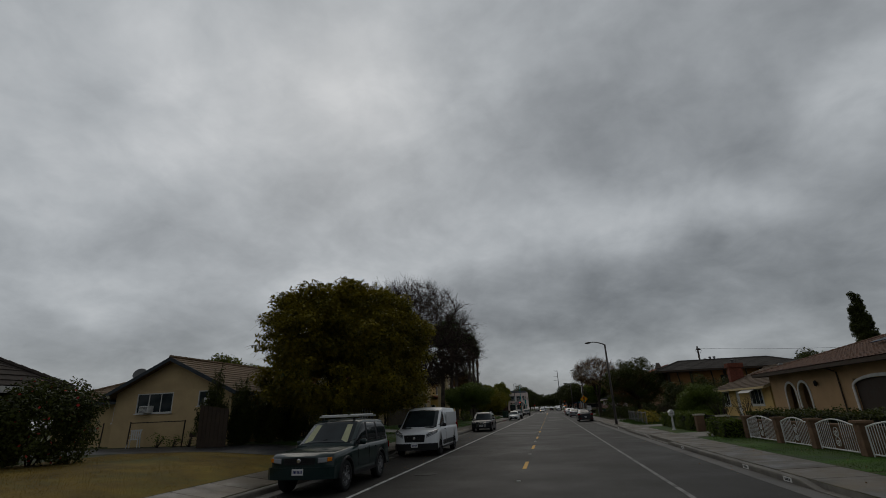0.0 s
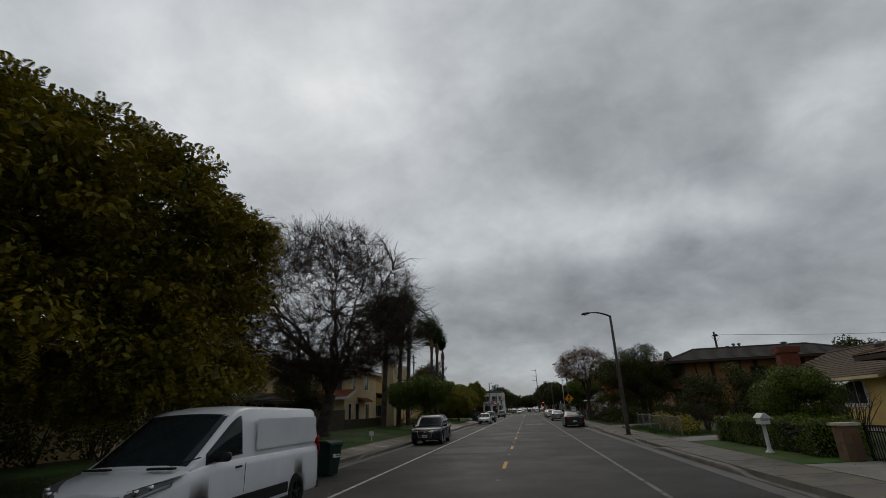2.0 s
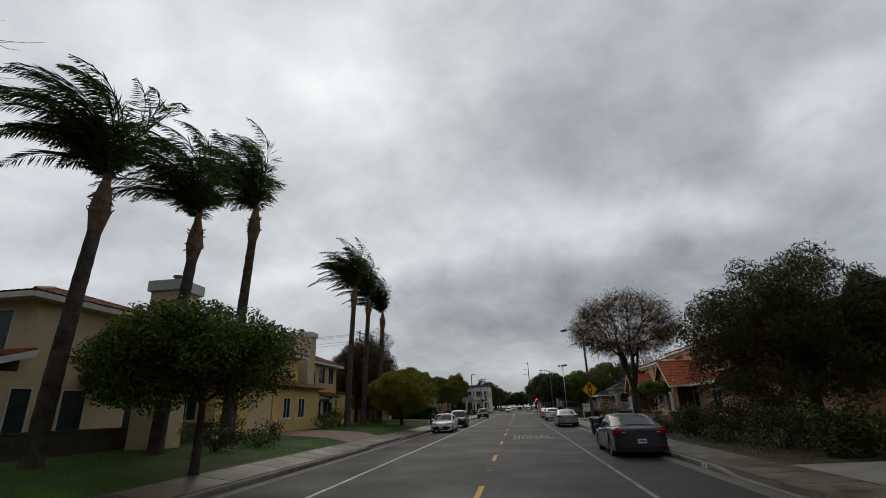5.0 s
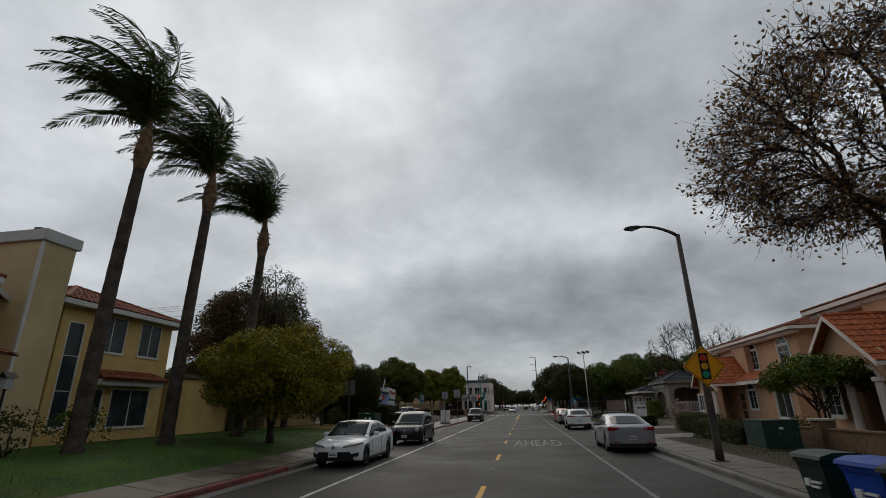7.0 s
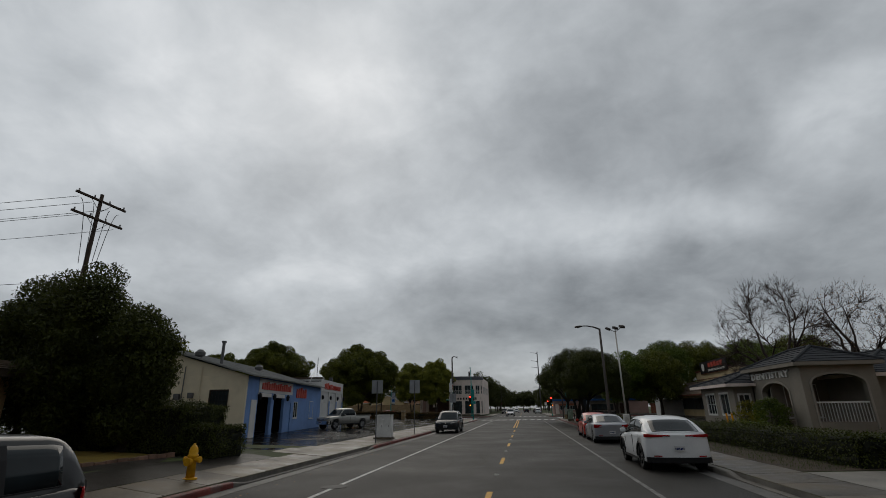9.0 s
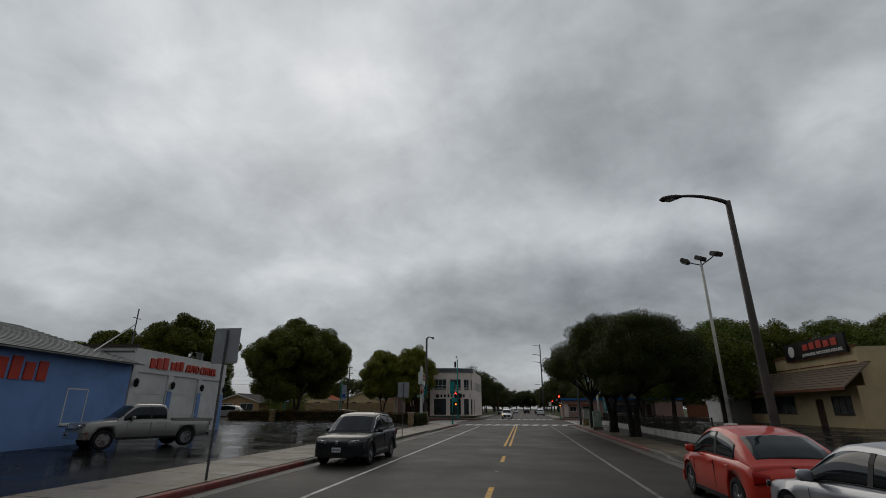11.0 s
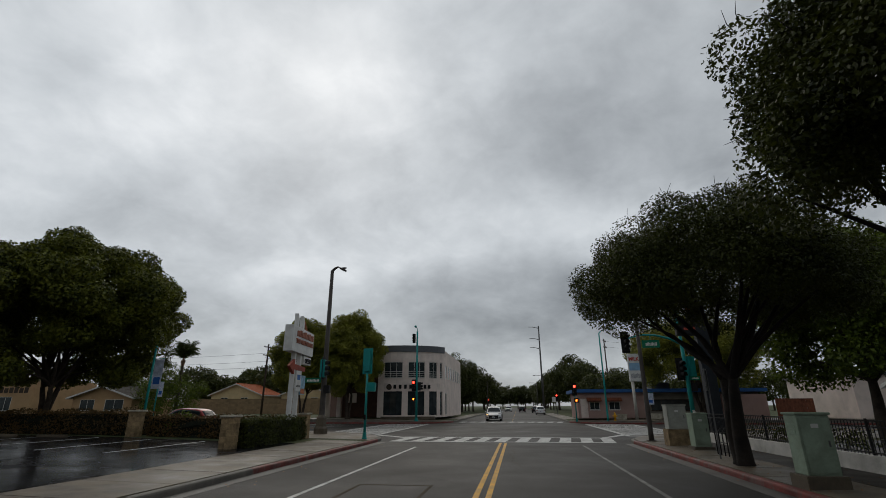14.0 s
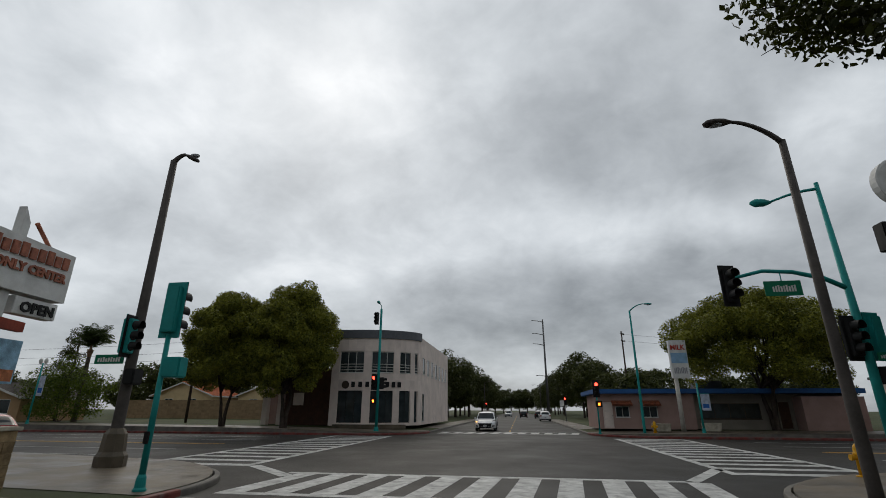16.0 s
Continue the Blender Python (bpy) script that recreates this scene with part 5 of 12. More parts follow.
def leaf_arrays(rng, clumps, per, length, wide, flat_k=0.5, shell=0.55):
    """Leaf centres and axes round clumps of (x, y, z, radius, squash)."""
    cs, us, vs = [], [], []
    for x, y, z, r, sq in clumps:
        n = max(3, int(per * r * r))
        d = rng.normal(size=(n, 3))
        d /= np.linalg.norm(d, axis=1)[:, None]
        rad = r * (shell + (1 - shell) * rng.random(n) ** 0.6)
        c = d * rad[:, None] * [1, 1, sq] + [x, y, z]
        nrm = d * [1, 1, 1 / max(sq, 0.3)] + rng.normal(scale=0.8, size=(n, 3)) + [0, 0, flat_k]
        nrm /= np.linalg.norm(nrm, axis=1)[:, None]
        a = rng.normal(size=(n, 3))
        u = np.cross(nrm, a)
        u /= np.linalg.norm(u, axis=1)[:, None] + 1e-9
        v = np.cross(nrm, u)
        k = rng.uniform(0.7, 1.3, n)[:, None]
        cs.append(c)
        us.append(u * length * 0.5 * k)
        vs.append(v * wide * 0.5 * k)
    return np.concatenate(cs), np.concatenate(us), np.concatenate(vs)


def spray_arrays(rng, clumps, mid, per, length, pairs=11):
    """Feathery compound leaves: leaflets in pairs along arching ribs that start inside the clumps."""
    cs, us, vs = [], [], []
    mid = np.array(mid)
    for x, y, z, r, sq in clumps:
        n = max(2, int(per * r * r))
        d = rng.normal(size=(n, 3)) + [0, 0, 0.3]
        d /= np.linalg.norm(d, axis=1)[:, None]
        base = np.array([x, y, z]) + d * (r * rng.uniform(0.25, 0.75, n))[:, None] * [1, 1, sq]
        away = base - mid
        away /= np.linalg.norm(away, axis=1)[:, None] + 1e-6
        go = d * 0.6 + away * 0.8 + rng.normal(scale=0.25, size=(n, 3))
        go /= np.linalg.norm(go, axis=1)[:, None]
        L = length * rng.uniform(0.7, 1.3, n)[:, None]
        side = np.cross(go, [0, 0, 1.0])
        side /= np.linalg.norm(side, axis=1)[:, None] + 1e-6
        for k in range(pairs):
            f = (k + 1) / pairs
            q = base + go * L * f + np.array([0, 0, -0.45]) * L * f * f
            ln = 0.11 * math.sin(math.pi * (0.18 + 0.74 * f)) + 0.015
            for sg in (-1, 1):
                leaf = side * sg * 0.9 + go * 0.45 + [0, 0, -0.18]
                leaf = leaf / np.linalg.norm(leaf, axis=1)[:, None]
                cs.append(q + leaf * ln * 0.5)
                us.append(leaf * ln * 0.5)
                vs.append(go * 0.014 + rng.normal(scale=0.003, size=(n, 3)))
    return np.concatenate(cs), np.concatenate(us), np.concatenate(vs)


def crown_clumps(rng, cx, cy, cz, rx, ry, rz, n, r0, r1, low=-0.75, sq=0.8, boxy=0.0):
    out = []
    while len(out) < n:
        d = rng.normal(size=3)
        d /= np.linalg.norm(d)
        if d[2] < low:
            continue
        if boxy:
            d = d / np.sum(np.abs(d) ** 4) ** (0.25 * boxy)
        k = 0.58 + 0.42 * rng.random() ** 0.4
        r = rng.uniform(r0, r1)
        lump = 1 + 0.06 * math.sin(3 * math.atan2(d[1], d[0]) + cx) + 0.08 * math.sin(7 * d[2] + cy)
        out.append((cx + d[0] * (rx - r * 0.6) * k * lump, cy + d[1] * (ry - r * 0.6) * k * lump, cz + d[2] * (rz - r * 0.5) * k * lump, r, sq))
    return out


def limbs(rng, trunk_top, r0, clumps, count, bm, sides=6):
    """Curved limbs from the top of a trunk to some of the clumps."""
    pick = rng.choice(len(clumps), min(count, len(clumps)), replace=False)
    t = Vector(trunk_top)
    for i in pick:
        e = Vector(clumps[i][:3])
        m = t.lerp(e, 0.45) + Vector((rng.normal() * 0.25, rng.normal() * 0.25, 0.15 + 0.1 * (e - t).length * rng.random()))
        q = t.lerp(m, 0.5) + Vector((rng.normal() * 0.1, rng.normal() * 0.1, 0.1))
        add_tube(bm, [t, q, m, m.lerp(e, 0.6), e], [r0, r0 * 0.75, r0 * 0.5, r0 * 0.3, 0.012], sides, False)


def tree(label, at, trunk_h, trunk_r, crown, mat_leaf, seed, per=260, length=0.16, wide=0.09, clumps=60, cr=(0.6, 1.1), low=-0.6, lean=(0, 0), bark=None, group="", name="tree", limb_n=16, sq=0.8, forks=1, flat_k=0.5, twigs=0, boxy=0.0, sprays=0):
    """crown: offset x, y, height of its middle, and its three half sizes, all from the foot."""
    rng = np.random.default_rng(seed)
    top = thing(name, label, "tree", at, group=group)
    ox, oy, oz, rx, ry, rz = crown
    cl = crown_clumps(rng, ox, oy, oz, rx, ry, rz, clumps, *cr, low=low, sq=sq, boxy=boxy)
    if clumps >= 110:
        cl += crown_clumps(rng, ox, oy, oz, rx * 0.62, ry * 0.62, rz * 0.66, clumps // 4, *cr, low=max(low, -0.7), sq=sq)
    bm = bmesh.new()
    tops = []
    for f in range(forks):
        a = 2 * math.pi * f / forks + seed
        sp = 0.0 if forks == 1 else 0.35
        end = (lean[0] + sp * math.cos(a) * trunk_h * 0.5, lean[1] + sp * math.sin(a) * trunk_h * 0.5, trunk_h)
        base = (0.5 * trunk_r * math.cos(a) * (forks > 1), 0.5 * trunk_r * math.sin(a) * (forks > 1))
        pts = [(base[0], base[1], -0.15), (base[0] + end[0] * 0.05, base[1] + end[1] * 0.05, 0.12), (end[0] * 0.3 + rng.normal() * 0.04, end[1] * 0.3 + rng.normal() * 0.04, trunk_h * 0.35), (end[0] * 0.65 + rng.normal() * 0.05, end[1] * 0.65 + rng.normal() * 0.05, trunk_h * 0.7), end]
        k = 1.0 if forks == 1 else 0.7
        add_tube(bm, pts, [trunk_r * 1.5 * k, trunk_r * 1.15 * k, trunk_r * k, trunk_r * 0.85 * k, trunk_r * 0.7 * k], 9)
        limbs(rng, end, trunk_r * 0.55 * k, cl, limb_n // forks, bm)
    part("trunk", bm, bark or BARK, top, "", True)
    if sprays:
        inner = leaf_arrays(rng, cl, per * 0.75, length * 0.8, wide * 1.7, flat_k, 0.1)
        outer = spray_arrays(rng, cl, (ox, oy, oz), sprays, 0.46)
        quads_part("crown", *(np.concatenate(q) for q in zip(inner, outer)), mat_leaf, top)
    else:
        quads_part("crown", *leaf_arrays(rng, cl, per, length, wide, flat_k), mat_leaf, top)
    if twigs:
        bm = bmesh.new()
        high = [c for c in cl if c[2] > oz]
        for _ in range(twigs):
            x, y, z, r, _s = high[rng.integers(len(high))]
            d = Vector((x - ox, y - oy, (z - oz) * 1.4)).normalized() + Vector(rng.normal(scale=0.4, size=3))
            d = d.normalized() * rng.uniform(0.2, 0.5)
            b = Vector((x, y, z)) + d.normalized() * r * 0.6
            add_tube(bm, [b, b + d * 0.5 + Vector(rng.normal(scale=0.06, size=3)), b + d], [0.011, 0.008, 0.004], 3, False)
        tagged(part("twig_mass", bm, bark or BARK, top, "thin bare twigs"), kind="stuff")
    return top


def twig_mesh(name, pts, radii, material, parent):
    """Many thin three-sided twigs, four points each, in one mesh."""
    pts, radii = np.asarray(pts, float), np.asarray(radii, float)
    n = len(pts)
    d = pts[:, 3] - pts[:, 0]
    d /= np.linalg.norm(d, axis=1)[:, None] + 1e-9
    u = np.cross(d, np.where(np.abs(d[:, 2:3]) > 0.9, [[1.0, 0, 0]], [[0, 0, 1.0]]))
    u /= np.linalg.norm(u, axis=1)[:, None] + 1e-9
    v = np.cross(d, u)
    co = np.empty((n, 4, 3, 3), np.float32)
    for k in range(3):
        a = 2 * math.pi * k / 3
        co[:, :, k] = pts + radii[:, :, None] * (math.cos(a) * u + math.sin(a) * v)[:, None, :]
    one = np.array([(r * 3 + k, r * 3 + (k + 1) % 3, r * 3 + 3 + (k + 1) % 3, r * 3 + 3 + k) for r in range(3) for k in range(3)], np.int32)
    idx = (one[None] + 12 * np.arange(n, dtype=np.int32)[:, None, None]).ravel()
    me = bpy.data.meshes.new(name)
    me.vertices.add(12 * n)
    me.vertices.foreach_set("co", co.ravel())
    me.loops.add(len(idx))
    me.loops.foreach_set("vertex_index", idx)
    me.polygons.add(9 * n)
    me.polygons.foreach_set("loop_start", np.arange(0, 36 * n, 4, dtype=np.int32))
    me.polygons.foreach_set("loop_total", np.full(9 * n, 4, np.int32))
    me.update(calc_edges=True)
    me.materials.append(material)
    ob = new(name, me)
    ob.parent = parent
    tagged(ob, kind="stuff")
    return ob


def bare_tree(label, at, height, spread, trunk_h, trunk_r, seed, twigs=(90, 420, 2200, 5200), leaves=None, leaf_n=0, lean=(0, 0), group="", up=0.35, low=0.25, under=1.0, limb_n=8, slim=0.55, fork=None):
    """A leafless tree: forked limbs, then ever finer twigs that grow out to fill a dome."""
    rng = np.random.default_rng(seed)
    top = thing("tree", label, "tree", at, group=group)
    bm = bmesh.new()
    mid = np.array([lean[0], lean[1], trunk_h + (height - trunk_h) * low])
    ru, rd = height - mid[2], (mid[2] - trunk_h * 0.75) * under
    crotch = np.array([*(fork or (lean[0] * 0.3, lean[1] * 0.3)), trunk_h])
    add_tube(bm, [(0, 0, -0.15), (0, 0, 0.15), tuple(crotch * 0.5), tuple(crotch)], [trunk_r * 1.6, trunk_r * 1.15, trunk_r, trunk_r * 0.95], 10, True)
    nodes, dirs = [], []

    def target(k):
        d = rng.normal(size=3)
        d /= np.linalg.norm(d)
        return mid + d * [spread, spread, ru if d[2] > 0 else rd] * k

    for j in range(limb_n):
        a = 2 * math.pi * j / limb_n + rng.uniform(-0.3, 0.3)
        e = mid + np.array([math.cos(a) * spread * rng.uniform(0.3, 0.72), math.sin(a) * spread * rng.uniform(0.3, 0.72), ru * rng.uniform(0.1, 0.62)])
        w = rng.normal(scale=0.04 * spread, size=(7, 3))
        pts = []
        for k in range(7):
            f = k / 6
            p = crotch * (1 - f) + e * f + np.array([0, 0, 0.5]) * math.sin(math.pi * f) + w[k] * math.sin(math.pi * f)
            pts.append(p)
        r0 = trunk_r * slim * rng.uniform(0.75, 1.1)
        add_tube(bm, [tuple(p) for p in pts], [r0 * (1 - 0.82 * (k / 6) ** 0.75) for k in range(7)], 7, False)
        for k in range(1, 7):
            nodes.append(pts[k])
            dirs.append((pts[k] - pts[k - 1]) / np.linalg.norm(pts[k] - pts[k - 1]))
    ends, lines, radii = [], [], []
    for lev, count in enumerate(twigs[:3]):
        r0 = (0.048, 0.022, 0.012)[lev] * (trunk_r / 0.42) ** 0.5
        reach = (2.6, 1.7, 1.15)[lev] * (spread / 7.0) ** 0.6
        N, D = np.array(nodes), np.array(dirs)
        fresh_n, fresh_d = [], []
        for c in range(count):
            t = target(rng.uniform(0.35, 1.0) ** 0.5)
            q = np.argmin(((N - t) ** 2).sum(1) + rng.random(len(N)) * 0.6)
            p, d0 = N[q], D[q]
            v = t - p
            L = np.linalg.norm(v)
            v = v / (L + 1e-6)
            L = min(L, reach) * rng.uniform(0.7, 1.05)
            d = v * 0.75 + d0 * 0.45 + rng.normal(scale=0.22, size=3) + [0, 0, up * 0.25]
            d /= np.linalg.norm(d)
            m1 = p + (d0 * 0.35 + d * 0.65) * L * 0.35
            m2 = p + d * L * 0.7 + rng.normal(scale=0.05 * L, size=3)
            e = p + d * L + np.array([0, 0, up * 0.12 * L])
            lines.append((p, m1, m2, e))
            radii.append((r0, r0 * 0.8, r0 * 0.6, r0 * 0.35))
            fresh_n += [m1, m2, e]
            fresh_d += [d, d, d]
            if lev > 1:
                ends.append(e)
        nodes += fresh_n
        dirs += fresh_d
    # the finest twigs point outward and up from the last ones
    n = twigs[3]
    N, D = np.array(nodes), np.array(dirs)
    q = rng.integers(max(0, len(N) - 3 * (twigs[2] + twigs[1] // 3)), len(N), n)
    p, d0 = N[q], D[q]
    out = (p - mid) / (np.linalg.norm(p - mid, axis=1)[:, None] + 1e-6)
    d = out * 0.55 + d0 * 0.75 + rng.normal(scale=0.45, size=(n, 3)) + [0, 0, up * 0.3]
    d /= np.linalg.norm(d, axis=1)[:, None]
    L = (rng.uniform(0.35, 0.95, n) * (spread / 7.0) ** 0.6)[:, None]
    bend = rng.normal(scale=0.06, size=(n, 3)) * L
    last = np.stack([p, p + (d0 * 0.3 + d * 0.7) * L * 0.35, p + d * L * 0.7 + bend, p + d * L + bend * 1.4 + [0, 0, 0.05]], 1)
    r0 = 0.0075 * (trunk_r / 0.42) ** 0.5
    ends += list(last[:, 3])
    part("trunk", bm, BARK, top, "", True)
    twig_mesh("twig_mass", np.concatenate([np.array(lines), last]), np.concatenate([np.array(radii), np.tile([r0, r0 * 0.85, r0 * 0.65, r0 * 0.4], (n, 1))]), mat("fine_twig_bark", (0.05, 0.034, 0.027), 0.95, vary=0.2, bump=0), top)
    if leaves:
        idx = rng.integers(0, len(ends), leaf_n)
        c = np.array(ends)[idx] + rng.normal(scale=0.10, size=(leaf_n, 3))
        u = rng.normal(size=(leaf_n, 3))
        u /= np.linalg.norm(u, axis=1)[:, None]
        v = np.cross(u, rng.normal(size=(leaf_n, 3)))
        v /= np.linalg.norm(v, axis=1)[:, None]
        quads_part("leaves", c, u * 0.05, v * 0.03, leaves, top)
    return top


def palm(label, at, height, seed, boot=1.25, group="", frond=3.9, wind=(-0.55, -0.25), lean=(0, 0)):
    """A feather palm: a slim trunk, dry leaf bases below the crown, and fronds blown to one side."""
    rng = np.random.default_rng(seed)
    top = thing("palm_tree", label, "palm tree", at, group=group)
    bm = bmesh.new()
    n = 26
    pts = [(lean[0] * (i / n) ** 1.5, lean[1] * (i / n) ** 1.5, -0.1 + (height + 0.1) * i / n) for i in range(n + 1)]
    add_tube(bm, pts, [(0.34 if i == 0 else 0.25 - 0.07 * i / n) * (1 + 0.05 * (i % 2)) for i in range(n + 1)], 12)
    part("trunk", bm, PALM_BARK, top, "slim ringed palm trunk")
    hx, hy = lean
    bm = bmesh.new()
    add_tube(bm, [(hx * 0.93, hy * 0.93, height - 0.4), (hx, hy, height + 0.25), (hx, hy, height + boot * 0.6), (hx, hy, height + boot)], [0.19, 0.30, 0.24, 0.13], 12)
    for k in range(26):
        a = k * 2.4
        z = height + boot * (0.05 + 0.6 * rng.random())
        add_tube(bm, [(hx + 0.16 * math.cos(a), hy + 0.16 * math.sin(a), z), (hx + 0.36 * math.cos(a), hy + 0.36 * math.sin(a), z + rng.uniform(-0.25, 0.28))], [0.045, 0.012], 4)
    part("boot", bm, PALM_BOOT, top, "brown dry leaf bases")
    bm = bmesh.new()
    add_tube(bm, [(hx, hy, height + boot * 0.8), (hx, hy, height + boot + 1.0)], [0.13, 0.09], 8)
    part("crownshaft", bm, PALM_BOOT, top)
    w = Vector((wind[0], wind[1], 0))
    cs, us, vs = [], [], []
    stems = bmesh.new()
    for k in range(36):
        a = k * 2.399 + rng.uniform(-0.2, 0.2)
        rise = rng.uniform(0.7, 3.2)
        d = (Vector((math.cos(a), math.sin(a), rise)) + w * 0.8).normalized()
        p = Vector((hx, hy, height + boot + 0.1 + 0.8 * rng.random()))
        L = frond * rng.uniform(0.8, 1.15)
        seg = 13
        line = [p.copy()]
        for s in range(seg):
            d = (d + (Vector((0, 0, -1.0)) + w * 1.2) * (0.012 + 0.017 * s)).normalized()
            p = p + d * (L / seg)
            line.append(p.copy())
        add_tube(stems, line, [0.028 * (1 - 0.85 * i / seg) + 0.004 for i in range(seg + 1)], 4, False)
        for s in range(1, seg * 5):
            f = s / (seg * 5)
            i = min(seg - 1, int(f * seg))
            q = line[i].lerp(line[i + 1], f * seg - i)
            dd = (line[i + 1] - line[i]).normalized()
            ln = 0.75 * math.sin(math.pi * min(0.97, 0.15 + 0.85 * f)) + 0.12
            for sd in (-1, 1):
                sv = dd.cross(Vector((0, 0, 1)))
                sv = sv.normalized() if sv.length > 0.05 else Vector((1, 0, 0))
                leaf = (sv * sd * 0.75 + dd * 0.5 + Vector((0, 0, -0.42)) + w * 0.75 + Vector(rng.normal(scale=0.10, size=3))).normalized()
                cs.append(q + leaf * ln * 0.5)
                us.append(leaf * ln * 0.5)
                vs.append(leaf.cross(Vector(rng.normal(size=3))).normalized() * 0.022)
    part("frond_rib", stems, PALM_LEAF, top)
    quads_part("fronds", np.array(cs), np.array(us), np.array(vs), PALM_LEAF, top, "feathery fronds blown by the wind")
    return top


def shrub(label, at, rx, ry, h, leaf, seed, per=420, length=0.09, wide=0.055, name="shrub", group="", n=26, bloom=None, bloom_n=0, category="shrub"):
    rng = np.random.default_rng(seed)
    top = thing(name, label, category, at, group=group)
    cl = crown_clumps(rng, 0, 0, h * 0.5, rx, ry, h * 0.52, n, min(rx, ry, h) * 0.25, min(rx, ry, h) * 0.45, low=-0.9)
    bm = bmesh.new()
    for k in range(6):
        e = cl[k][:3]
        add_tube(bm, [(0.05 * math.cos(k), 0.05 * math.sin(k), -0.1), (e[0] * 0.4, e[1] * 0.4, e[2] * 0.5), e], [0.03, 0.022, 0.008], 5)
    part("stem", bm, BARK, top)
    quads_part("foliage", *leaf_arrays(rng, cl, per, length, wide), leaf, top)
    if bloom:
        c, u, v = leaf_arrays(rng, cl, bloom_n / max(1, n) / max(0.05, (min(rx, ry, h) * 0.35) ** 2), 0.09, 0.08, shell=0.95)
        tagged(quads_part("blossom", c, u, v, bloom, top), kind="stuff")
    return top


def hedge(label, x0, x1, y0, y1, h, leaf, seed, per=900, z=None, length=0.07, wide=0.045, group="", round_k=0.12):
    """A clipped hedge: leaves thick on an uneven box, over a core coloured near black as inner shade."""
    rng = np.random.default_rng(seed)
    cx, cy = (x0 + x1) / 2, (y0 + y1) / 2
    top = thing("hedge", label, "hedge", (cx, cy, gz(cx, cy) if z is None else z), group=group)
    a, b = abs(x1 - x0) / 2, abs(y1 - y0) / 2
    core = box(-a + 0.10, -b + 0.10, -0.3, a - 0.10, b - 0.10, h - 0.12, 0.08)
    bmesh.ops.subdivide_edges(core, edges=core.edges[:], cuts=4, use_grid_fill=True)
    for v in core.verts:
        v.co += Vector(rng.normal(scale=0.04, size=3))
    part("core", core, mat("hedge_core", (0.010, 0.012, 0.006), 0.95, vary=0.4, scale=5, bump=0.5), top, "solid core coloured dark as inner shade")
    area = [4 * a * b, 4 * a * h, 4 * a * h, 4 * b * h, 4 * b * h]
    tot = int(per * sum(area) / 2)
    face = rng.choice(5, tot, p=np.array(area) / sum(area))
    p = rng.uniform(-1, 1, (tot, 3))
    c = np.empty((tot, 3))
    nrm = np.zeros((tot, 3))
    for f, (ax, s) in enumerate(((2, 1), (1, -1), (1, 1), (0, -1), (0, 1))):
        m = face == f
        q = p[m].copy()
        q[:, 2] = (q[:, 2] + 1) / 2
        q[:, ax] = s if ax < 2 else 1
        c[m] = q * [a, b, h]
        nrm[m, ax] = s
    wob = 0.07 * np.sin(c[:, 0] * 2.1 + seed) + 0.06 * np.sin(c[:, 1] * 2.7 + 1.3 * seed) + 0.05 * np.sin(c[:, 2] * 6)
    c += nrm * (wob + rng.normal(scale=0.05, size=tot))[:, None]
    nr = nrm + rng.normal(scale=0.7, size=(tot, 3))
    nr /= np.linalg.norm(nr, axis=1)[:, None]
    u = np.cross(nr, rng.normal(size=(tot, 3)))
    u /= np.linalg.norm(u, axis=1)[:, None] + 1e-9
    v = np.cross(nr, u)
    k = rng.uniform(0.7, 1.3, tot)[:, None]
    quads_part("foliage", c, u * length * 0.5 * k, v * wide * 0.5 * k, leaf, top)
    return top


def g3(x, y):
    return (x, y, gz(x, y))


def juniper(label, at, h, seed, spread=0.9, group=""):
    """A dark upright juniper of many pointed, twisting boughs."""
    rng = np.random.default_rng(seed)
    top = thing("juniper", label, "shrub", at, group=group)
    cl = []
    for k in range(13):
        bm = bmesh.new()
        a = 2.4 * k + rng.uniform(-0.4, 0.4)
        out = spread * (0.15 + 0.85 * k / 12)
        tip = h * (1.0 - 0.55 * k / 12) * rng.uniform(0.9, 1.0)
        line = []
        for s in range(7):
            f = s / 6
            line.append(Vector((math.cos(a + 0.5 * f) * out * f ** 0.7, math.sin(a + 0.5 * f) * out * f ** 0.7, 0.1 + (tip - 0.1) * f)))
        add_tube(bm, line, [0.05, 0.045, 0.04, 0.03, 0.02, 0.015, 0.008], 5, False)
        part("bough", bm, BARK, top)
        for s in range(16):
            f = 0.12 + 0.88 * s / 15
            i = min(5, int(f * 6))
            p = line[i].lerp(line[i + 1], f * 6 - i)
            r = 0.06 + 0.30 * (1 - f) ** 0.7
            cl.append((p.x + rng.normal() * 0.05, p.y + rng.normal() * 0.05, p.z, r, 1.3))
    quads_part("foliage", *leaf_arrays(rng, cl, 1500, 0.11, 0.035, -0.3), OLIVE_G, top)
    return top


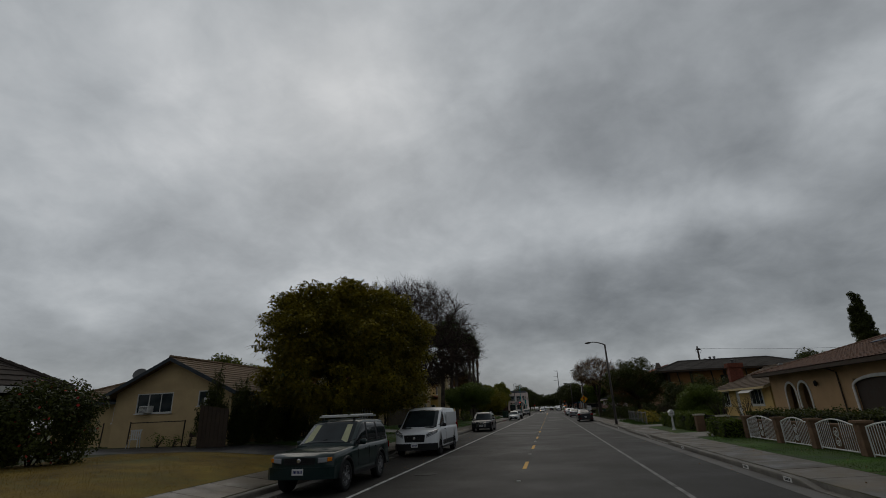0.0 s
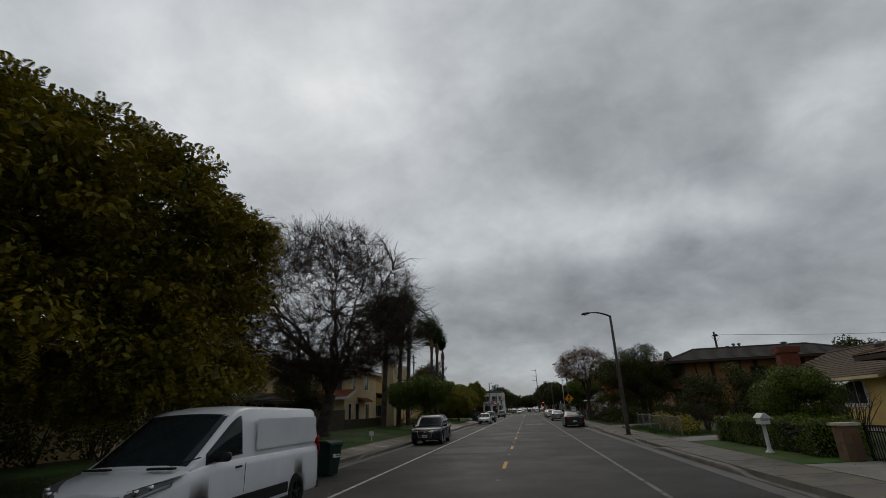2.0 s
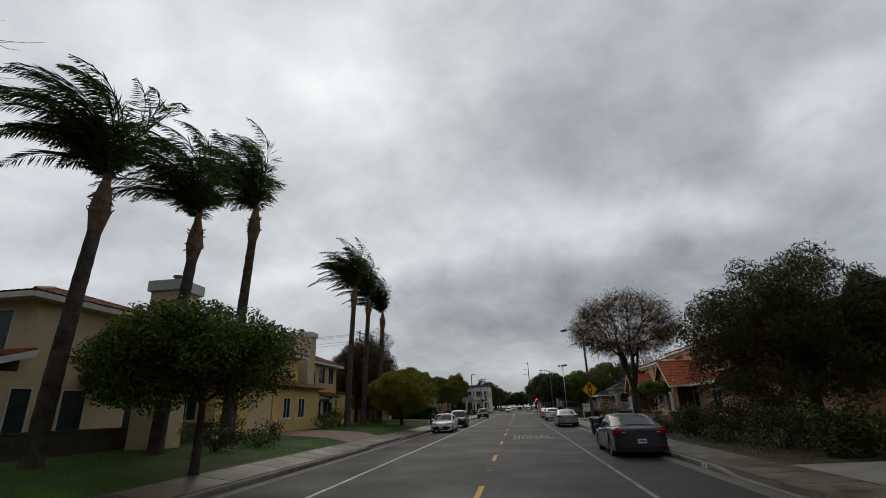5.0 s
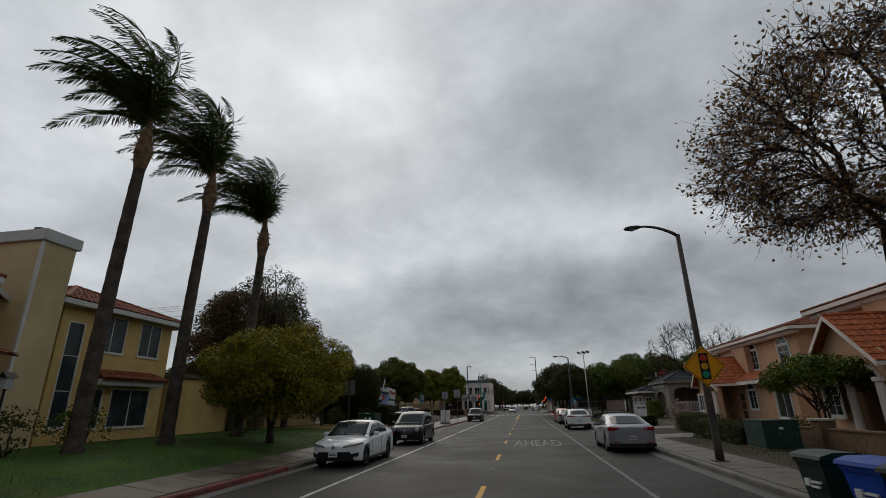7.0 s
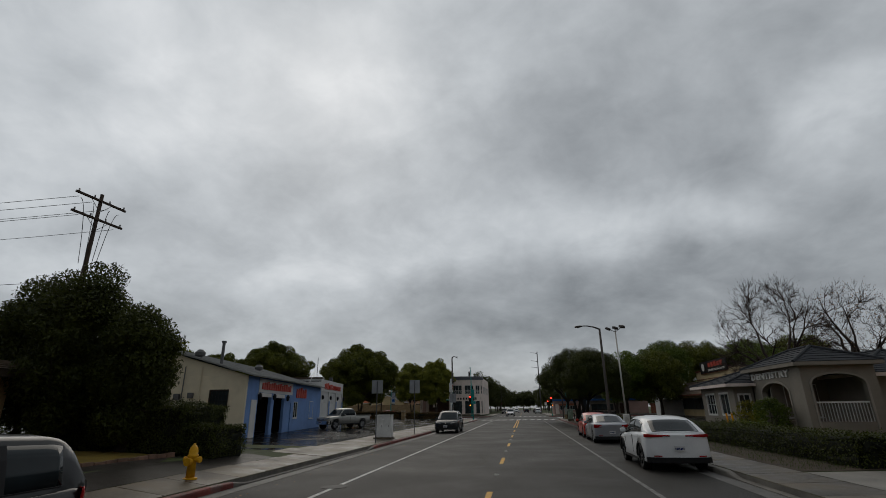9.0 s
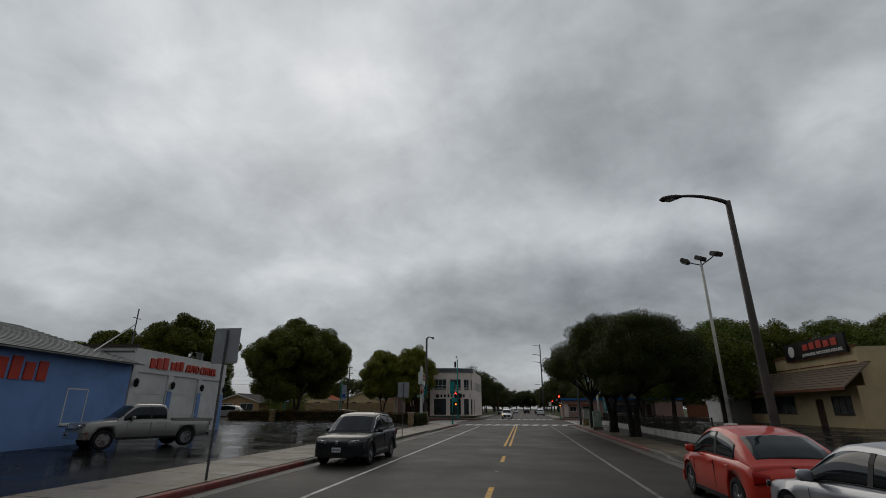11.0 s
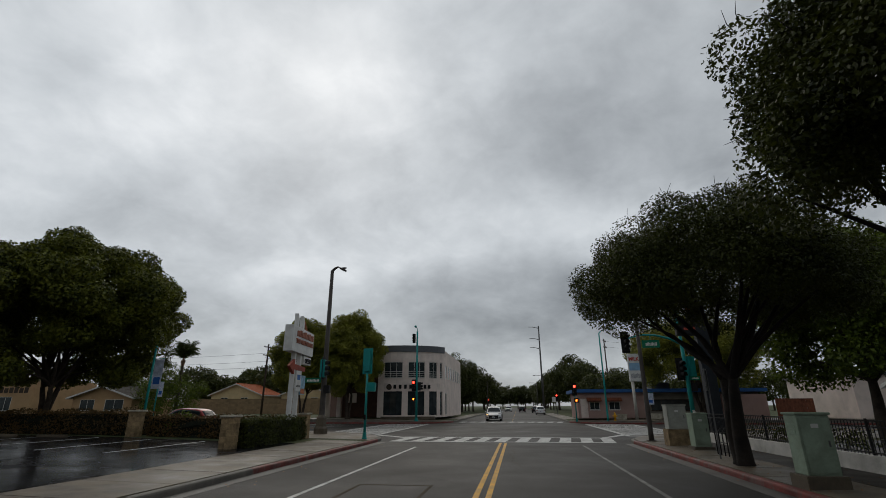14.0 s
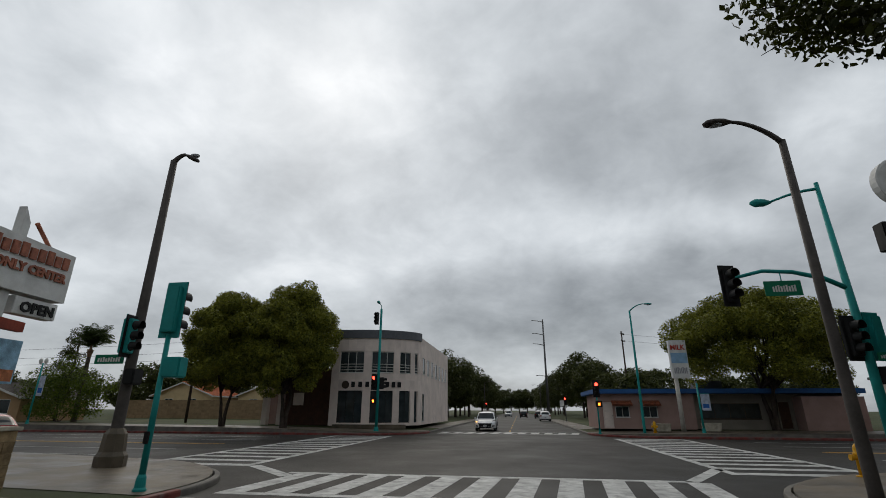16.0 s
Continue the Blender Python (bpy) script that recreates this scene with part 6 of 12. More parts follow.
def build_trees():
    for x, y, h, s in ((-15.0, 19.1, 3.75, 0.8), (-14.2, 20.0, 3.5, 0.9), (-13.5, 21.2, 3.1, 1.0), (-13.2, 22.8, 2.8, 1.0)):
        juniper("dark pointed juniper with twisting boughs by the house", g3(x, y), h, int(-x * 10), s, "dark junipers by the first house")
    # left of the road, from the start
    tree("broad jacaranda with yellowing feathery leaves on lawn", g3(-10.6, 22.6), 2.3, 0.26, (0.5, 0.45, 4.6, 4.2, 5.0, 3.3), JAC, 3, per=600, length=0.19, wide=0.05, clumps=420, cr=(0.5, 0.95), low=-0.98, limb_n=26, forks=3, sq=0.55, boxy=0.8, sprays=42)
    bare_tree("large leafless tree with dense fine twigs on lawn", g3(-12.45, 43.7), 13.8, 7.5, 2.4, 0.38, 8, lean=(-0.9, 0.5), twigs=(230, 1600, 10500, 44000), limb_n=12, slim=0.52, low=0.36, under=0.72, fork=(0.25, 0.45))
    tree("round clipped dark green street tree on lawn", g3(-8.9, 58.0), 1.9, 0.12, (-0.45, 0, 3.25, 3.15, 3.0, 1.6), CITRUS, 12, per=900, length=0.12, wide=0.06, clumps=120, cr=(0.5, 0.85), low=-0.9, limb_n=14)
    for i, (x, y, h) in enumerate(((-12.3, 56.3, 6.9), (-12.0, 60.3, 7.2), (-12.1, 64.4, 9.4))):
        palm("tall slim palm with wind-blown fronds beside the house", g3(x, y), h, 20 + i, group="palms before the yellow houses", lean=(0.25, 0.1))
    for i, (x, y, h) in enumerate(((-13.0, 81.9, 9.7), (-12.9, 85.6, 9.6), (-12.8, 90.0, 9.0))):
        palm("tall slim palm with wind-blown fronds on the lawn", g3(x, y), h, 30 + i, group="palms before the yellow houses", lean=(0.25, 0.0))
    tree("low broad tree with yellow-green leaves on lawn", g3(-10.2, 88.2), 1.3, 0.13, (0, 0, 2.85, 3.1, 3.0, 2.0), YELLOW_G, 41, per=900, length=0.14, wide=0.06, clumps=130, cr=(0.5, 0.85), low=-0.9, limb_n=18, forks=2)
    tree("dense dark tree with olive leaves behind the lawn", g3(-15.3, 99.3), 2.0, 0.2, (-0.9, 0, 4.9, 2.8, 3.4, 4.3), leaf_mat("olive_bronze_leaves", (0.022, 0.022, 0.007), (0.085, 0.072, 0.022)), 42, per=620, length=0.15, wide=0.08, clumps=170, cr=(0.6, 1.0), low=-0.98)
    shrub("drooping bush with bronze green leaves beside the lawn", g3(-13.6, 101.4), 1.3, 1.3, 4.3, leaf_mat("olive_bronze_leaves", (0.022, 0.022, 0.007), (0.085, 0.072, 0.022)), 46, per=420, length=0.13, wide=0.06, n=40)
    shrub("small round dark shrub before the tan house", g3(-13.4, 103.6), 0.75, 0.75, 1.0, OLIVE_G, 47, per=900, length=0.07, wide=0.04, n=20)
    tree("rusty green tree behind the lawn", g3(-17.0, 96.0), 2.2, 0.2, (0, 0, 4.8, 3.4, 3.4, 3.8), RUSTY, 43, per=560, length=0.15, wide=0.08, clumps=120, cr=(0.6, 1.0), low=-0.98)
    tree("thin wispy tree with small pale leaves", g3(-15.0, 95.5), 4.5, 0.14, (0.1, 0, 7.7, 2.0, 1.9, 2.3), leaf_mat("grey_green_leaves", (0.03, 0.04, 0.02), (0.09, 0.10, 0.05)), 44, per=160, length=0.16, wide=0.06, clumps=70, cr=(0.4, 0.7), low=-0.9, limb_n=40)
    for i, (x, y, r, h) in enumerate(((-14.9, 107.4, 1.75, 6.0), (-12.6, 107.5, 1.15, 4.7), (-17.2, 108.0, 1.7, 6.1))):
        tree("dense dark conifer-like tree beside the hedge", g3(x, y), 0.8, 0.16, (0, 0, h * 0.52, r, r, h * 0.49), OLIVE_G, 50 + i, per=900, length=0.14, wide=0.05, clumps=120, cr=(0.45, 0.8), low=-0.98, flat_k=-0.2, group="dark conifers")
    tree("wide shade tree with dark round crown by the car park", g3(-26.5, 171.5), 2.4, 0.24, (-0.5, 0.5, 6.6, 6.6, 6.2, 5.0), FICUS, 60, per=880, length=0.19, wide=0.11, clumps=190, cr=(0.8, 1.3), low=-0.85, forks=3, limb_n=24)
    tree("wide shade tree with dark round crown by the beige shop", g3(-42.6, 171.6), 2.6, 0.24, (0, 0, 7.3, 6.6, 6.2, 5.3), FICUS, 61, per=880, length=0.21, wide=0.12, clumps=170, cr=(0.8, 1.3), low=-0.85, forks=3, limb_n=20)
    tree("wide shade tree with dark round crown beside the shops", g3(-53, 172.0), 2.4, 0.24, (0, 0, 6.4, 6.4, 6.0, 4.8), FICUS, 62, per=880, length=0.24, wide=0.14, clumps=140, cr=(0.8, 1.3), low=-0.85, forks=2, limb_n=16)
    tree("clipped round street tree before the curved building", g3(-24.4, 200.4), 2.6, 0.2, (0, 0, 6.9, 4.1, 3.8, 4.6), LIGHT_FICUS, 63, per=800, length=0.18, wide=0.10, clumps=150, cr=(0.7, 1.1), low=-0.85, forks=2)
    tree("clipped round street tree beside the curved building", g3(-18.9, 200.3), 2.6, 0.24, (0, 0, 7.0, 4.0, 3.8, 5.0), LIGHT_FICUS, 64, per=800, length=0.18, wide=0.10, clumps=190, cr=(0.7, 1.1), low=-0.85, forks=2)
    # right of the road
    shrub("large rounded green bush behind the hedge", g3(10.2, 35.3), 1.5, 1.6, 2.7, CITRUS, 70, per=2600, length=0.085, wide=0.045, n=60)
    tree("tall slender dark cypress", g3(33.4, 56.8), 1.0, 0.2, (0, 0, 6.0, 1.1, 1.1, 5.6), OLIVE_G, 71, per=1500, length=0.15, wide=0.06, clumps=300, cr=(0.3, 0.5), low=-0.98)
    tree("spreading pepper tree with dark and rusty leaves", g3(11.2, 65.3), 2.0, 0.22, (0, 0, 4.1, 4.5, 3.8, 3.2), OLIVE_G, 72, per=520, length=0.18, wide=0.04, clumps=150, cr=(0.4, 0.9), low=-0.9, flat_k=-0.3, limb_n=24)
    tree("rusty brown leaves among the pepper tree", g3(12.4, 67.5), 2.0, 0.18, (-1.6, -1.0, 3.7, 3.6, 3.2, 2.8), RUSTY, 73, per=480, length=0.18, wide=0.04, clumps=110, cr=(0.4, 0.9), low=-0.9, flat_k=-0.3)
    for i, (x, y, r, h) in enumerate(((9.0, 60.8, 1.3, 1.5), (11.5, 58.5, 1.4, 1.6), (14.0, 58.2, 1.8, 3.2), (15.8, 55.9, 2.1, 4.2), (13.4, 55.6, 1.8, 3.7), (18.2, 57.0, 2.1, 4.3), (8.4, 70.5, 1.0, 1.4), (12.6, 72.0, 1.6, 2.0))):
        shrub("dense dark green garden shrub", g3(x, y), r, r, h, OLIVE_G, 80 + i, per=520, length=0.14, wide=0.07, group="dark shrubs by the brown house")
    bare_tree("spreading tree with last dry brown leaves", g3(7.6, 77.8), 8.5, 3.4, 2.2, 0.24, 9, twigs=(90, 460, 3000, 9000), leaves=DRY_LEAF, leaf_n=13000, lean=(-0.1, -0.2), up=0.12, low=0.62, under=0.35)
    tree("small glossy green tree in front of the pink house", g3(12.2, 91.3), 1.1, 0.09, (0, 0, 2.5, 2.0, 2.2, 0.9), CITRUS, 91, per=420, length=0.20, wide=0.08, clumps=46, cr=(0.4, 0.65), low=-0.6, limb_n=16, forks=3)
    bare_tree("leafless upright tree behind the dentist", g3(22.0, 138.6), 12.6, 4.7, 2.2, 0.42, 10, twigs=(110, 520, 2800, 7000), up=0.8, slim=0.6)
    bare_tree("leafless tree with few dry leaves behind the dentist", g3(27.4, 137.0), 11.2, 3.7, 2.2, 0.36, 11, twigs=(90, 400, 2000, 5000), leaves=DRY_LEAF, leaf_n=2600, up=0.7, slim=0.6)
    for i, (x, y, h, r, ox, low, oy, ry, per, n) in enumerate(((6.6, 148.6, 4.15, 3.7, 1.0, -0.40, 0.0, 3.7, 1800, 190), (6.4, 154.6, 5.5, 4.05, 0.7, -0.40, -1.3, 2.9, 1800, 170), (6.0, 162.6, 5.05, 4.15, 0.3, -0.24, 0.5, 4.0, 1650, 140))):
        tree("dense dark street tree with small leaves on pavement", g3(x, y), 2.3, 0.27, (ox, oy, h, r, ry, 3.0 if i == 2 else 3.2), OLIVE_G, 100 + i, per=per, length=0.08, wide=0.048, clumps=n, cr=(0.55, 0.95), low=low, boxy=0.45, group="dark street trees on the pavement", limb_n=16, forks=2, twigs=320, bark=BLACK_BARK)
    for i, (x, y, h, r) in enumerate(((15.5, 171.5, 5.6, 4.2), (20.5, 172, 5.8, 4.2), (38, 174, 5.6, 5.0), (46, 176, 5.0, 5.0), (23.5, 183.5 - 5.5, 8.0, 4.4), (31, 183, 8.4, 5.0), (38.5, 182, 8.4, 5.0), (46, 181, 8.8, 5.0))):
        tree("full green tree behind the noodle house", g3(x, y), 2.4, 0.24, (0, 0, h, r, r, 4.0), FICUS if i % 2 else CITRUS, 110 + i, per=330, length=0.20, wide=0.12, clumps=120, cr=(0.8, 1.2), low=-0.9, group="trees behind the noodle house")
    tree("wide clipped street tree across the wide street", g3(19.9, 205.0), 3.0, 0.26, (0, 0, 6.8, 7.4, 5.8, 4.4), LIGHT_FICUS, 120, per=460, length=0.19, wide=0.11, clumps=210, cr=(0.8, 1.2), low=-0.7, forks=3, limb_n=26)
    shrub("huge leafy bush across the wide street", g3(-45.5, 205.5), 5.2, 3.0, 6.4, CITRUS, 130, per=110, length=0.20, wide=0.11, n=90)
    palm("ragged palm behind the large bush", g3(-45.2, 207.0), 6.9, 131, boot=0.5, frond=2.3, wind=(0.0, 0.0))
    tree("slender dark conifer behind the large bush", g3(-48.5, 208.0), 2.0, 0.14, (0, 0, 5.4, 1.2, 1.2, 4.4), OLIVE_G, 132, per=420, length=0.18, wide=0.06, clumps=70, cr=(0.4, 0.6), low=-0.95)
    # beyond the crossing
    rng = random.Random(5)
    for i in range(17):
        for sx in (-1, 1):
            y = 236 + i * 12 + rng.uniform(-4, 4)
            x = (KL - 4.5 - rng.uniform(0, 4.0)) if sx < 0 else (KR + 6.5 + rng.uniform(0, 6))
            h = rng.uniform(9.5, 13.5) if i > 1 else 7.0
            tree("street tree along the road beyond the crossing", g3(x, y), h * 0.3, 0.22, (0, 0, h * 0.6, h * 0.46, h * 0.44, h * 0.42), FAR_LEAF, 200 + 2 * i + (sx > 0), per=90, length=0.36, wide=0.22, clumps=90, cr=(1.0, 1.6), low=-0.85, group="street trees beyond the crossing", limb_n=8)
    rng = random.Random(6)
    for i in range(64):
        a = i / 63
        x = -150 + 300 * a + rng.uniform(-4, 4)
        if -14 < x < 16:
            continue
        y = 262 + rng.uniform(-18, 40)
        h = rng.uniform(5.5, 10.5)
        tree("distant garden tree above the roofs", g3(x, y), h * 0.3, 0.2, (0, 0, h * 0.6, h * 0.58, h * 0.56, h * 0.42), FAR_LEAF, 300 + i, per=45, length=0.5, wide=0.34, clumps=60, cr=(1.0, 1.7), low=-0.9, group="distant garden trees", limb_n=5)
    for i in range(9):
        tree("distant tree closing the road", g3(-18 + 4.5 * i, 438 + 5 * (i % 3)), 3.5, 0.3, (0, 0, 7.5, 5.5, 5.0, 5.5), FAR_LEAF, 360 + i, per=40, length=0.6, wide=0.4, clumps=60, cr=(1.2, 2.0), low=-0.95, group="distant trees closing the road", limb_n=4)
    for i, (x, y, h) in enumerate(((-30, 128, 7.5), (-38, 124, 8.0), (-46, 130, 8.0), (-33, 100, 8.0), (-30, 74, 8.0), (-34, 60, 8.5), (-30, 40, 7.0), (26, 82, 5.5), (30, 100, 5.5), (30, 40, 6.5), (36, 74, 7.5))):
        tree("leafy back-garden tree behind the houses", g3(x, y), h * 0.3, 0.2, (0, 0, h * 0.62, h * 0.52, h * 0.5, h * 0.40), (FICUS, OLIVE_G, CITRUS)[i % 3], 380 + i, per=160, length=0.26, wide=0.16, clumps=80, cr=(0.8, 1.3), low=-0.9, group="back-garden trees", limb_n=8)


build_trees()

# ---- buildings ----
def stucco(name, c, **k):
    return mat("stucco_" + name, c, 0.9, vary=0.07, scale=0.7, fine=45, bump=0.25, stain=tuple(v * 0.62 for v in c), stain_amount=0.45, stain_scale=0.5, **k)


BEIGE = stucco("beige", (0.52, 0.385, 0.21))
YELLOW = stucco("yellow", (0.58, 0.40, 0.155))
CREAM = stucco("cream", (0.56, 0.44, 0.255))
PALE_CREAM = stucco("pale_cream", (0.64, 0.56, 0.41))
PINK = stucco("peach", (0.52, 0.31, 0.195))
GREY_TRIM = stucco("pale_greige", (0.30, 0.27, 0.23))
TAN = stucco("tan", (0.40, 0.26, 0.14))
OCHRE_W = stucco("ochre", (0.30, 0.155, 0.062))
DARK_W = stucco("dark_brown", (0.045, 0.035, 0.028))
BLUE_W = stucco("sky_blue", (0.16, 0.27, 0.52))
WHITE_W = stucco("white", (0.56, 0.56, 0.55))
GREY_W = stucco("greige", (0.235, 0.21, 0.175))
OFFWHITE = stucco("off_white", (0.72, 0.62, 0.56))
ROSE = stucco("dusty_rose", (0.36, 0.24, 0.21))
WHITE_TRIM = mat("white_trim_paint", (0.58, 0.57, 0.54), 0.6, vary=0.06, scale=2, fine=30, bump=0.05)
BROWN_TRIM = mat("dark_brown_trim", (0.05, 0.035, 0.025), 0.7, vary=0.15, scale=2, fine=30, bump=0.1)
RED_TILE = mat("red_clay_tile", (0.23, 0.072, 0.036), 0.75, vary=0.35, scale=5, fine=20, bump=0.2)
ORANGE_TILE = mat("orange_clay_tile", (0.40, 0.11, 0.042), 0.75, vary=0.3, scale=5, fine=20, bump=0.2)
BROWN_TILE = mat("brown_flat_tile", (0.15, 0.085, 0.058), 0.75, vary=0.3, scale=5, fine=20, bump=0.2)
TAN_SHINGLE = mat("tan_shingle", (0.17, 0.115, 0.07), 0.92, vary=0.2, scale=5, fine=30, bump=0.35)
SLATE_TRIM = mat("slate_grey_trim", (0.035, 0.042, 0.05), 0.6, vary=0.12, bump=0.05)
GREY_SHINGLE = mat("grey_shingle", (0.075, 0.066, 0.058), 0.9, vary=0.25, scale=6, fine=25, bump=0.4)
BROWN_SHINGLE = mat("brown_shingle", (0.13, 0.095, 0.068), 0.9, vary=0.25, scale=6, fine=25, bump=0.4)
DARK_SHINGLE = mat("dark_shingle", (0.05, 0.04, 0.034), 0.9, vary=0.25, scale=6, fine=25, bump=0.4)
SLATE = mat("blue_grey_shingle", (0.035, 0.038, 0.043), 0.85, vary=0.2, scale=6, fine=25, bump=0.3)
GARAGE_DOOR = mat("dark_brown_garage_door", (0.035, 0.024, 0.018), 0.6, vary=0.15, bump=0.1)
CURTAIN = mat("pale_curtain", (0.36, 0.36, 0.33), 0.9, vary=0.1, scale=8, bump=0.1)
WOOD_DOOR = mat("dark_wood_door", (0.07, 0.035, 0.02), 0.5, vary=0.2, scale=4, fine=40, bump=0.15)


def wall_bm(length, height, thick, holes):
    """A wall along +x from the origin, its outer face at y = 0 and its inner at y = thick, with real openings (x0, x1, z0, z1)."""
    us = sorted({0.0, length, *(h[0] for h in holes), *(h[1] for h in holes)})
    vs = sorted({0.0, height, *(h[2] for h in holes), *(h[3] for h in holes)})
    bm = bmesh.new()
    vert = {}

    def V(x, y, z):
        k = (round(x, 4), round(y, 4), round(z, 4))
        if k not in vert:
            vert[k] = bm.verts.new(k)
        return vert[k]

    def open_at(a, b):
        return any(h[0] - 1e-6 < a < h[1] + 1e-6 and h[2] - 1e-6 < b < h[3] + 1e-6 for h in holes)

    def face(*p):
        try:
            bm.faces.new([V(*q) for q in p])
        except ValueError:
            pass

    nu, nv = len(us) - 1, len(vs) - 1
    solid_c = [[not open_at((us[i] + us[i + 1]) / 2, (vs[j] + vs[j + 1]) / 2) for j in range(nv)] for i in range(nu)]
    for i in range(nu):
        for j in range(nv):
            if not solid_c[i][j]:
                continue
            a, b, c, d = us[i], us[i + 1], vs[j], vs[j + 1]
            face((a, 0, c), (b, 0, c), (b, 0, d), (a, 0, d))
            face((a, thick, d), (b, thick, d), (b, thick, c), (a, thick, c))
            if i == 0 or not solid_c[i - 1][j]:
                face((a, 0, c), (a, 0, d), (a, thick, d), (a, thick, c))
            if i == nu - 1 or not solid_c[i + 1][j]:
                face((b, 0, d), (b, 0, c), (b, thick, c), (b, thick, d))
            if j == 0 or not solid_c[i][j - 1]:
                face((a, 0, c), (a, thick, c), (b, thick, c), (b, 0, c))
            if j == nv - 1 or not solid_c[i][j + 1]:
                face((a, 0, d), (b, 0, d), (b, thick, d), (a, thick, d))
    return bm


def frame_at(p0, p1, z):
    """The pose of a wall: x from p0 to p1, y into the building (to the left of the way), z up."""
    return pose(p0[0], p0[1], z, 0, 0, math.degrees(math.atan2(p1[1] - p0[1], p1[0] - p0[0])))


def window(parent, m, x0, x1, z0, z1, trim=None, bars=1, cross=0, curtain=0.4, arch=False, surround=0.0, glass=None):
    trim = trim or WHITE_TRIM
    w, h = x1 - x0, z1 - z0
    f = 0.05
    bm = bmesh.new()
    for a, b, c, d in ((x0, x1, z0, z0 + f), (x0, x1, z1 - f, z1), (x0, x0 + f, z0 + f, z1 - f), (x1 - f, x1, z0 + f, z1 - f)):
        add_box(bm, a, -0.012, c, b, 0.06, d)
    bmesh.ops.remove_doubles(bm, verts=bm.verts[:], dist=0.001)
    win = part("window", moved(bm, m), trim, parent, "framed window")
    for k in range(bars):
        x = x0 + w * (k + 1) / (bars + 1)
        part("mullion", moved(box(x - 0.022, 0.004, z0 + f, x + 0.022, 0.05, z1 - f), m), trim, win)
    for k in range(cross):
        z = z0 + h * (k + 1) / (cross + 1)
        part("muntin", moved(box(x0 + f, 0.008, z - 0.012, x1 - f, 0.046, z + 0.012), m), trim, win)
    if surround:
        s = surround
        for a, b, c, d in ((x0 - s, x1 + s, z0 - s, z0), (x0 - s, x1 + s, z1, z1 + s), (x0 - s, x0, z0, z1), (x1, x1 + s, z0, z1)):
            part("surround", moved(box(a, -0.05, c, b, -0.002, d), m), trim, win)
    part("pane", moved(box(x0 + f * 0.8, 0.028, z0 + f * 0.8, x1 - f * 0.8, 0.036, z1 - f * 0.8), m), glass or HOUSE_GLASS, win, "dark window glass")
    if not surround:
        part("sill", moved(box(x0 - 0.05, -0.06, z0 - 0.05, x1 + 0.05, -0.001, z0 - 0.002), m), trim, win)
    if curtain:
        bm = bmesh.new()
        n = 14
        cw = w * curtain
        vs = [[bm.verts.new((x0 + f + cw * i / n, 0.10 + 0.02 * (i % 2), z)) for z in (z0, z1)] for i in range(n + 1)]
        for a, b in zip(vs, vs[1:]):
            bm.faces.new((a[0], b[0], b[1], a[1]))
        part("curtain", moved(bm, m), CURTAIN, win, "pale folded curtain")
    return win


def arch_top(parent, m, x0, x1, z1, rise, material, glass=HOUSE_GLASS, surround=0.12):
    """A half-round light over a window, with a moulded surround."""
    n = 12
    cx, r = (x0 + x1) / 2, (x1 - x0) / 2
    pts = [(cx + r * math.cos(math.pi * k / n), z1 + rise * math.sin(math.pi * k / n)) for k in range(n + 1)]
    part("arched_pane", moved(slab(pts, -0.012, 0.02), m), glass, parent, "arched window light")
    bm = bmesh.new()
    out = [(cx + (r + surround) * math.cos(math.pi * k / n), z1 + (rise + surround) * math.sin(math.pi * k / n)) for k in range(n + 1)]
    for k in range(n):
        q = [pts[k], out[k], out[k + 1], pts[k + 1]]
        add_slab(bm, q, -0.06, 0.0)
    bmesh.ops.recalc_face_normals(bm, faces=bm.faces[:])
    part("arched_moulding", moved(bm, m), material, parent, "pale arched moulding")


def door(parent, m, x0, x1, z0, z1, material, label="panelled door"):
    d = part("door", moved(box(x0, 0.06, z0, x1, 0.11, z1, 0.004), m), material, parent, label)
    bm = bmesh.new()
    w, h = x1 - x0, z1 - z0
    for k in range(3):
        add_box(bm, x0 + w * 0.14, 0.045, z0 + h * (0.06 + 0.31 * k), x1 - w * 0.14, 0.06, z0 + h * (0.31 + 0.31 * k))
    part("door_panel", moved(bm, m), material, d)
    part("door_knob", moved(lathe([(0.0, -0.03), (0.03, -0.02), (0.03, 0.0), (0.012, 0.02)], 10, (x1 - 0.09, 0.03, z0 + h * 0.47), "y"), m), CHROME, d)
    return d


def rolling_door(parent, m, x0, x1, z0, z1, material, rows=5, label="sectional garage door"):
    d = part("garage_door", moved(box(x0, 0.10, z0, x1, 0.14, z1), m), material, parent, label)
    h = (z1 - z0) / rows
    for k in range(rows):
        part("door_section", moved(box(x0 + 0.02, 0.075, z0 + k * h + 0.012, x1 - 0.02, 0.10, z0 + (k + 1) * h - 0.012, 0.008), m), material, d)
    return d


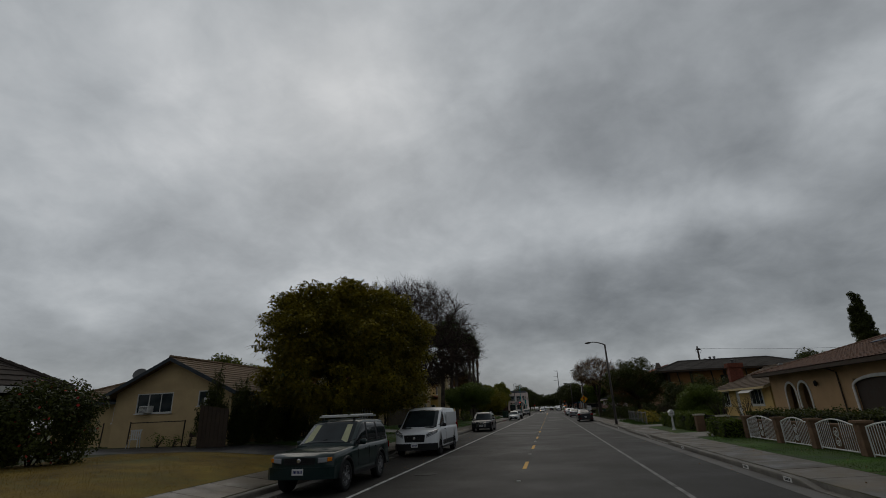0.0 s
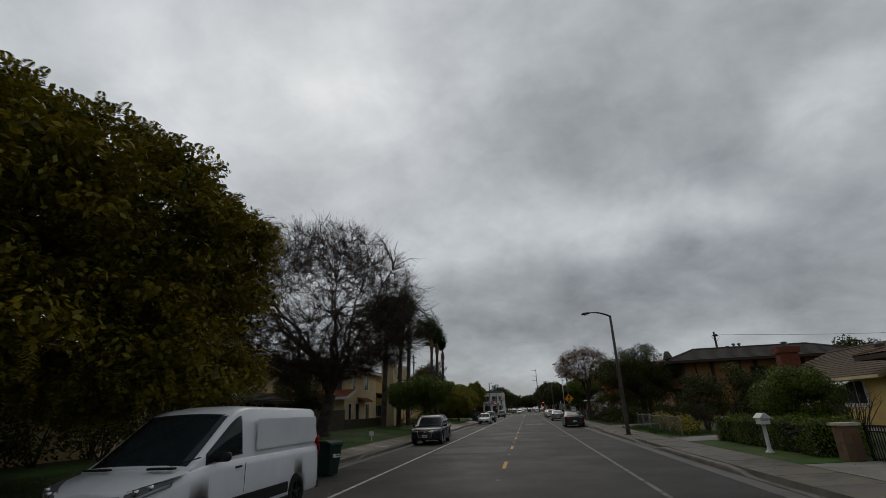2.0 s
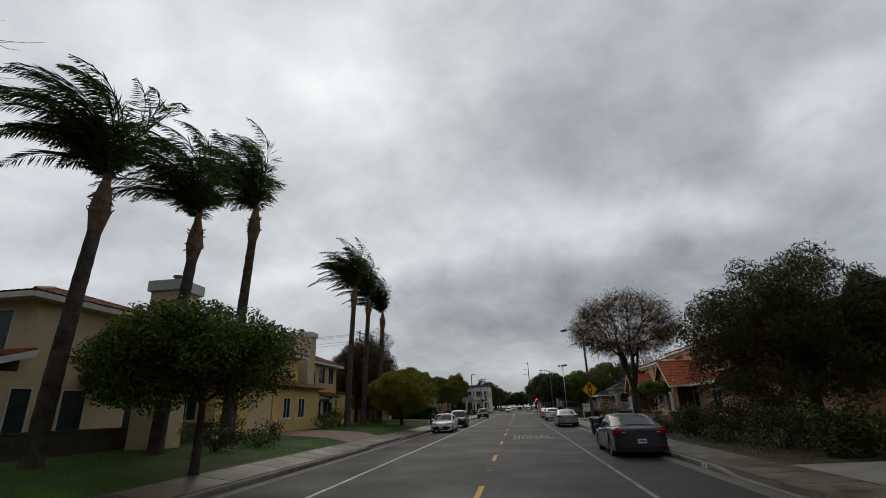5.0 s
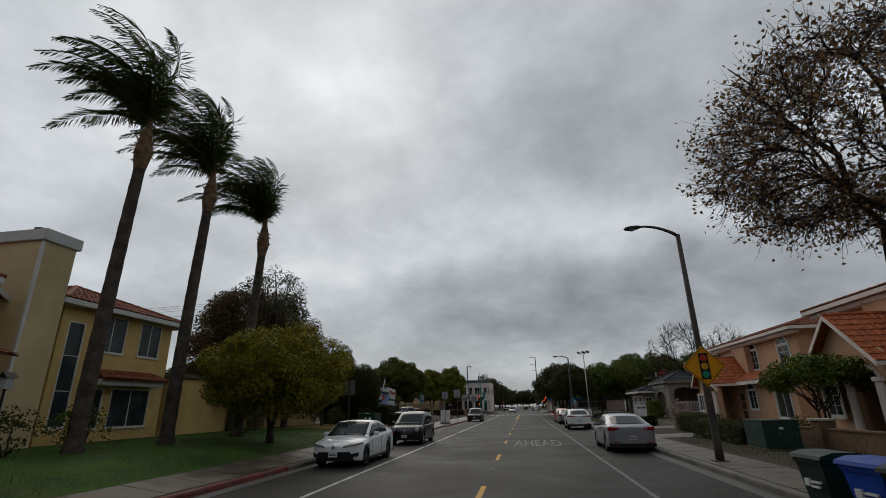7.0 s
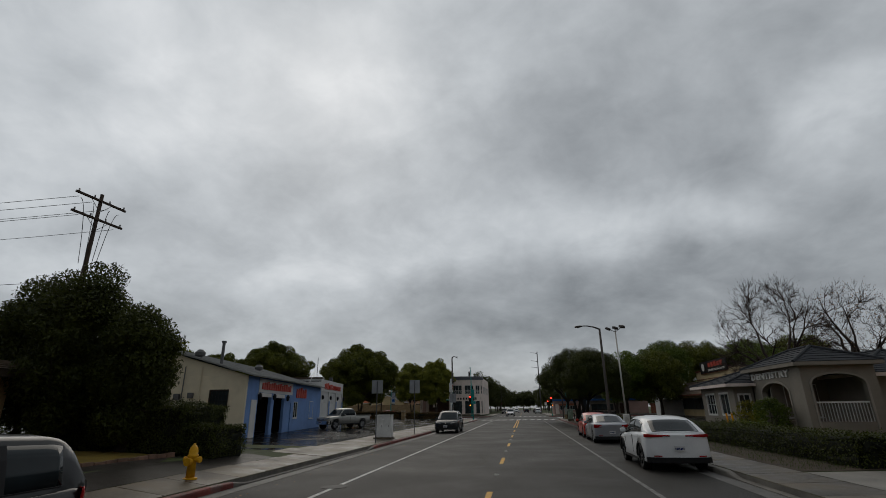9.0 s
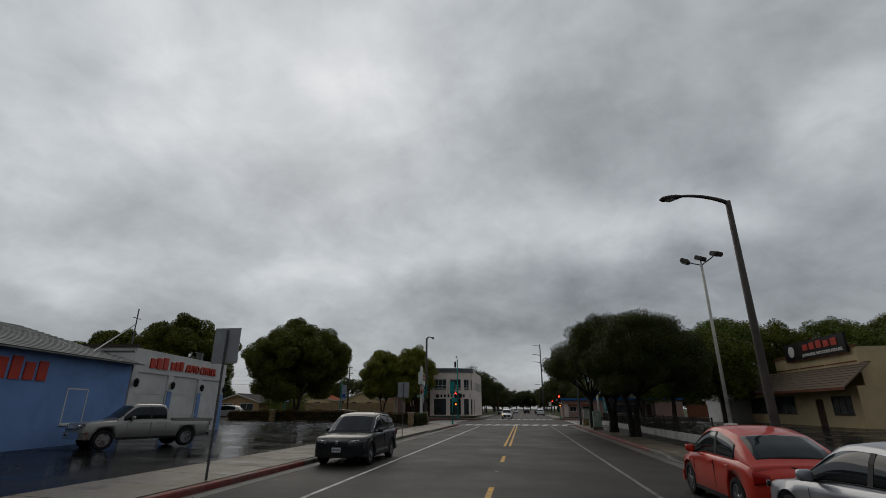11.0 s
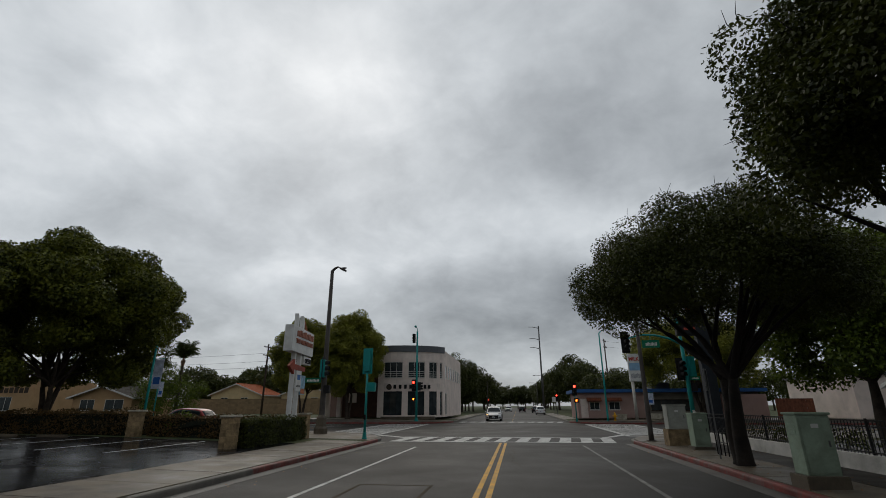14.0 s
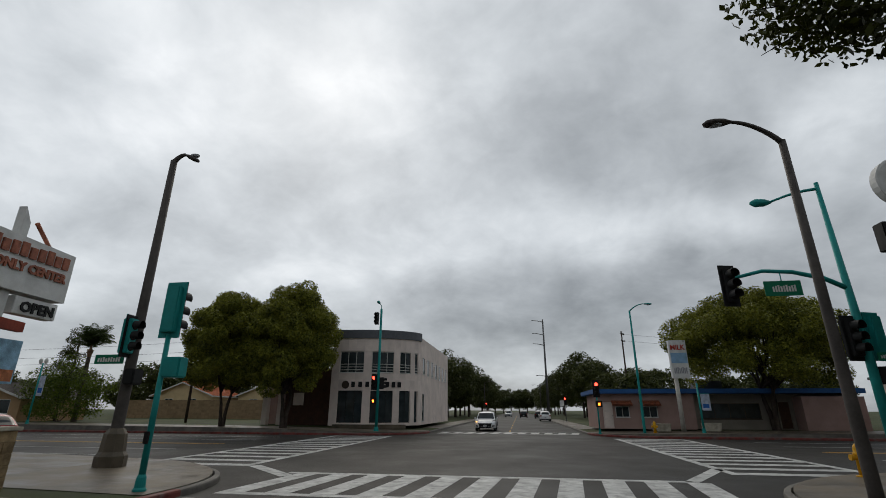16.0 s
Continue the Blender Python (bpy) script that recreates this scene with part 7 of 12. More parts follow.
def slope(parent, a, b, c, d, material, tile=0.0, course=0.36, thick=0.05, name="roof_slope"):
    """A roof slope: a to b along the eave, d to c along the top. tile: the width of a rounded tile, 0 for flat shingles."""
    a, b, c, d = (Vector(p) for p in (a, b, c, d))
    e = (b - a).normalized()
    W = (b - a).length
    nrm = (b - a).cross(d - a if (d - a).length > 0.01 else c - a).normalized()
    if nrm.z < 0:
        nrm = -nrm
    upv = nrm.cross(e)
    if upv.z < 0:
        upv = -upv
    H = max((c - a).dot(upv), (d - a).dot(upv))
    ud, uc = (d - a).dot(e), (c - a).dot(e)
    sub = 4 if tile else 1
    step = tile / sub if tile else 0.9
    n = max(2, int(W / step))
    us = [W * i / n for i in range(n + 1)]
    rows = max(1, int(H / course))
    vs = []
    for k in range(rows):
        vs += [H * k / rows, H * (k + 1) / rows - 0.004]
    bm = bmesh.new()
    grid = []
    for i, u in enumerate(us):
        lim = H
        if ud > 1e-3 and u < ud:
            lim = min(lim, H * u / ud)
        if W - uc > 1e-3 and u > uc:
            lim = min(lim, H * (W - u) / (W - uc))
        hill = 0.035 * abs(math.sin(math.pi * i / sub)) if tile else 0.0
        col = []
        for j, v in enumerate(vs):
            lift = hill + (0.032 if j % 2 == 0 else 0.0)
            col.append(bm.verts.new(a + e * u + upv * min(v, lim) + nrm * (lift if v < lim else 0.02)))
        grid.append(col)
    for p, q in zip(grid, grid[1:]):
        for j in range(len(vs) - 1):
            try:
                f = bm.faces.new((p[j], q[j], q[j + 1], p[j + 1]))
            except ValueError:
                pass
    bmesh.ops.dissolve_degenerate(bm, dist=1e-4, edges=bm.edges[:])
    base = [a, b] + ([c, d] if (c - d).length > 0.02 else [c])
    lo = [bm.verts.new(p - nrm * thick) for p in base]
    hi = [bm.verts.new(p - nrm * 0.004) for p in base]
    bm.faces.new(lo[::-1])
    for i in range(len(base)):
        bm.faces.new((lo[i], lo[(i + 1) % len(base)], hi[(i + 1) % len(base)], hi[i]))
    for f in bm.faces:
        f.normal_update()
    return part(name, bm, material, parent, "", False)


def board(parent, p, q, h, t, material, name="fascia", drop=0.0):
    p, q = Vector(p), Vector(q)
    d = (q - p)
    s = d.cross(Vector((0, 0, 1)))
    s = s.normalized() * (t / 2)
    bm = bmesh.new()
    v = [bm.verts.new(x) for x in (p - s + Vector((0, 0, -h)), p + s + Vector((0, 0, -h)), p + s, p - s, q - s + Vector((0, 0, -h)), q + s + Vector((0, 0, -h)), q + s, q - s)]
    for f in ((3, 2, 1, 0), (4, 5, 6, 7), (0, 1, 5, 4), (1, 2, 6, 5), (2, 3, 7, 6), (3, 0, 4, 7)):
        bm.faces.new([v[i] for i in f])
    bmesh.ops.recalc_face_normals(bm, faces=bm.faces[:])
    return part(name, bm, material, parent)


def cap(parent, p, q, material, r=0.09):
    n = max(2, int((Vector(q) - Vector(p)).length / 0.35))
    bm = bmesh.new()
    p, q = Vector(p), Vector(q)
    for k in range(n):
        add_tube(bm, [p.lerp(q, k / n), p.lerp(q, (k + 1.08) / n)], [r * 1.12, r * 0.9], 7)
    part("ridge_tiles", bm, material, parent, "row of ridge tiles")


def gable_roof(parent, x0, x1, y0, y1, z, rise, axis, material, over=0.45, tile=0.0, trim=None, gable_mat=None):
    """A ridge along axis ('x' or 'y') over the plan, with eaves at z."""
    trim = trim or WHITE_TRIM
    if axis == "y":
        cx = (x0 + x1) / 2
        k = rise / (cx - x0)
        L, R, T, B = x0 - over, x1 + over, y1 + over, y0 - over
        ze = z - k * over
        slope(parent, (L, T, ze), (L, B, ze), (cx, B, z + rise), (cx, T, z + rise), material, tile)
        slope(parent, (R, B, ze), (R, T, ze), (cx, T, z + rise), (cx, B, z + rise), material, tile)
        for x, y in ((L, B), (L, T), (R, B), (R, T)):
            board(parent, (x, y, ze + 0.02), (cx, y, z + rise + 0.02), 0.2, 0.05, trim)
        for x in (L, R):
            board(parent, (x, B, ze), (x, T, ze), 0.16, 0.05, trim)
        cap(parent, (cx, B, z + rise + 0.03), (cx, T, z + rise + 0.03), material)
        if gable_mat:
            for y, t in ((y0, 0.2), (y1, -0.2)):
                part("gable", slab([(x0, z - 0.02), (x1, z - 0.02), (cx, z + rise - 0.06)], min(y, y + t), max(y, y + t)), gable_mat, parent, "gable wall")
    else:
        cy = (y0 + y1) / 2
        k = rise / (cy - y0)
        L, R, T, B = x0 - over, x1 + over, y1 + over, y0 - over
        ze = z - k * over
        slope(parent, (L, B, ze), (R, B, ze), (R, cy, z + rise), (L, cy, z + rise), material, tile)
        slope(parent, (R, T, ze), (L, T, ze), (L, cy, z + rise), (R, cy, z + rise), material, tile)
        for y in (B, T):
            for x in (L, R):
                board(parent, (x, y, ze + 0.02), (x, cy, z + rise + 0.02), 0.2, 0.05, trim)
            board(parent, (L, y, ze), (R, y, ze), 0.16, 0.05, trim)
        cap(parent, (L, cy, z + rise + 0.03), (R, cy, z + rise + 0.03), material)
        if gable_mat:
            for x, t in ((x0, 0.2), (x1, -0.2)):
                part("gable", slab([(y0, z - 0.02), (y1, z - 0.02), (cy, z + rise - 0.06)], min(x, x + t), max(x, x + t), "yz"), gable_mat, parent, "gable wall")


def hip_roof(parent, x0, x1, y0, y1, z, rise, material, over=0.5, tile=0.0, trim=None, hip=1.0):
    trim = trim or WHITE_TRIM
    L, R, B, T = x0 - over, x1 + over, y0 - over, y1 + over
    if R - L >= T - B:
        h = (T - B) / 2 * hip
        cy = (B + T) / 2
        p, q = (L + h, cy, z + rise), (R - h, cy, z + rise)
        slope(parent, (L, B, z), (R, B, z), q, p, material, tile)
        slope(parent, (R, T, z), (L, T, z), p, q, material, tile)
        slope(parent, (L, T, z), (L, B, z), p, p, material, tile)
        slope(parent, (R, B, z), (R, T, z), q, q, material, tile)
        ends = ((p, (L, B, z)), (p, (L, T, z)), (q, (R, B, z)), (q, (R, T, z)), (p, q))
    else:
        h = (R - L) / 2 * hip
        cx = (L + R) / 2
        p, q = (cx, B + h, z + rise), (cx, T - h, z + rise)
        slope(parent, (L, T, z), (L, B, z), p, q, material, tile)
        slope(parent, (R, B, z), (R, T, z), q, p, material, tile)
        slope(parent, (L, B, z), (R, B, z), p, p, material, tile)
        slope(parent, (R, T, z), (L, T, z), q, q, material, tile)
        ends = ((p, (L, B, z)), (p, (R, B, z)), (q, (L, T, z)), (q, (R, T, z)), (p, q))
    for a, b in ends:
        if (Vector(a) - Vector(b)).length > 0.3:
            cap(parent, Vector(a) + Vector((0, 0, 0.03)), Vector(b) + Vector((0, 0, 0.03)), material)
    for a, b in (((L, B), (R, B)), ((R, B), (R, T)), ((R, T), (L, T)), ((L, T), (L, B))):
        board(parent, (*a, z - 0.01), (*b, z - 0.01), 0.2, 0.06, trim)
    part("soffit", box(L + 0.05, B + 0.05, z - 0.17, R - 0.05, T - 0.05, z - 0.14), trim, parent)


def walls(parent, x0, x1, y0, y1, z0, z1, material, south=(), east=(), north=(), west=(), thick=0.2):
    """Four walls; openings are (from, to, low, high, kind, options) along each, low and high over z0. South faces -y, west faces -x."""
    sides = (((x0, y0), (x1, y0), south), ((x1, y0), (x1, y1), east), ((x1, y1), (x0, y1), north), ((x0, y1), (x0, y0), west))
    for n, (p, q, holes) in enumerate(sides):
        L = math.dist(p, q)
        m = frame_at(p, q, z0)
        ln = L if n % 2 == 0 else L - 2 * thick
        mm = m if n % 2 == 0 else m @ pose(thick, 0, 0)
        sh = 0 if n % 2 == 0 else thick
        part("wall", moved(wall_bm(ln, z1 - z0, thick, [(h[0] - sh, h[1] - sh, h[2], h[3]) for h in holes if h[4] != "paint"]), mm), material, parent, "", False)
        for h in holes:
            o = dict(h[5]) if len(h) > 5 else {}
            if h[4] == "window":
                top = o.pop("arch", 0)
                win = window(parent, m, *h[:4], **o)
                if top:
                    arch_top(win, m, h[0], h[1], h[3], top, WHITE_TRIM)
            elif h[4] == "door":
                door(parent, m, *h[:4], o.get("material", WOOD_DOOR))
            elif h[4] == "garage":
                rolling_door(parent, m, *h[:4], o.get("material", GARAGE_DOOR), o.get("rows", 5))


def house(label, at, name="house", category="house"):
    return thing(name, label, category, at)


def chimney(parent, x0, x1, y0, y1, z0, z1, material, cap_m=None, label="chimney"):
    c = part("chimney", box(x0, y0, z0, x1, y1, z1, 0.01), material, parent, label)
    part("chimney_cap", box(x0 - 0.12, y0 - 0.12, z1 - 0.35, x1 + 0.12, y1 + 0.12, z1 + 0.08, 0.02), cap_m or material, c)
    part("flue", lathe([(0.16, 0), (0.16, 0.28), (0.22, 0.30), (0.22, 0.36), (0.05, 0.40)], 14, ((x0 + x1) / 2, (y0 + y1) / 2, z1 + 0.06)), GALV, c)


def build_left_houses():
    W = WHITE_TRIM
    # dark house at the start
    h = house("dark ranch house with low brown roof behind a bush", (-22.5, 8.0, 0.75))
    walls(h, -5.2, 5.2, -5.6, 4.6, 0.0, 2.5, DARK_W, east=[(3.0, 4.4, 0.9, 2.1, "window", dict(curtain=0.3)), (7.8, 9.2, 0.9, 2.1, "window", dict(curtain=0.3))], north=[(3.2, 4.6, 0.9, 2.1, "window")])
    hip_roof(h, -5.2, 5.2, -5.6, 4.6, 2.45, 3.5, DARK_SHINGLE, over=0.75, trim=W)
    # beige gabled house
    h = house("beige stucco house with low gable and window air conditioner", (-19.0, 27.0, 0.76))
    walls(h, -3.6, 3.4, -5.9, 6.0, 0.0, 2.75, BEIGE,
          south=[(1.35, 3.55, 1.65, 2.65, "window", dict(bars=2, curtain=0.35)), (5.05, 6.1, 1.9, 2.65, "window", dict(bars=1, curtain=0.2))])
    gable_roof(h, -3.6, 3.4, -5.9, 6.0, 2.77, 1.63, "y", TAN_SHINGLE, over=0.55, trim=SLATE_TRIM, gable_mat=BEIGE)
    walls(h, -9.0, -3.6, -4.6, 5.0, 0.0, 2.45, BEIGE, south=[(4.05, 4.85, 1.25, 2.1, "window", dict(curtain=0.0)), (2.0, 2.9, 0.02, 2.05, "door", dict(material=BEIGE))])
    hip_roof(h, -9.0, -3.6, -4.6, 5.0, 2.45, 1.3, TAN_SHINGLE, over=0.5, trim=SLATE_TRIM)
    for x, z in ((-1.75, 1.66), (2.05, 1.92)):
        ac = part("air_conditioner", box(x, -6.25, z, x + 0.55, -5.86, z + 0.36, 0.015), WHITE_METAL, h, "white window air conditioner")
        bm = bmesh.new()
        for k in range(5):
            add_box(bm, x + 0.05, -6.262, z + 0.05 + k * 0.055, x + 0.50, -6.25, z + 0.075 + k * 0.055)
        part("grille", bm, BLACK_METAL, ac)
    bm = bmesh.new()
    for k in range(2):
        add_box(bm, 1.2 + k * 0.5, -5.915, 0.42, 1.62 + k * 0.5, -5.895, 0.62)
    part("crawl_vent", bm, BROWN_TRIM, h, "dark foundation vent")
    for x, y in ((-3.2, -5.0), (-2.6, -4.6)):
        d = part("satellite_dish", moved(lathe([(0.0, 0.0), (0.15, 0.015), (0.30, 0.07), (0.36, 0.11), (0.35, 0.12), (0.0, 0.02)], 20), pose(x, y, 3.75, 62, 0, 20)), GALV, h, "grey satellite dish")
        part("dish_arm", tube([(x, y + 0.05, 3.25), (x, y + 0.02, 3.75)], 0.025, 8), GALV, d)
    # white plastic chair and rail in front of it
    ch = thing("garden_chair", "white moulded plastic garden chair", "chair", (-20.3, 20.3, 0.76), 30)
    part("seat", box(-0.24, -0.24, 0.40, 0.24, 0.24, 0.43, 0.012), WHITE_METAL, ch)
    bm = bmesh.new()
    for k in range(5):
        add_box(bm, -0.22 + k * 0.095, 0.21, 0.43, -0.16 + k * 0.095, 0.25, 0.85)
    add_box(bm, -0.25, 0.20, 0.80, 0.25, 0.26, 0.88)
    part("backrest", bm, WHITE_METAL, ch)
    for x in (-0.21, 0.21):
        for y in (-0.21, 0.21):
            part("leg", tube([(x * 1.12, y * 1.12, 0), (x, y, 0.42)], [0.022, 0.028], 6), WHITE_METAL, ch)
        part("armrest", box(x - 0.03, -0.22, 0.62, x + 0.03, 0.22, 0.65, 0.008), WHITE_METAL, ch)
    f = thing("rail_fence", "low rusty metal rail in front of the beige house", "fence", (-18.5, 20.0, 0.76))
    for x in (-3.5, -1.9, 1.2):
        part("post", tube([(x, 0, -0.2), (x + 0.05, 0, 1.25)], 0.03, 8), BROWN_TRIM, f)
    part("rail", tube([(-1.85, 0, 1.2), (1.22, 0, 1.2)], 0.022, 8), BROWN_TRIM, f)
    # low grey ranch house under the bare tree
    h = house("low dark ranch house with grey roof behind the lawn", (-21.0, 39.6, 0.78))
    walls(h, -4.5, 4.8, -6.0, 5.2, 0.0, 2.35, DARK_W, east=[(1.0, 2.6, 0.7, 2.0, "window", dict(bars=1)), (4.4, 5.4, 0.02, 2.1, "door"), (6.4, 7.6, 0.7, 2.0, "window"), (8.2, 9.6, 0.7, 2.0, "window")])
    gable_roof(h, -4.5, 4.8, -6.0, 5.2, 2.35, 1.35, "y", GREY_SHINGLE, over=0.75, trim=BROWN_TRIM, gable_mat=DARK_W)
    gable_roof(h, 1.0, 4.9, -4.4, -0.4, 2.35, 0.9, "x", GREY_SHINGLE, over=0.6, trim=W)
    # yellow two-storey house behind the block wall
    h = house("yellow two-storey stucco house with red tile roof", (-21.0, 62.0, 0.78))
    walls(h, -9, 4.6, -4.4, 5.2, 0.0, 2.7, CREAM, south=[(8.4, 10.0, 1.55, 2.45, "window", dict(bars=1)), (6.2, 7.4, 0.05, 2.1, "door"), (10.9, 12.4, 1.35, 2.35, "window", dict(bars=1, curtain=0.3)), (2.0, 3.6, 1.3, 2.4, "window")],
          east=[(1.1, 1.9, 0.3, 2.2, "window", dict(bars=0)), (3.0, 4.1, 0.3, 2.2, "window", dict(bars=0)), (6.0, 7.2, 0.3, 2.2, "window")])
    walls(h, -9, 4.6, -3.2, 5.2, 2.7, 5.35, CREAM, south=[(7.8, 9.6, 1.0, 2.2, "window", dict(bars=1)), (12.1, 12.9, 0.7, 2.2, "window", dict(bars=0))], east=[(1.0, 1.8, 0.8, 2.2, "window"), (4.4, 5.6, 0.8, 2.2, "window")])
    hip_roof(h, -9, 4.6, -3.2, 5.2, 5.35, 1.5, RED_TILE, over=0.6, tile=0.28, trim=W)
    slope(h, (-9.4, -5.4, 2.75), (5.2, -5.4, 2.75), (5.2, -3.2, 3.45), (-9.4, -3.2, 3.45), RED_TILE, 0.28)
    board(h, (-9.4, -5.4, 2.74), (5.2, -5.4, 2.74), 0.22, 0.06, W)
    board(h, (5.2, -5.4, 2.74), (5.2, -3.2, 3.4), 0.22, 0.06, W)
    slope(h, (5.3, -0.9, 2.4), (5.3, 2.0, 2.4), (4.6, 2.0, 2.75), (4.6, -0.9, 2.75), RED_TILE, 0.28)
    chimney(h, 7.05, 8.25, -0.8, 0.5, 0.0, 6.2, CREAM, WHITE_W, "stucco chimney with pale cap")
    # second yellow building along the drive
    h = house("yellow stucco garage and porch of the next house", (-19.0, 75.0, 0.78))
    walls(h, -6, 4.2, -7.4, 5.5, 0.0, 2.8, YELLOW, south=[(6.2, 7.2, 0.1, 2.1, "door", dict(material=W)), (8.0, 9.2, 0.9, 2.1, "window")], east=[(1.0, 2.0, 0.1, 2.2, "door", dict(material=BROWN_TRIM)), (3.2, 5.8, 0.05, 2.2, "garage", dict(material=CREAM)), (7.2, 8.2, 0.8, 2.1, "window"), (9.4, 10.4, 0.8, 2.1, "window")])
    walls(h, -6, 2.4, -7.4, 5.5, 2.8, 5.3, YELLOW, east=[(4, 5.2, 0.8, 2.0, "window"), (8, 9.2, 0.8, 2.0, "window")])
    hip_roof(h, -6, 2.4, -7.4, 5.5, 5.3, 1.4, RED_TILE, over=0.55, tile=0.28, trim=W)
    slope(h, (4.7, -7.6, 2.75), (4.7, 5.7, 2.75), (2.4, 5.7, 3.4), (2.4, -7.6, 3.4), RED_TILE, 0.28)
    # yellow house with the tall chimney
    h = house("yellow two-storey house with red tile roof and tall chimney", (-21.0, 87.0, 0.78))
    walls(h, -7, 3.7, -2.6, 3.4, 0.0, 5.35, YELLOW,
          east=[(0.35, 1.1, 0.6, 4.6, "window", dict(bars=0, cross=2, curtain=0)), (1.7, 3.2, 3.55, 5.1, "window", dict(bars=1, curtain=0.35)), (4.0, 5.3, 3.55, 5.1, "window", dict(bars=1, curtain=0.35)), (1.5, 2.6, 0.5, 2.1, "window", dict(bars=1, curtain=0)), (3.0, 5.2, 0.5, 2.1, "window", dict(bars=1, curtain=0.5))])
    hip_roof(h, -7, 3.7, -2.6, 3.4, 5.35, 1.4, RED_TILE, over=0.55, tile=0.28, trim=W)
    slope(h, (4.5, -0.9, 2.45), (4.5, 2.8, 2.45), (3.7, 2.6, 2.85), (3.7, -0.7, 2.85), RED_TILE, 0.28, name="window_canopy")
    part("canopy_box", box(3.7, -0.8, 2.2, 4.3, 2.7, 2.44, 0.02), W, h)
    walls(h, -7, 3.0, -9.4, -2.6, 0.0, 4.0, YELLOW, south=[(2, 4, 1.0, 2.4, "window")], east=[(0.6, 2.0, 0.5, 3.6, "window", dict(bars=1, cross=1, curtain=0.5)), (4.4, 6.0, 0.5, 3.6, "window", dict(bars=1, cross=1, curtain=0.5))])
    gable_roof(h, -7, 3.0, -9.4, -2.6, 4.0, 1.9, "x", RED_TILE, over=0.5, tile=0.28, trim=W, gable_mat=YELLOW)
    chimney(h, 2.1, 4.3, -4.5, -3.2, 0.0, 7.5, CREAM, WHITE_W, "wide stucco chimney with pale cap")
    bm = bmesh.new()
    for x in (2.06, 4.24):
        add_box(bm, x, -4.56, 0.0, x + 0.1, -4.46, 7.1)
    part("chimney_trim", bm, W, h)
    h = house("low tan garage joining the yellow house", (-17.2, 94.5, 0.78))
    walls(h, -7.0, 0, -3.9, 3.6, 0, 2.75, YELLOW)
    part("roof", box(-7.2, -4.1, 2.74, 0.2, 3.8, 2.95, 0.03), BROWN_SHINGLE, h, "flat brown roof edge")
    # brown house before the car workshop
    h = house("low tan house with brown roof behind shrubs", (-20.5, 102.6, 0.75))
    walls(h, -5, 4.2, -4.0, 4.0, 0.0, 2.4, TAN, south=[(6.9, 8.3, 0.9, 2.1, "window")], east=[(1.0, 2.4, 1.2, 2.3, "window", dict(bars=1)), (4.6, 6.2, 1.0, 2.2, "window", dict(bars=1, curtain=0.3))])
    hip_roof(h, -5, 4.2, -4.0, 4.0, 2.4, 1.2, BROWN_SHINGLE, over=0.8, trim=BROWN_TRIM)
    # pale house with two gables behind the ranch house
    h = house("pale pinkish two-storey house with gables and red tile roof", (-33.0, 63.0, 0.8))
    walls(h, -7.5, 7.0, -4.4, 5.0, 0, 5.0, PALE_CREAM, south=[(2.0, 3.4, 3.2, 4.5, "window", dict(bars=1)), (7.2, 8.6, 3.2, 4.5, "window", dict(bars=1)), (11.6, 12.8, 3.2, 4.5, "window")], east=[(2.0, 3.2, 3.2, 4.5, "window")])
    gable_roof(h, -7.5, 7.0, -4.4, 5.0, 5.0, 2.5, "x", RED_TILE, over=0.5, tile=0.28, trim=W, gable_mat=PALE_CREAM)
    for a, b, r in ((-1.0, 2.4, 1.3), (3.4, 6.6, 1.3)):
        walls(h, a, b, -5.6, -4.42, 0, 4.9, PALE_CREAM, south=[(1.0, 2.2, 3.0, 4.3, "window", dict(bars=1))])
        gable_roof(h, a, b, -5.6, -1.6, 4.92, r, "y", RED_TILE, over=0.4, tile=0.28, trim=W, gable_mat=PALE_CREAM)
    # houses with red roofs far behind
    for x, y, s in ((-45, 74, 0), (-54, 78, 0)):
        h = house("pale two-storey house with red tile roof behind trees", (x, y, 0.8))
        walls(h, -4.5, 4.5, -5, 5, 0, 5.4, CREAM, south=[(2.0, 3.4, 3.4, 4.8, "window"), (5.6, 7.0, 3.4, 4.8, "window")])
        gable_roof(h, -4.5, 4.5, -5, 5, 5.4, 2.2, "y", RED_TILE, over=0.5, tile=0.3, trim=W, gable_mat=CREAM)


def block_wall(label, p, q, h, z, material, thick=0.2, cap_m=None, block=(0.40, 0.20), group=""):
    """A garden wall of single blocks with recessed joints."""
    L = math.dist(p, q)
    top = thing("garden_wall", label, "wall", (p[0], p[1], z), math.degrees(math.atan2(q[1] - p[1], q[0] - p[0])), group=group)
    part("core", box(0.01, 0.012, -0.3, L - 0.01, thick - 0.012, h - 0.012), material, top)
    bl, bh = block
    b = box(0.005, 0, 0.005, bl - 0.005, thick, bh - 0.005, 0.006)
    me = bpy.data.meshes.new("block")
    b.to_mesh(me)
    b.free()
    me.materials.append(material)
    rows = int(h / bh)
    n = 0
    for r in range(rows):
        off = (r % 2) * bl / 2
        x = off
        while x + bl <= L + 0.01 and n < 300:
            ob = new("block", me)
            ob.parent = top
            ob.location = (x, random.uniform(-0.004, 0.004), r * bh)
            x += bl
            n += 1
    part("coping", box(-0.02, -0.03, h - 0.01, L + 0.02, thick + 0.03, h + 0.06, 0.012), cap_m or material, top, "coping course")
    return top


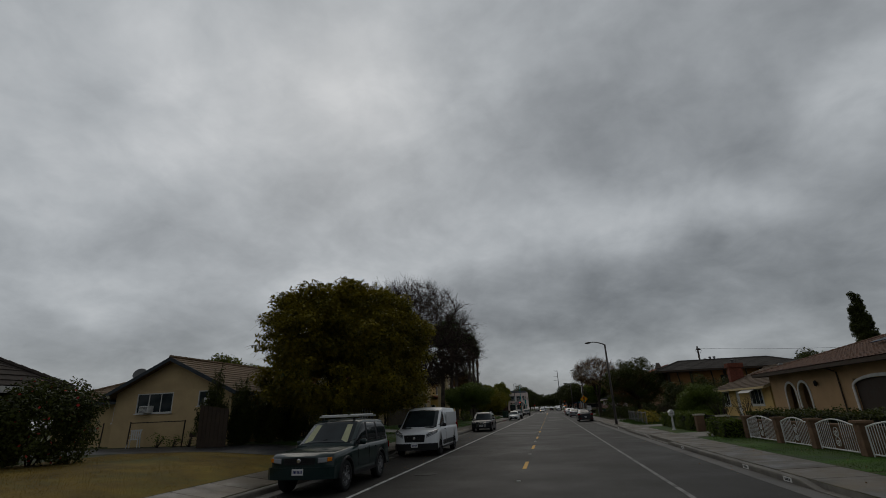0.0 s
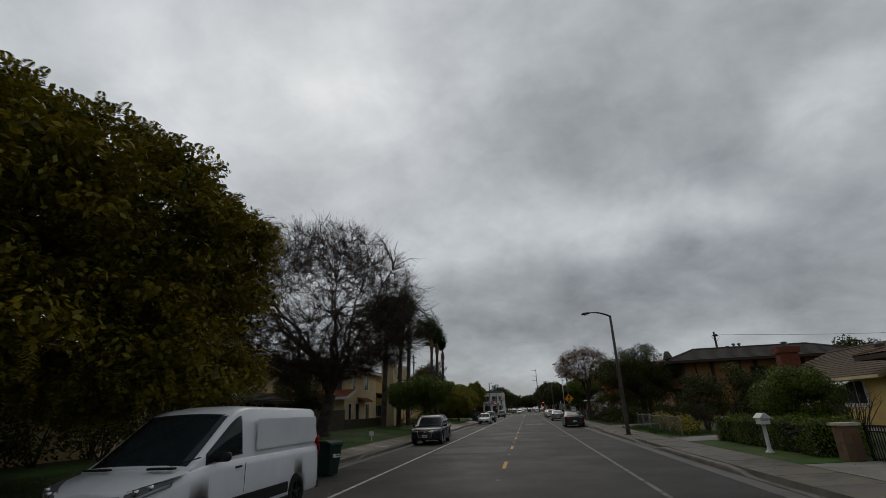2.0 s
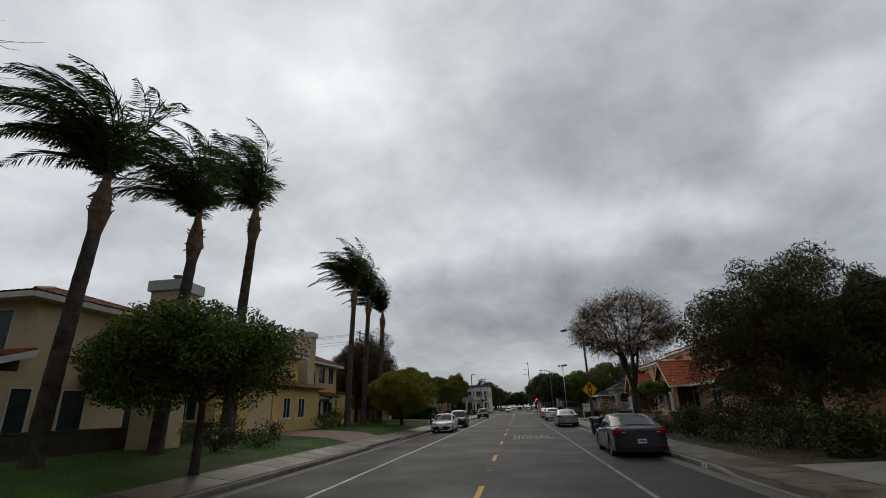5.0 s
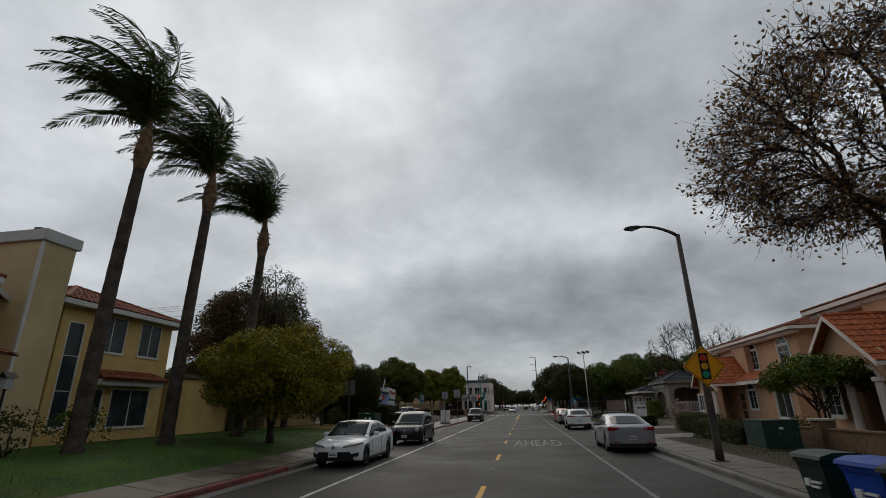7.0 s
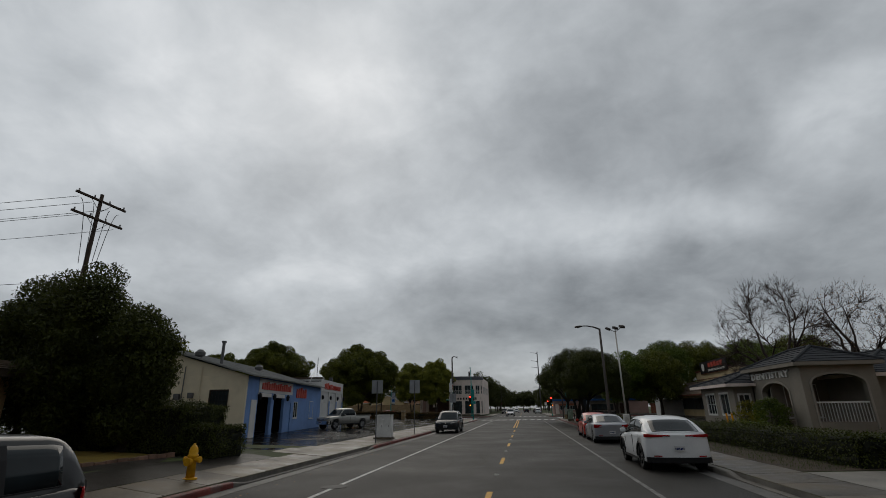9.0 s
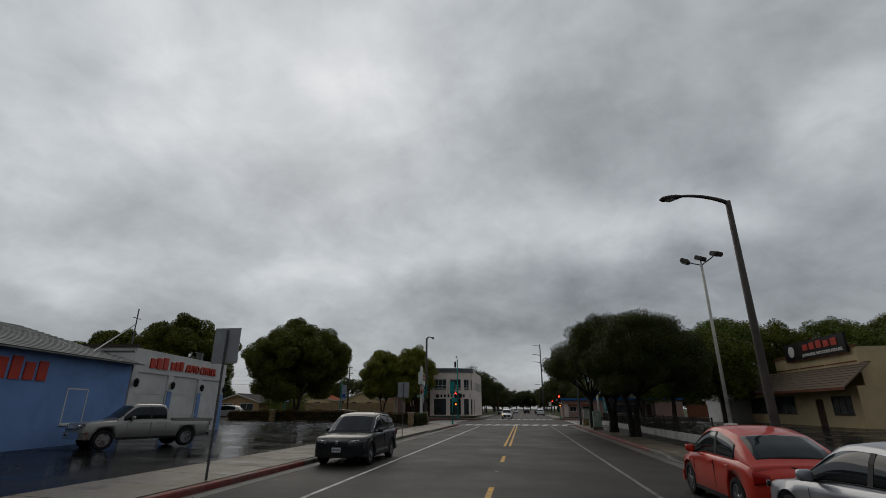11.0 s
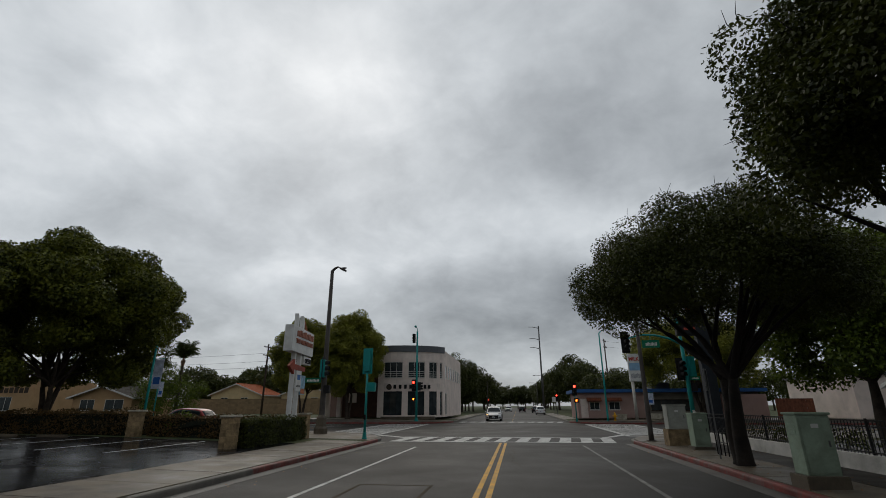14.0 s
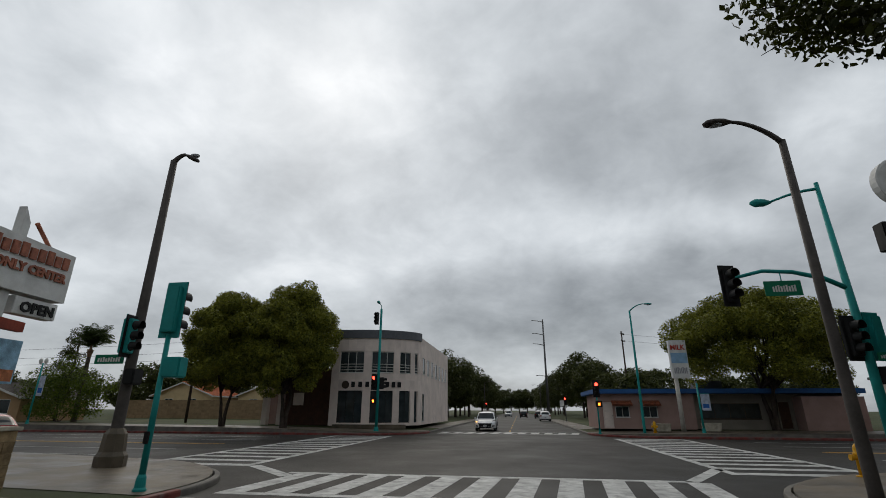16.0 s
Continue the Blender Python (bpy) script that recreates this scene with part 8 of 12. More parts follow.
def iron_panel(label, p, q, h, z, swirl=True, group=""):
    """A fence panel of upright bars under an arched top rail, with a scrolled middle."""
    L = math.dist(p, q)
    top = thing("iron_fence", label, "fence panel", (p[0], p[1], z), math.degrees(math.atan2(q[1] - p[1], q[0] - p[0])), group=group)
    arc = lambda x: h - 0.16 + 0.16 * math.sin(math.pi * x / L)
    part("top_rail", tube([(L * k / 14, 0, arc(L * k / 14)) for k in range(15)], 0.022, 8), WHITE_METAL, top)
    part("bottom_rail", tube([(0, 0, 0.10), (L, 0, 0.10)], 0.02, 8), WHITE_METAL, top)
    n = int(L / 0.11)
    for k in range(n + 1):
        x = L * k / n
        if swirl and abs(x - L / 2) < 0.20:
            continue
        part("bar", tube([(x, 0, 0.0 if k in (0, n) else 0.10), (x, 0, arc(x))], 0.022 if k in (0, n) else 0.010, 6), WHITE_METAL, top)
    if swirl:
        for s in (-1, 1):
            for c in (0.30, 0.58):
                pts = []
                for k in range(22):
                    a = k * 0.42
                    r = 0.15 * (1 - k / 24)
                    pts.append((L / 2 + s * (0.02 + r * math.sin(a) * 0.8), 0, h * (c + 0.02) + r * math.cos(a)))
                part("scroll", tube(pts, 0.010, 5), WHITE_METAL, top)
    return top


build_left_houses()

def arch_wall(length, height, thick, arches, n=14):
    """A wall along +x with round-headed openings (x0, x1, springing height); openings start at the foot."""
    bm = bmesh.new()
    out = [(0, 0)]
    for x0, x1, sp, rise in arches:
        c, r = (x0 + x1) / 2, (x1 - x0) / 2
        out += [(x0, 0), (x0, sp)] + [(c - r * math.cos(math.pi * k / n), sp + rise * math.sin(math.pi * k / n)) for k in range(1, n)] + [(x1, sp), (x1, 0)]
    out += [(length, 0), (length, height), (0, height)]
    add_slab(bm, out, 0, thick)
    bmesh.ops.recalc_face_normals(bm, faces=bm.faces[:])
    return bm


def arch_band(m, parent, x0, x1, sp, rise, material, s=0.14, z0=0.0, n=14):
    bm = bmesh.new()
    c, r = (x0 + x1) / 2, (x1 - x0) / 2
    inn = [(x0, z0)] + [(c - r * math.cos(math.pi * k / n), sp + rise * math.sin(math.pi * k / n)) for k in range(n + 1)] + [(x1, z0)]
    o = [(x0 - s, z0)] + [(c - (r + s) * math.cos(math.pi * k / n), sp + (rise + s) * math.sin(math.pi * k / n)) for k in range(n + 1)] + [(x1 + s, z0)]
    for k in range(len(inn) - 1):
        add_slab(bm, [inn[k], o[k], o[k + 1], inn[k + 1]], -0.05, 0.0)
    bmesh.ops.recalc_face_normals(bm, faces=bm.faces[:])
    part("arch_moulding", moved(bm, m), material, parent, "pale arch moulding")


def bars_text(parent, m, x0, x1, z0, z1, n, material, depth=0.05):
    """Writing that cannot be read, as plain upright bars."""
    w = (x1 - x0) / n
    for k in range(n):
        hgt = (z1 - z0) * (0.8 + 0.2 * ((k * 7) % 3) / 2)
        part("sign_bar", moved(box(x0 + k * w + w * 0.12, -depth, z0, x0 + (k + 1) * w - w * 0.16, -0.002, z0 + hgt), m), material, parent)


def lettering(parent, m, text, x0, x1, z, size, material, depth=0.05, bold=0.01):
    bm = words(text, size, depth, 1.0, bold)
    xs = [v.co.x for v in bm.verts]
    k = (x1 - x0) / (max(xs) - min(xs))
    bmesh.ops.transform(bm, matrix=Matrix.Translation((x0 - min(xs) * k, -depth / 2 - 0.004, z)) @ Matrix.Diagonal((k, 1, 1, 1)), verts=bm.verts[:])
    part("letters", moved(bm, m), material, parent, "raised letters")


RED_SIGN = mat("red_sign_letters", (0.45, 0.05, 0.03), 0.5, vary=0.1, bump=0.02)
NAVY_BAND = mat("blue_fascia_paint", (0.025, 0.10, 0.28), 0.6, vary=0.1, bump=0.05)
SOLAR = glass_mat("solar_panel", (0.012, 0.018, 0.035), 0.15)
FENCE_WOOD = mat("reddish_fence_wood", (0.19, 0.07, 0.04), 0.85, vary=0.25, scale=3, fine=40, bump=0.3, rand=0.15)
STONE = mat("buff_stone", (0.28, 0.20, 0.11), 0.9, vary=0.3, scale=4, fine=20, bump=0.5, rand=0.25)


def build_right_houses():
    W = WHITE_TRIM
    # tan house with arches and solar panels
    h = house("tan stucco house with arched porch, tile roof and solar panels", (20.6, 31.5, 0.5))
    m = frame_at((-4.3, 8.0), (-4.3, -1.0), 0)
    part("wall", moved(arch_wall(9.0, 3.0, 0.25, [(2.2, 3.55, 1.55, 0.68), (4.0, 5.3, 1.55, 0.68)]), m), TAN, h, "arched porch wall")
    arch_band(m, h, 2.2, 3.55, 1.55, 0.68, W)
    arch_band(m, h, 4.0, 5.3, 1.55, 0.68, W)
    part("porch_wall", box(-2.6, -1, 0, -2.4, 8, 3.0), TAN, h)
    walls(h, -4.3, 6, -12.0, -1.0, 0, 3.0, TAN, west=[(1.1, 5.6, 0.02, 2.15, "garage", dict(rows=4)), (7.4, 8.6, 1.0, 2.1, "window", dict(surround=0.1))])
    arch_band(frame_at((-4.3, -1.0), (-4.3, -12.0), 0), h, 1.1, 5.6, 1.75, 0.42, W, 0.16)
    walls(h, -2.4, 6, -1.0, 8.0, 0, 3.0, TAN, north=[(2, 3.4, 1.0, 2.2, "window", dict(surround=0.1))])
    hip_roof(h, -4.3, 6, -12.0, 8.0, 3.05, 1.75, BROWN_TILE, over=0.8, tile=0.30, trim=BROWN_TRIM)
    for k in range(4):
        mm = pose(-1.9, -2.0 - 1.75 * k, 4.15, 0, -17.0, 0)
        part("solar_panel", moved(box(-0.5 - 0.0, -0.82, 0.06, 1.25, 0.82, 0.10, 0.01), mm), SOLAR, h, "dark blue solar panel")
    part("downpipe", tube([(-5.0, -0.9, 2.95), (-4.36, -0.9, 2.6), (-4.36, -0.9, 0.0)], 0.045, 8), BROWN_TRIM, h)
    part("wall_lamp", lathe([(0.02, 0), (0.09, 0.05), (0.11, 0.25), (0.04, 0.36)], 8, (-4.42, 1.5, 1.9)), BLACK_METAL, h)
    # yellow bungalow
    h = house("yellow stucco bungalow with brown roof and brick chimney", (21.0, 46.8, 0.45))
    walls(h, -4.5, 5, -6.5, 5.0, 0, 2.5, YELLOW, west=[(7.7, 9.9, 0.95, 2.1, "window", dict(surround=0.14, bars=2)), (1.2, 2.6, 0.9, 2.1, "window", dict(surround=0.12)), (4.2, 5.1, 0.05, 2.1, "door", dict(material=W))])
    gable_roof(h, -4.5, 5, -6.5, 5.0, 2.5, 1.75, "y", BROWN_SHINGLE, over=0.6, trim=CREAM, gable_mat=YELLOW)
    part("window_awning", moved(slab([(0, 0), (-0.9, -0.45), (-0.9, -0.50), (0, -0.05)], -1.3, 1.3), pose(-4.52, -3.6, 2.35)), W, h, "white window awning")
    part("roof_vent", lathe([(0.12, 0), (0.12, 0.25), (0.24, 0.30), (0.26, 0.45), (0.12, 0.58)], 14, (-1.6, -2.4, 3.55)), GALV, h, "round turbine roof vent")
    chimney(h, -3.1, -1.9, 5.02, 5.75, 0, 4.75, mat("red_brick_chimney", (0.17, 0.055, 0.035), 0.9, vary=0.2, scale=6, bump=0.4), None, "red brick chimney")
    # brown two-storey house
    h = house("tan and brown two-storey house with broad low roof and dark eaves", (20.75, 67.85, 0.45))
    walls(h, -6.0, 8.5, -4.2, 0.1, 0, 5.05, OCHRE_W, south=[(6.0, 7.6, 3.0, 4.3, "window", dict(trim=BROWN_TRIM)), (10, 11.6, 3.0, 4.3, "window", dict(trim=BROWN_TRIM))], west=[(1.5, 3.0, 3.0, 4.3, "window", dict(trim=BROWN_TRIM))])
    hip_roof(h, -6.0, 8.5, -4.2, 0.1, 5.05, 1.25, GREY_SHINGLE, over=1.35, trim=BROWN_TRIM)
    part("gablet", slab([(-3.1, 5.55), (-1.0, 5.55), (-2.05, 6.30)], -6.6, -6.2, "yz"), BROWN_TRIM, h, "small dark gable under the ridge")
    for x in (-6.02, -3.4, 0.4, 4.4, 8.3):
        part("wall_post", box(x, -4.26, 0, x + 0.32, -4.19, 5.0), BROWN_TRIM, h, "dark timber upright")
    for y in (-3.0, -1.4):
        part("wall_post", box(-6.07, y, 0, -5.99, y + 0.4, 5.0), BROWN_TRIM, h, "dark timber upright")
    for x in (-4.6, -0.8, 3.0):
        part("eave_brace", tube([(x, -4.2, 3.2), (x - 0.5, -5.4, 4.95)], 0.07, 6), BROWN_TRIM, h, "slanted dark timber brace")
    part("balcony", box(-7.0, -3.6, 2.6, -6.08, 0.0, 3.55, 0.02), OCHRE_W, h, "solid balcony front")
    for x in (-0.6, 0.0, 0.5):
        part("vent_pipe", lathe([(0.10, 0), (0.10, 0.55), (0.17, 0.57), (0.17, 0.68), (0.05, 0.72)], 10, (x, -1.9, 6.0 if x > -0.5 else 5.8)), GALV, h)
    # peach house with porch
    def peach(at, label, low, front):
        h = house(label, at)
        # main block faces -x at local x = 0
        walls(h, 0, 9, -6.0, 6.4, 0, 5.9, PINK,
              west=[(1.0, 2.0, 4.1, 5.2, "window", dict(surround=0.10, bars=1, cross=2)), (5.6, 6.7, 3.7, 5.1, "window", dict(surround=0.12, bars=1, cross=2, arch=0.5)), (9.8, 11.2, 3.7, 5.0, "window", dict(surround=0.12, bars=1, cross=2, arch=0.5))],
              south=[(1.5, 2.7, 3.7, 5.0, "window", dict(surround=0.1)), (5.0, 6.2, 3.7, 5.0, "window", dict(surround=0.1))])
        hip_roof(h, 0, 9, -6.0, 6.4, 5.95, 1.55, RED_TILE, over=0.75, tile=0.28, trim=OFFWHITE)
        part("eave_moulding", box(-0.55, -6.5, 5.52, 0.0, 6.9, 5.76, 0.05), OFFWHITE, h, "pale eave moulding")
        # upper bay under the eaves
        part("upper_bay", box(-0.45, 0.6, 3.2, -0.002, 0.64 + 2.3, 5.52), PINK, h, "shallow upper bay")
        # ground floor stands forward under a lean-to roof
        lo, hi = -6.0, front + 2.6
        holes = [(hi - 0.6, hi + 0.6, 0.9, 2.2, "window", dict(surround=0.12, bars=1, cross=2, arch=0.45)), (0.5, 1.3, 0.9, 2.0, "window", dict(surround=0.12, bars=1, cross=2, arch=0.42)), (hi + 3.4, hi + 5.2, 0.4, 2.2, "window", dict(surround=0.1, bars=1))]
        walls(h, -0.8, 0, lo, hi, 0, 2.85, PINK, west=holes)
        slope(h, (-1.6, hi + 0.6, 2.85), (-1.6, lo - 0.6, 2.85), (0, lo - 0.6, 3.6), (0, hi + 0.6, 3.6), ORANGE_TILE, 0.28)
        board(h, (-1.6, hi + 0.6, 2.84), (-1.6, lo - 0.6, 2.84), 0.24, 0.06, OFFWHITE)
        # gabled room with an arched window, and the entry beside it
        gable_roof(h, -3.0, 0.0, front - 2.0, front + 2.0, 3.05, 1.75, "x", ORANGE_TILE, over=0.35, tile=0.28, trim=OFFWHITE)
        pm = frame_at((-2.9, front + 2.0), (-2.9, front - 2.0), 0)
        part("porch_front", moved(arch_wall(4.0, 3.1, 0.25, [(2.05, 3.65, 1.95, 0.65)]), pm), PINK, h, "arched porch front")
        part("gable", moved(slab([(0, 3.1), (4.0, 3.1), (2.0, 4.7)], 0.0, 0.2), pm), PINK, h, "porch gable")
        arch_band(pm, h, 2.05, 3.65, 1.95, 0.65, OFFWHITE)
        wm = pm @ pose(0, -0.26, 0)
        window(h, wm, 0.45, 1.45, 0.8, 2.0, surround=0.12, bars=1, cross=2, arch=0.45)
        part("room_side", box(-2.9, front + 1.8, 0, 0, front + 2.0, 3.1), PINK, h)
        for y in (front - 0.2, front - 1.9):
            part("column", lathe([(0.22, 0), (0.22, 0.18), (0.16, 0.22), (0.14, 2.0), (0.2, 2.06), (0.2, 2.2)], 16, (-3.15, y, 0)), OFFWHITE, h, "round pale column")
        door(h, frame_at((-0.85, front - 0.4), (-0.85, front - 1.4), 0), 0, 1.0, 0.1, 2.15, WOOD_DOOR)
        return h
    peach((16.2, 89.9, 0.42), "peach two-storey house with red tile roofs", 0, 1.0)
    peach((17.72, 108.4, 0.42), "peach two-storey house with arched porch and tile roof", 0, 2.6)
    # dentist
    h = house("greige dental office with slate hip roofs and arches", (15.1, 122.8, 0.3), "office", "office building")
    m = frame_at((0, 0), (3.7, 0), 0)
    part("wall", moved(arch_wall(3.7, 3.7, 0.3, [(0.45, 3.1, 2.55, 0.55)]), m), GREY_W, h, "front wall with a wide arch")
    arch_band(m, h, 0.45, 3.1, 2.55, 0.55, GREY_TRIM, 0.10)
    m = frame_at((0, 6.0), (0, 0.3), 0)
    part("wall", moved(arch_wall(5.7, 3.7, 0.3, [(1.3, 4.5, 2.15, 0.62)]), m), GREY_W, h, "side wall with an arch")
    arch_band(m, h, 1.3, 4.5, 2.15, 0.62, GREY_TRIM, 0.10)
    lettering(h, m, "DENTISTRY", 0.3, 5.0, 3.05, 0.52, WHITE_TRIM, 0.06, 0.014)
    part("wall", box(0, 5.8, 0, 3.7, 6.0, 3.7), GREY_W, h)
    part("wall", box(3.5, 0.3, 0, 3.7, 5.8, 3.7), GREY_W, h)
    window(h, frame_at((0.3, 4.2), (3.4, 4.2), 0), 0.7, 2.6, 0.75, 2.7, bars=1, curtain=0)
    part("porch_floor", box(0.3, 0.3, 0, 3.5, 4.2, 0.62, 0.01), CONCRETE, h)
    part("porch_plinth", box(0.452, 0.02, 0, 3.098, 0.28, 0.62), GREY_W, h)
    part("inner_wall", box(0.3, 4.2, 0, 3.5, 4.35, 3.65), GREY_W, h)
    hip_roof(h, 0, 3.7, 0, 6.0, 3.75, 1.0, SLATE, over=0.35, trim=GREY_W)
    rail = part("porch_rail", box(0.45, 0.08, 1.57, 3.1, 0.16, 1.65, 0.01), WHITE_METAL, h, "white porch railing")
    for k in range(18):
        part("baluster", box(0.48 + k * 0.152, 0.10, 0.62, 0.51 + k * 0.152, 0.13, 1.57), WHITE_METAL, rail)
    walls(h, -1.2, 3.7, 6.0, 12.0, 0, 2.85, GREY_W, west=[(1.0, 2.6, 0.9, 2.3, "window", dict(bars=2, cross=1, surround=0.08)), (3.6, 5.0, 0.9, 2.3, "window", dict(surround=0.08))], south=[(0.25, 0.95, 0.9, 2.2, "window", dict(surround=0.06))])
    hip_roof(h, -1.2, 3.7, 6.0, 12.0, 2.9, 1.0, SLATE, over=0.6, trim=OFFWHITE)
    walls(h, 3.7, 10.5, 1.0, 10.4, 0, 3.1, GREY_W, south=[(1.6, 3.0, 0.9, 2.3, "window", dict(bars=1))])
    hip_roof(h, 3.7, 10.5, 1.0, 10.4, 3.15, 1.5, SLATE, over=0.6, trim=OFFWHITE)
    # noodle house
    h = house("cream restaurant with brown mansard roof and dark sign", (24.6, 168.0, 0.35), "restaurant", "restaurant")
    walls(h, 0, 9, -10.5, 9.5, 0, 3.1, CREAM, west=[(1.2, 11.0, 1.0, 2.55, "window", dict(bars=5, trim=WOOD_DOOR, curtain=0)), (14.2, 15.3, 0.05, 2.2, "door"), (16.5, 19.0, 1.0, 2.4, "window", dict(bars=2, trim=WOOD_DOOR, curtain=0))], south=[(2, 5, 1.0, 2.4, "window", dict(trim=WOOD_DOOR))])
    slope(h, (-1.5, 10.6, 2.95), (-1.5, -11.6, 2.95), (1.4, -10.5, 4.9), (1.4, 9.0, 4.9), BROWN_SHINGLE)
    board(h, (-1.5, 10.6, 2.96), (-1.5, -11.6, 2.96), 0.2, 0.07, FENCE_WOOD)
    walls(h, 1.2, 8, -9.5, 3.0, 3.1, 6.1, CREAM)
    part("parapet_trim", box(1.1, -9.6, 6.08, 1.3, 3.1, 6.25), FENCE_WOOD, h)
    for k in range(3):
        part("parapet_frame", box(1.16, -9.3 + k * 4.15, 4.95, 1.2, -5.4 + k * 4.15, 5.05), FENCE_WOOD, h)
    m = frame_at((1.0, 0.2), (1.0, -9.0), 0)
    part("sign_panel", moved(box(0, -0.1, 5.75, 9.2, 0.1, 7.3, 0.02), m), BLACK_METAL, h, "long black sign panel")
    part("sign_frame", moved(box(-0.06, -0.06, 5.68, 9.26, 0.06, 5.75), m), FENCE_WOOD, h)
    mm = m @ pose(0, -0.1, 0)
    bars_text(h, mm, 3.2, 8.4, 6.45, 7.1, 5, RED_SIGN)
    lettering(h, mm, "JAPANESE NOODLE HOUSE", 3.0, 8.8, 5.95, 0.34, WHITE_TRIM, 0.03)
    part("sign_disc", moved(lathe([(0.5, -0.04), (0.5, 0.0)], 20, (1.3, 0, 6.55), "y"), mm), WHITE_TRIM, h, "plain pale round emblem")
    # white sheds beyond the railing
    h = house("pale workshop wall and awning beyond the railing", (21.5, 186.5 - 6, 0.35), "workshop", "workshop")
    walls(h, 0, 5, -5, -1.0, 0, 2.6, WHITE_W)
    gable_roof(h, 0, 5, -5, -1.0, 2.6, 0.8, "x", mat("pale_metal_roof", (0.42, 0.42, 0.42), 0.5, 0.2, vary=0.1, bump=0.05), over=0.3)
    # across the wide street: low shop with blue band
    h = house("low rose and grey shops with blue roof band", (6.6, 205.0, 0.4), "shop", "shops")
    walls(h, 0, 7.5, 0, 7, 0, 2.75, ROSE, south=[(1.3, 2.4, 0.9, 1.75, "window"), (3.4, 4.6, 0.9, 1.75, "window"), (0.3, 1.1, 0.05, 2.1, "door", dict(material=OFFWHITE))])
    walls(h, 7.5, 19.5, 0.8, 8, 0, 2.75, GREY_W, south=[(0.6, 5.2, 0.8, 2.0, "window", dict(bars=3, trim=BROWN_TRIM, curtain=0)), (6.6, 7.4, 0.1, 2.1, "door"), (8.0, 10.2, 0.7, 2.1, "window", dict(bars=1, trim=BROWN_TRIM, curtain=0))])
    walls(h, 15.2, 19.6, -0.6, 0.78, 0, 2.5, ROSE)
    part("roof_band", box(-0.4, -0.5, 2.75, 19.9, 8.2, 3.12, 0.02), NAVY_BAND, h, "blue roof band")
    for x in (1.8, 4.0):
        slope(h, (x - 0.8, -0.6, 1.85), (x + 0.8, -0.6, 1.85), (x + 0.8, 0, 2.2), (x - 0.8, 0, 2.2), RED_TILE, 0.2, 0.3, name="window_canopy")
    part("roof_unit", box(9, 3, 3.12, 11, 5, 3.9, 0.03), GALV, h)
    h = house("pale warehouse wall beyond the street tree", (33, 203.5, 0.4), "warehouse", "warehouse")
    walls(h, 0, 14, -2.0, 10, 0, 4.2, OFFWHITE)
    part("roof", box(-0.3, -2.3, 4.2, 14.3, 10.3, 4.45, 0.03), GALV, h)
    f = thing("board_fence", "reddish wooden board fence beside the shops", "fence", (26.4, 203.2, 0.4))
    b = box(0, 0, 0, 0.145, 0.02, 2.0)
    me = bpy.data.meshes.new("board")
    b.to_mesh(me)
    b.free()
    me.materials.append(FENCE_WOOD)
    for k in range(24):
        ob = new("board", me)
        ob.parent = f
        ob.location = (k * 0.152, random.uniform(-0.006, 0.006), 0)
    part("rail", box(0, 0.022, 0.4, 3.65, 0.07, 0.5), FENCE_WOOD, f)


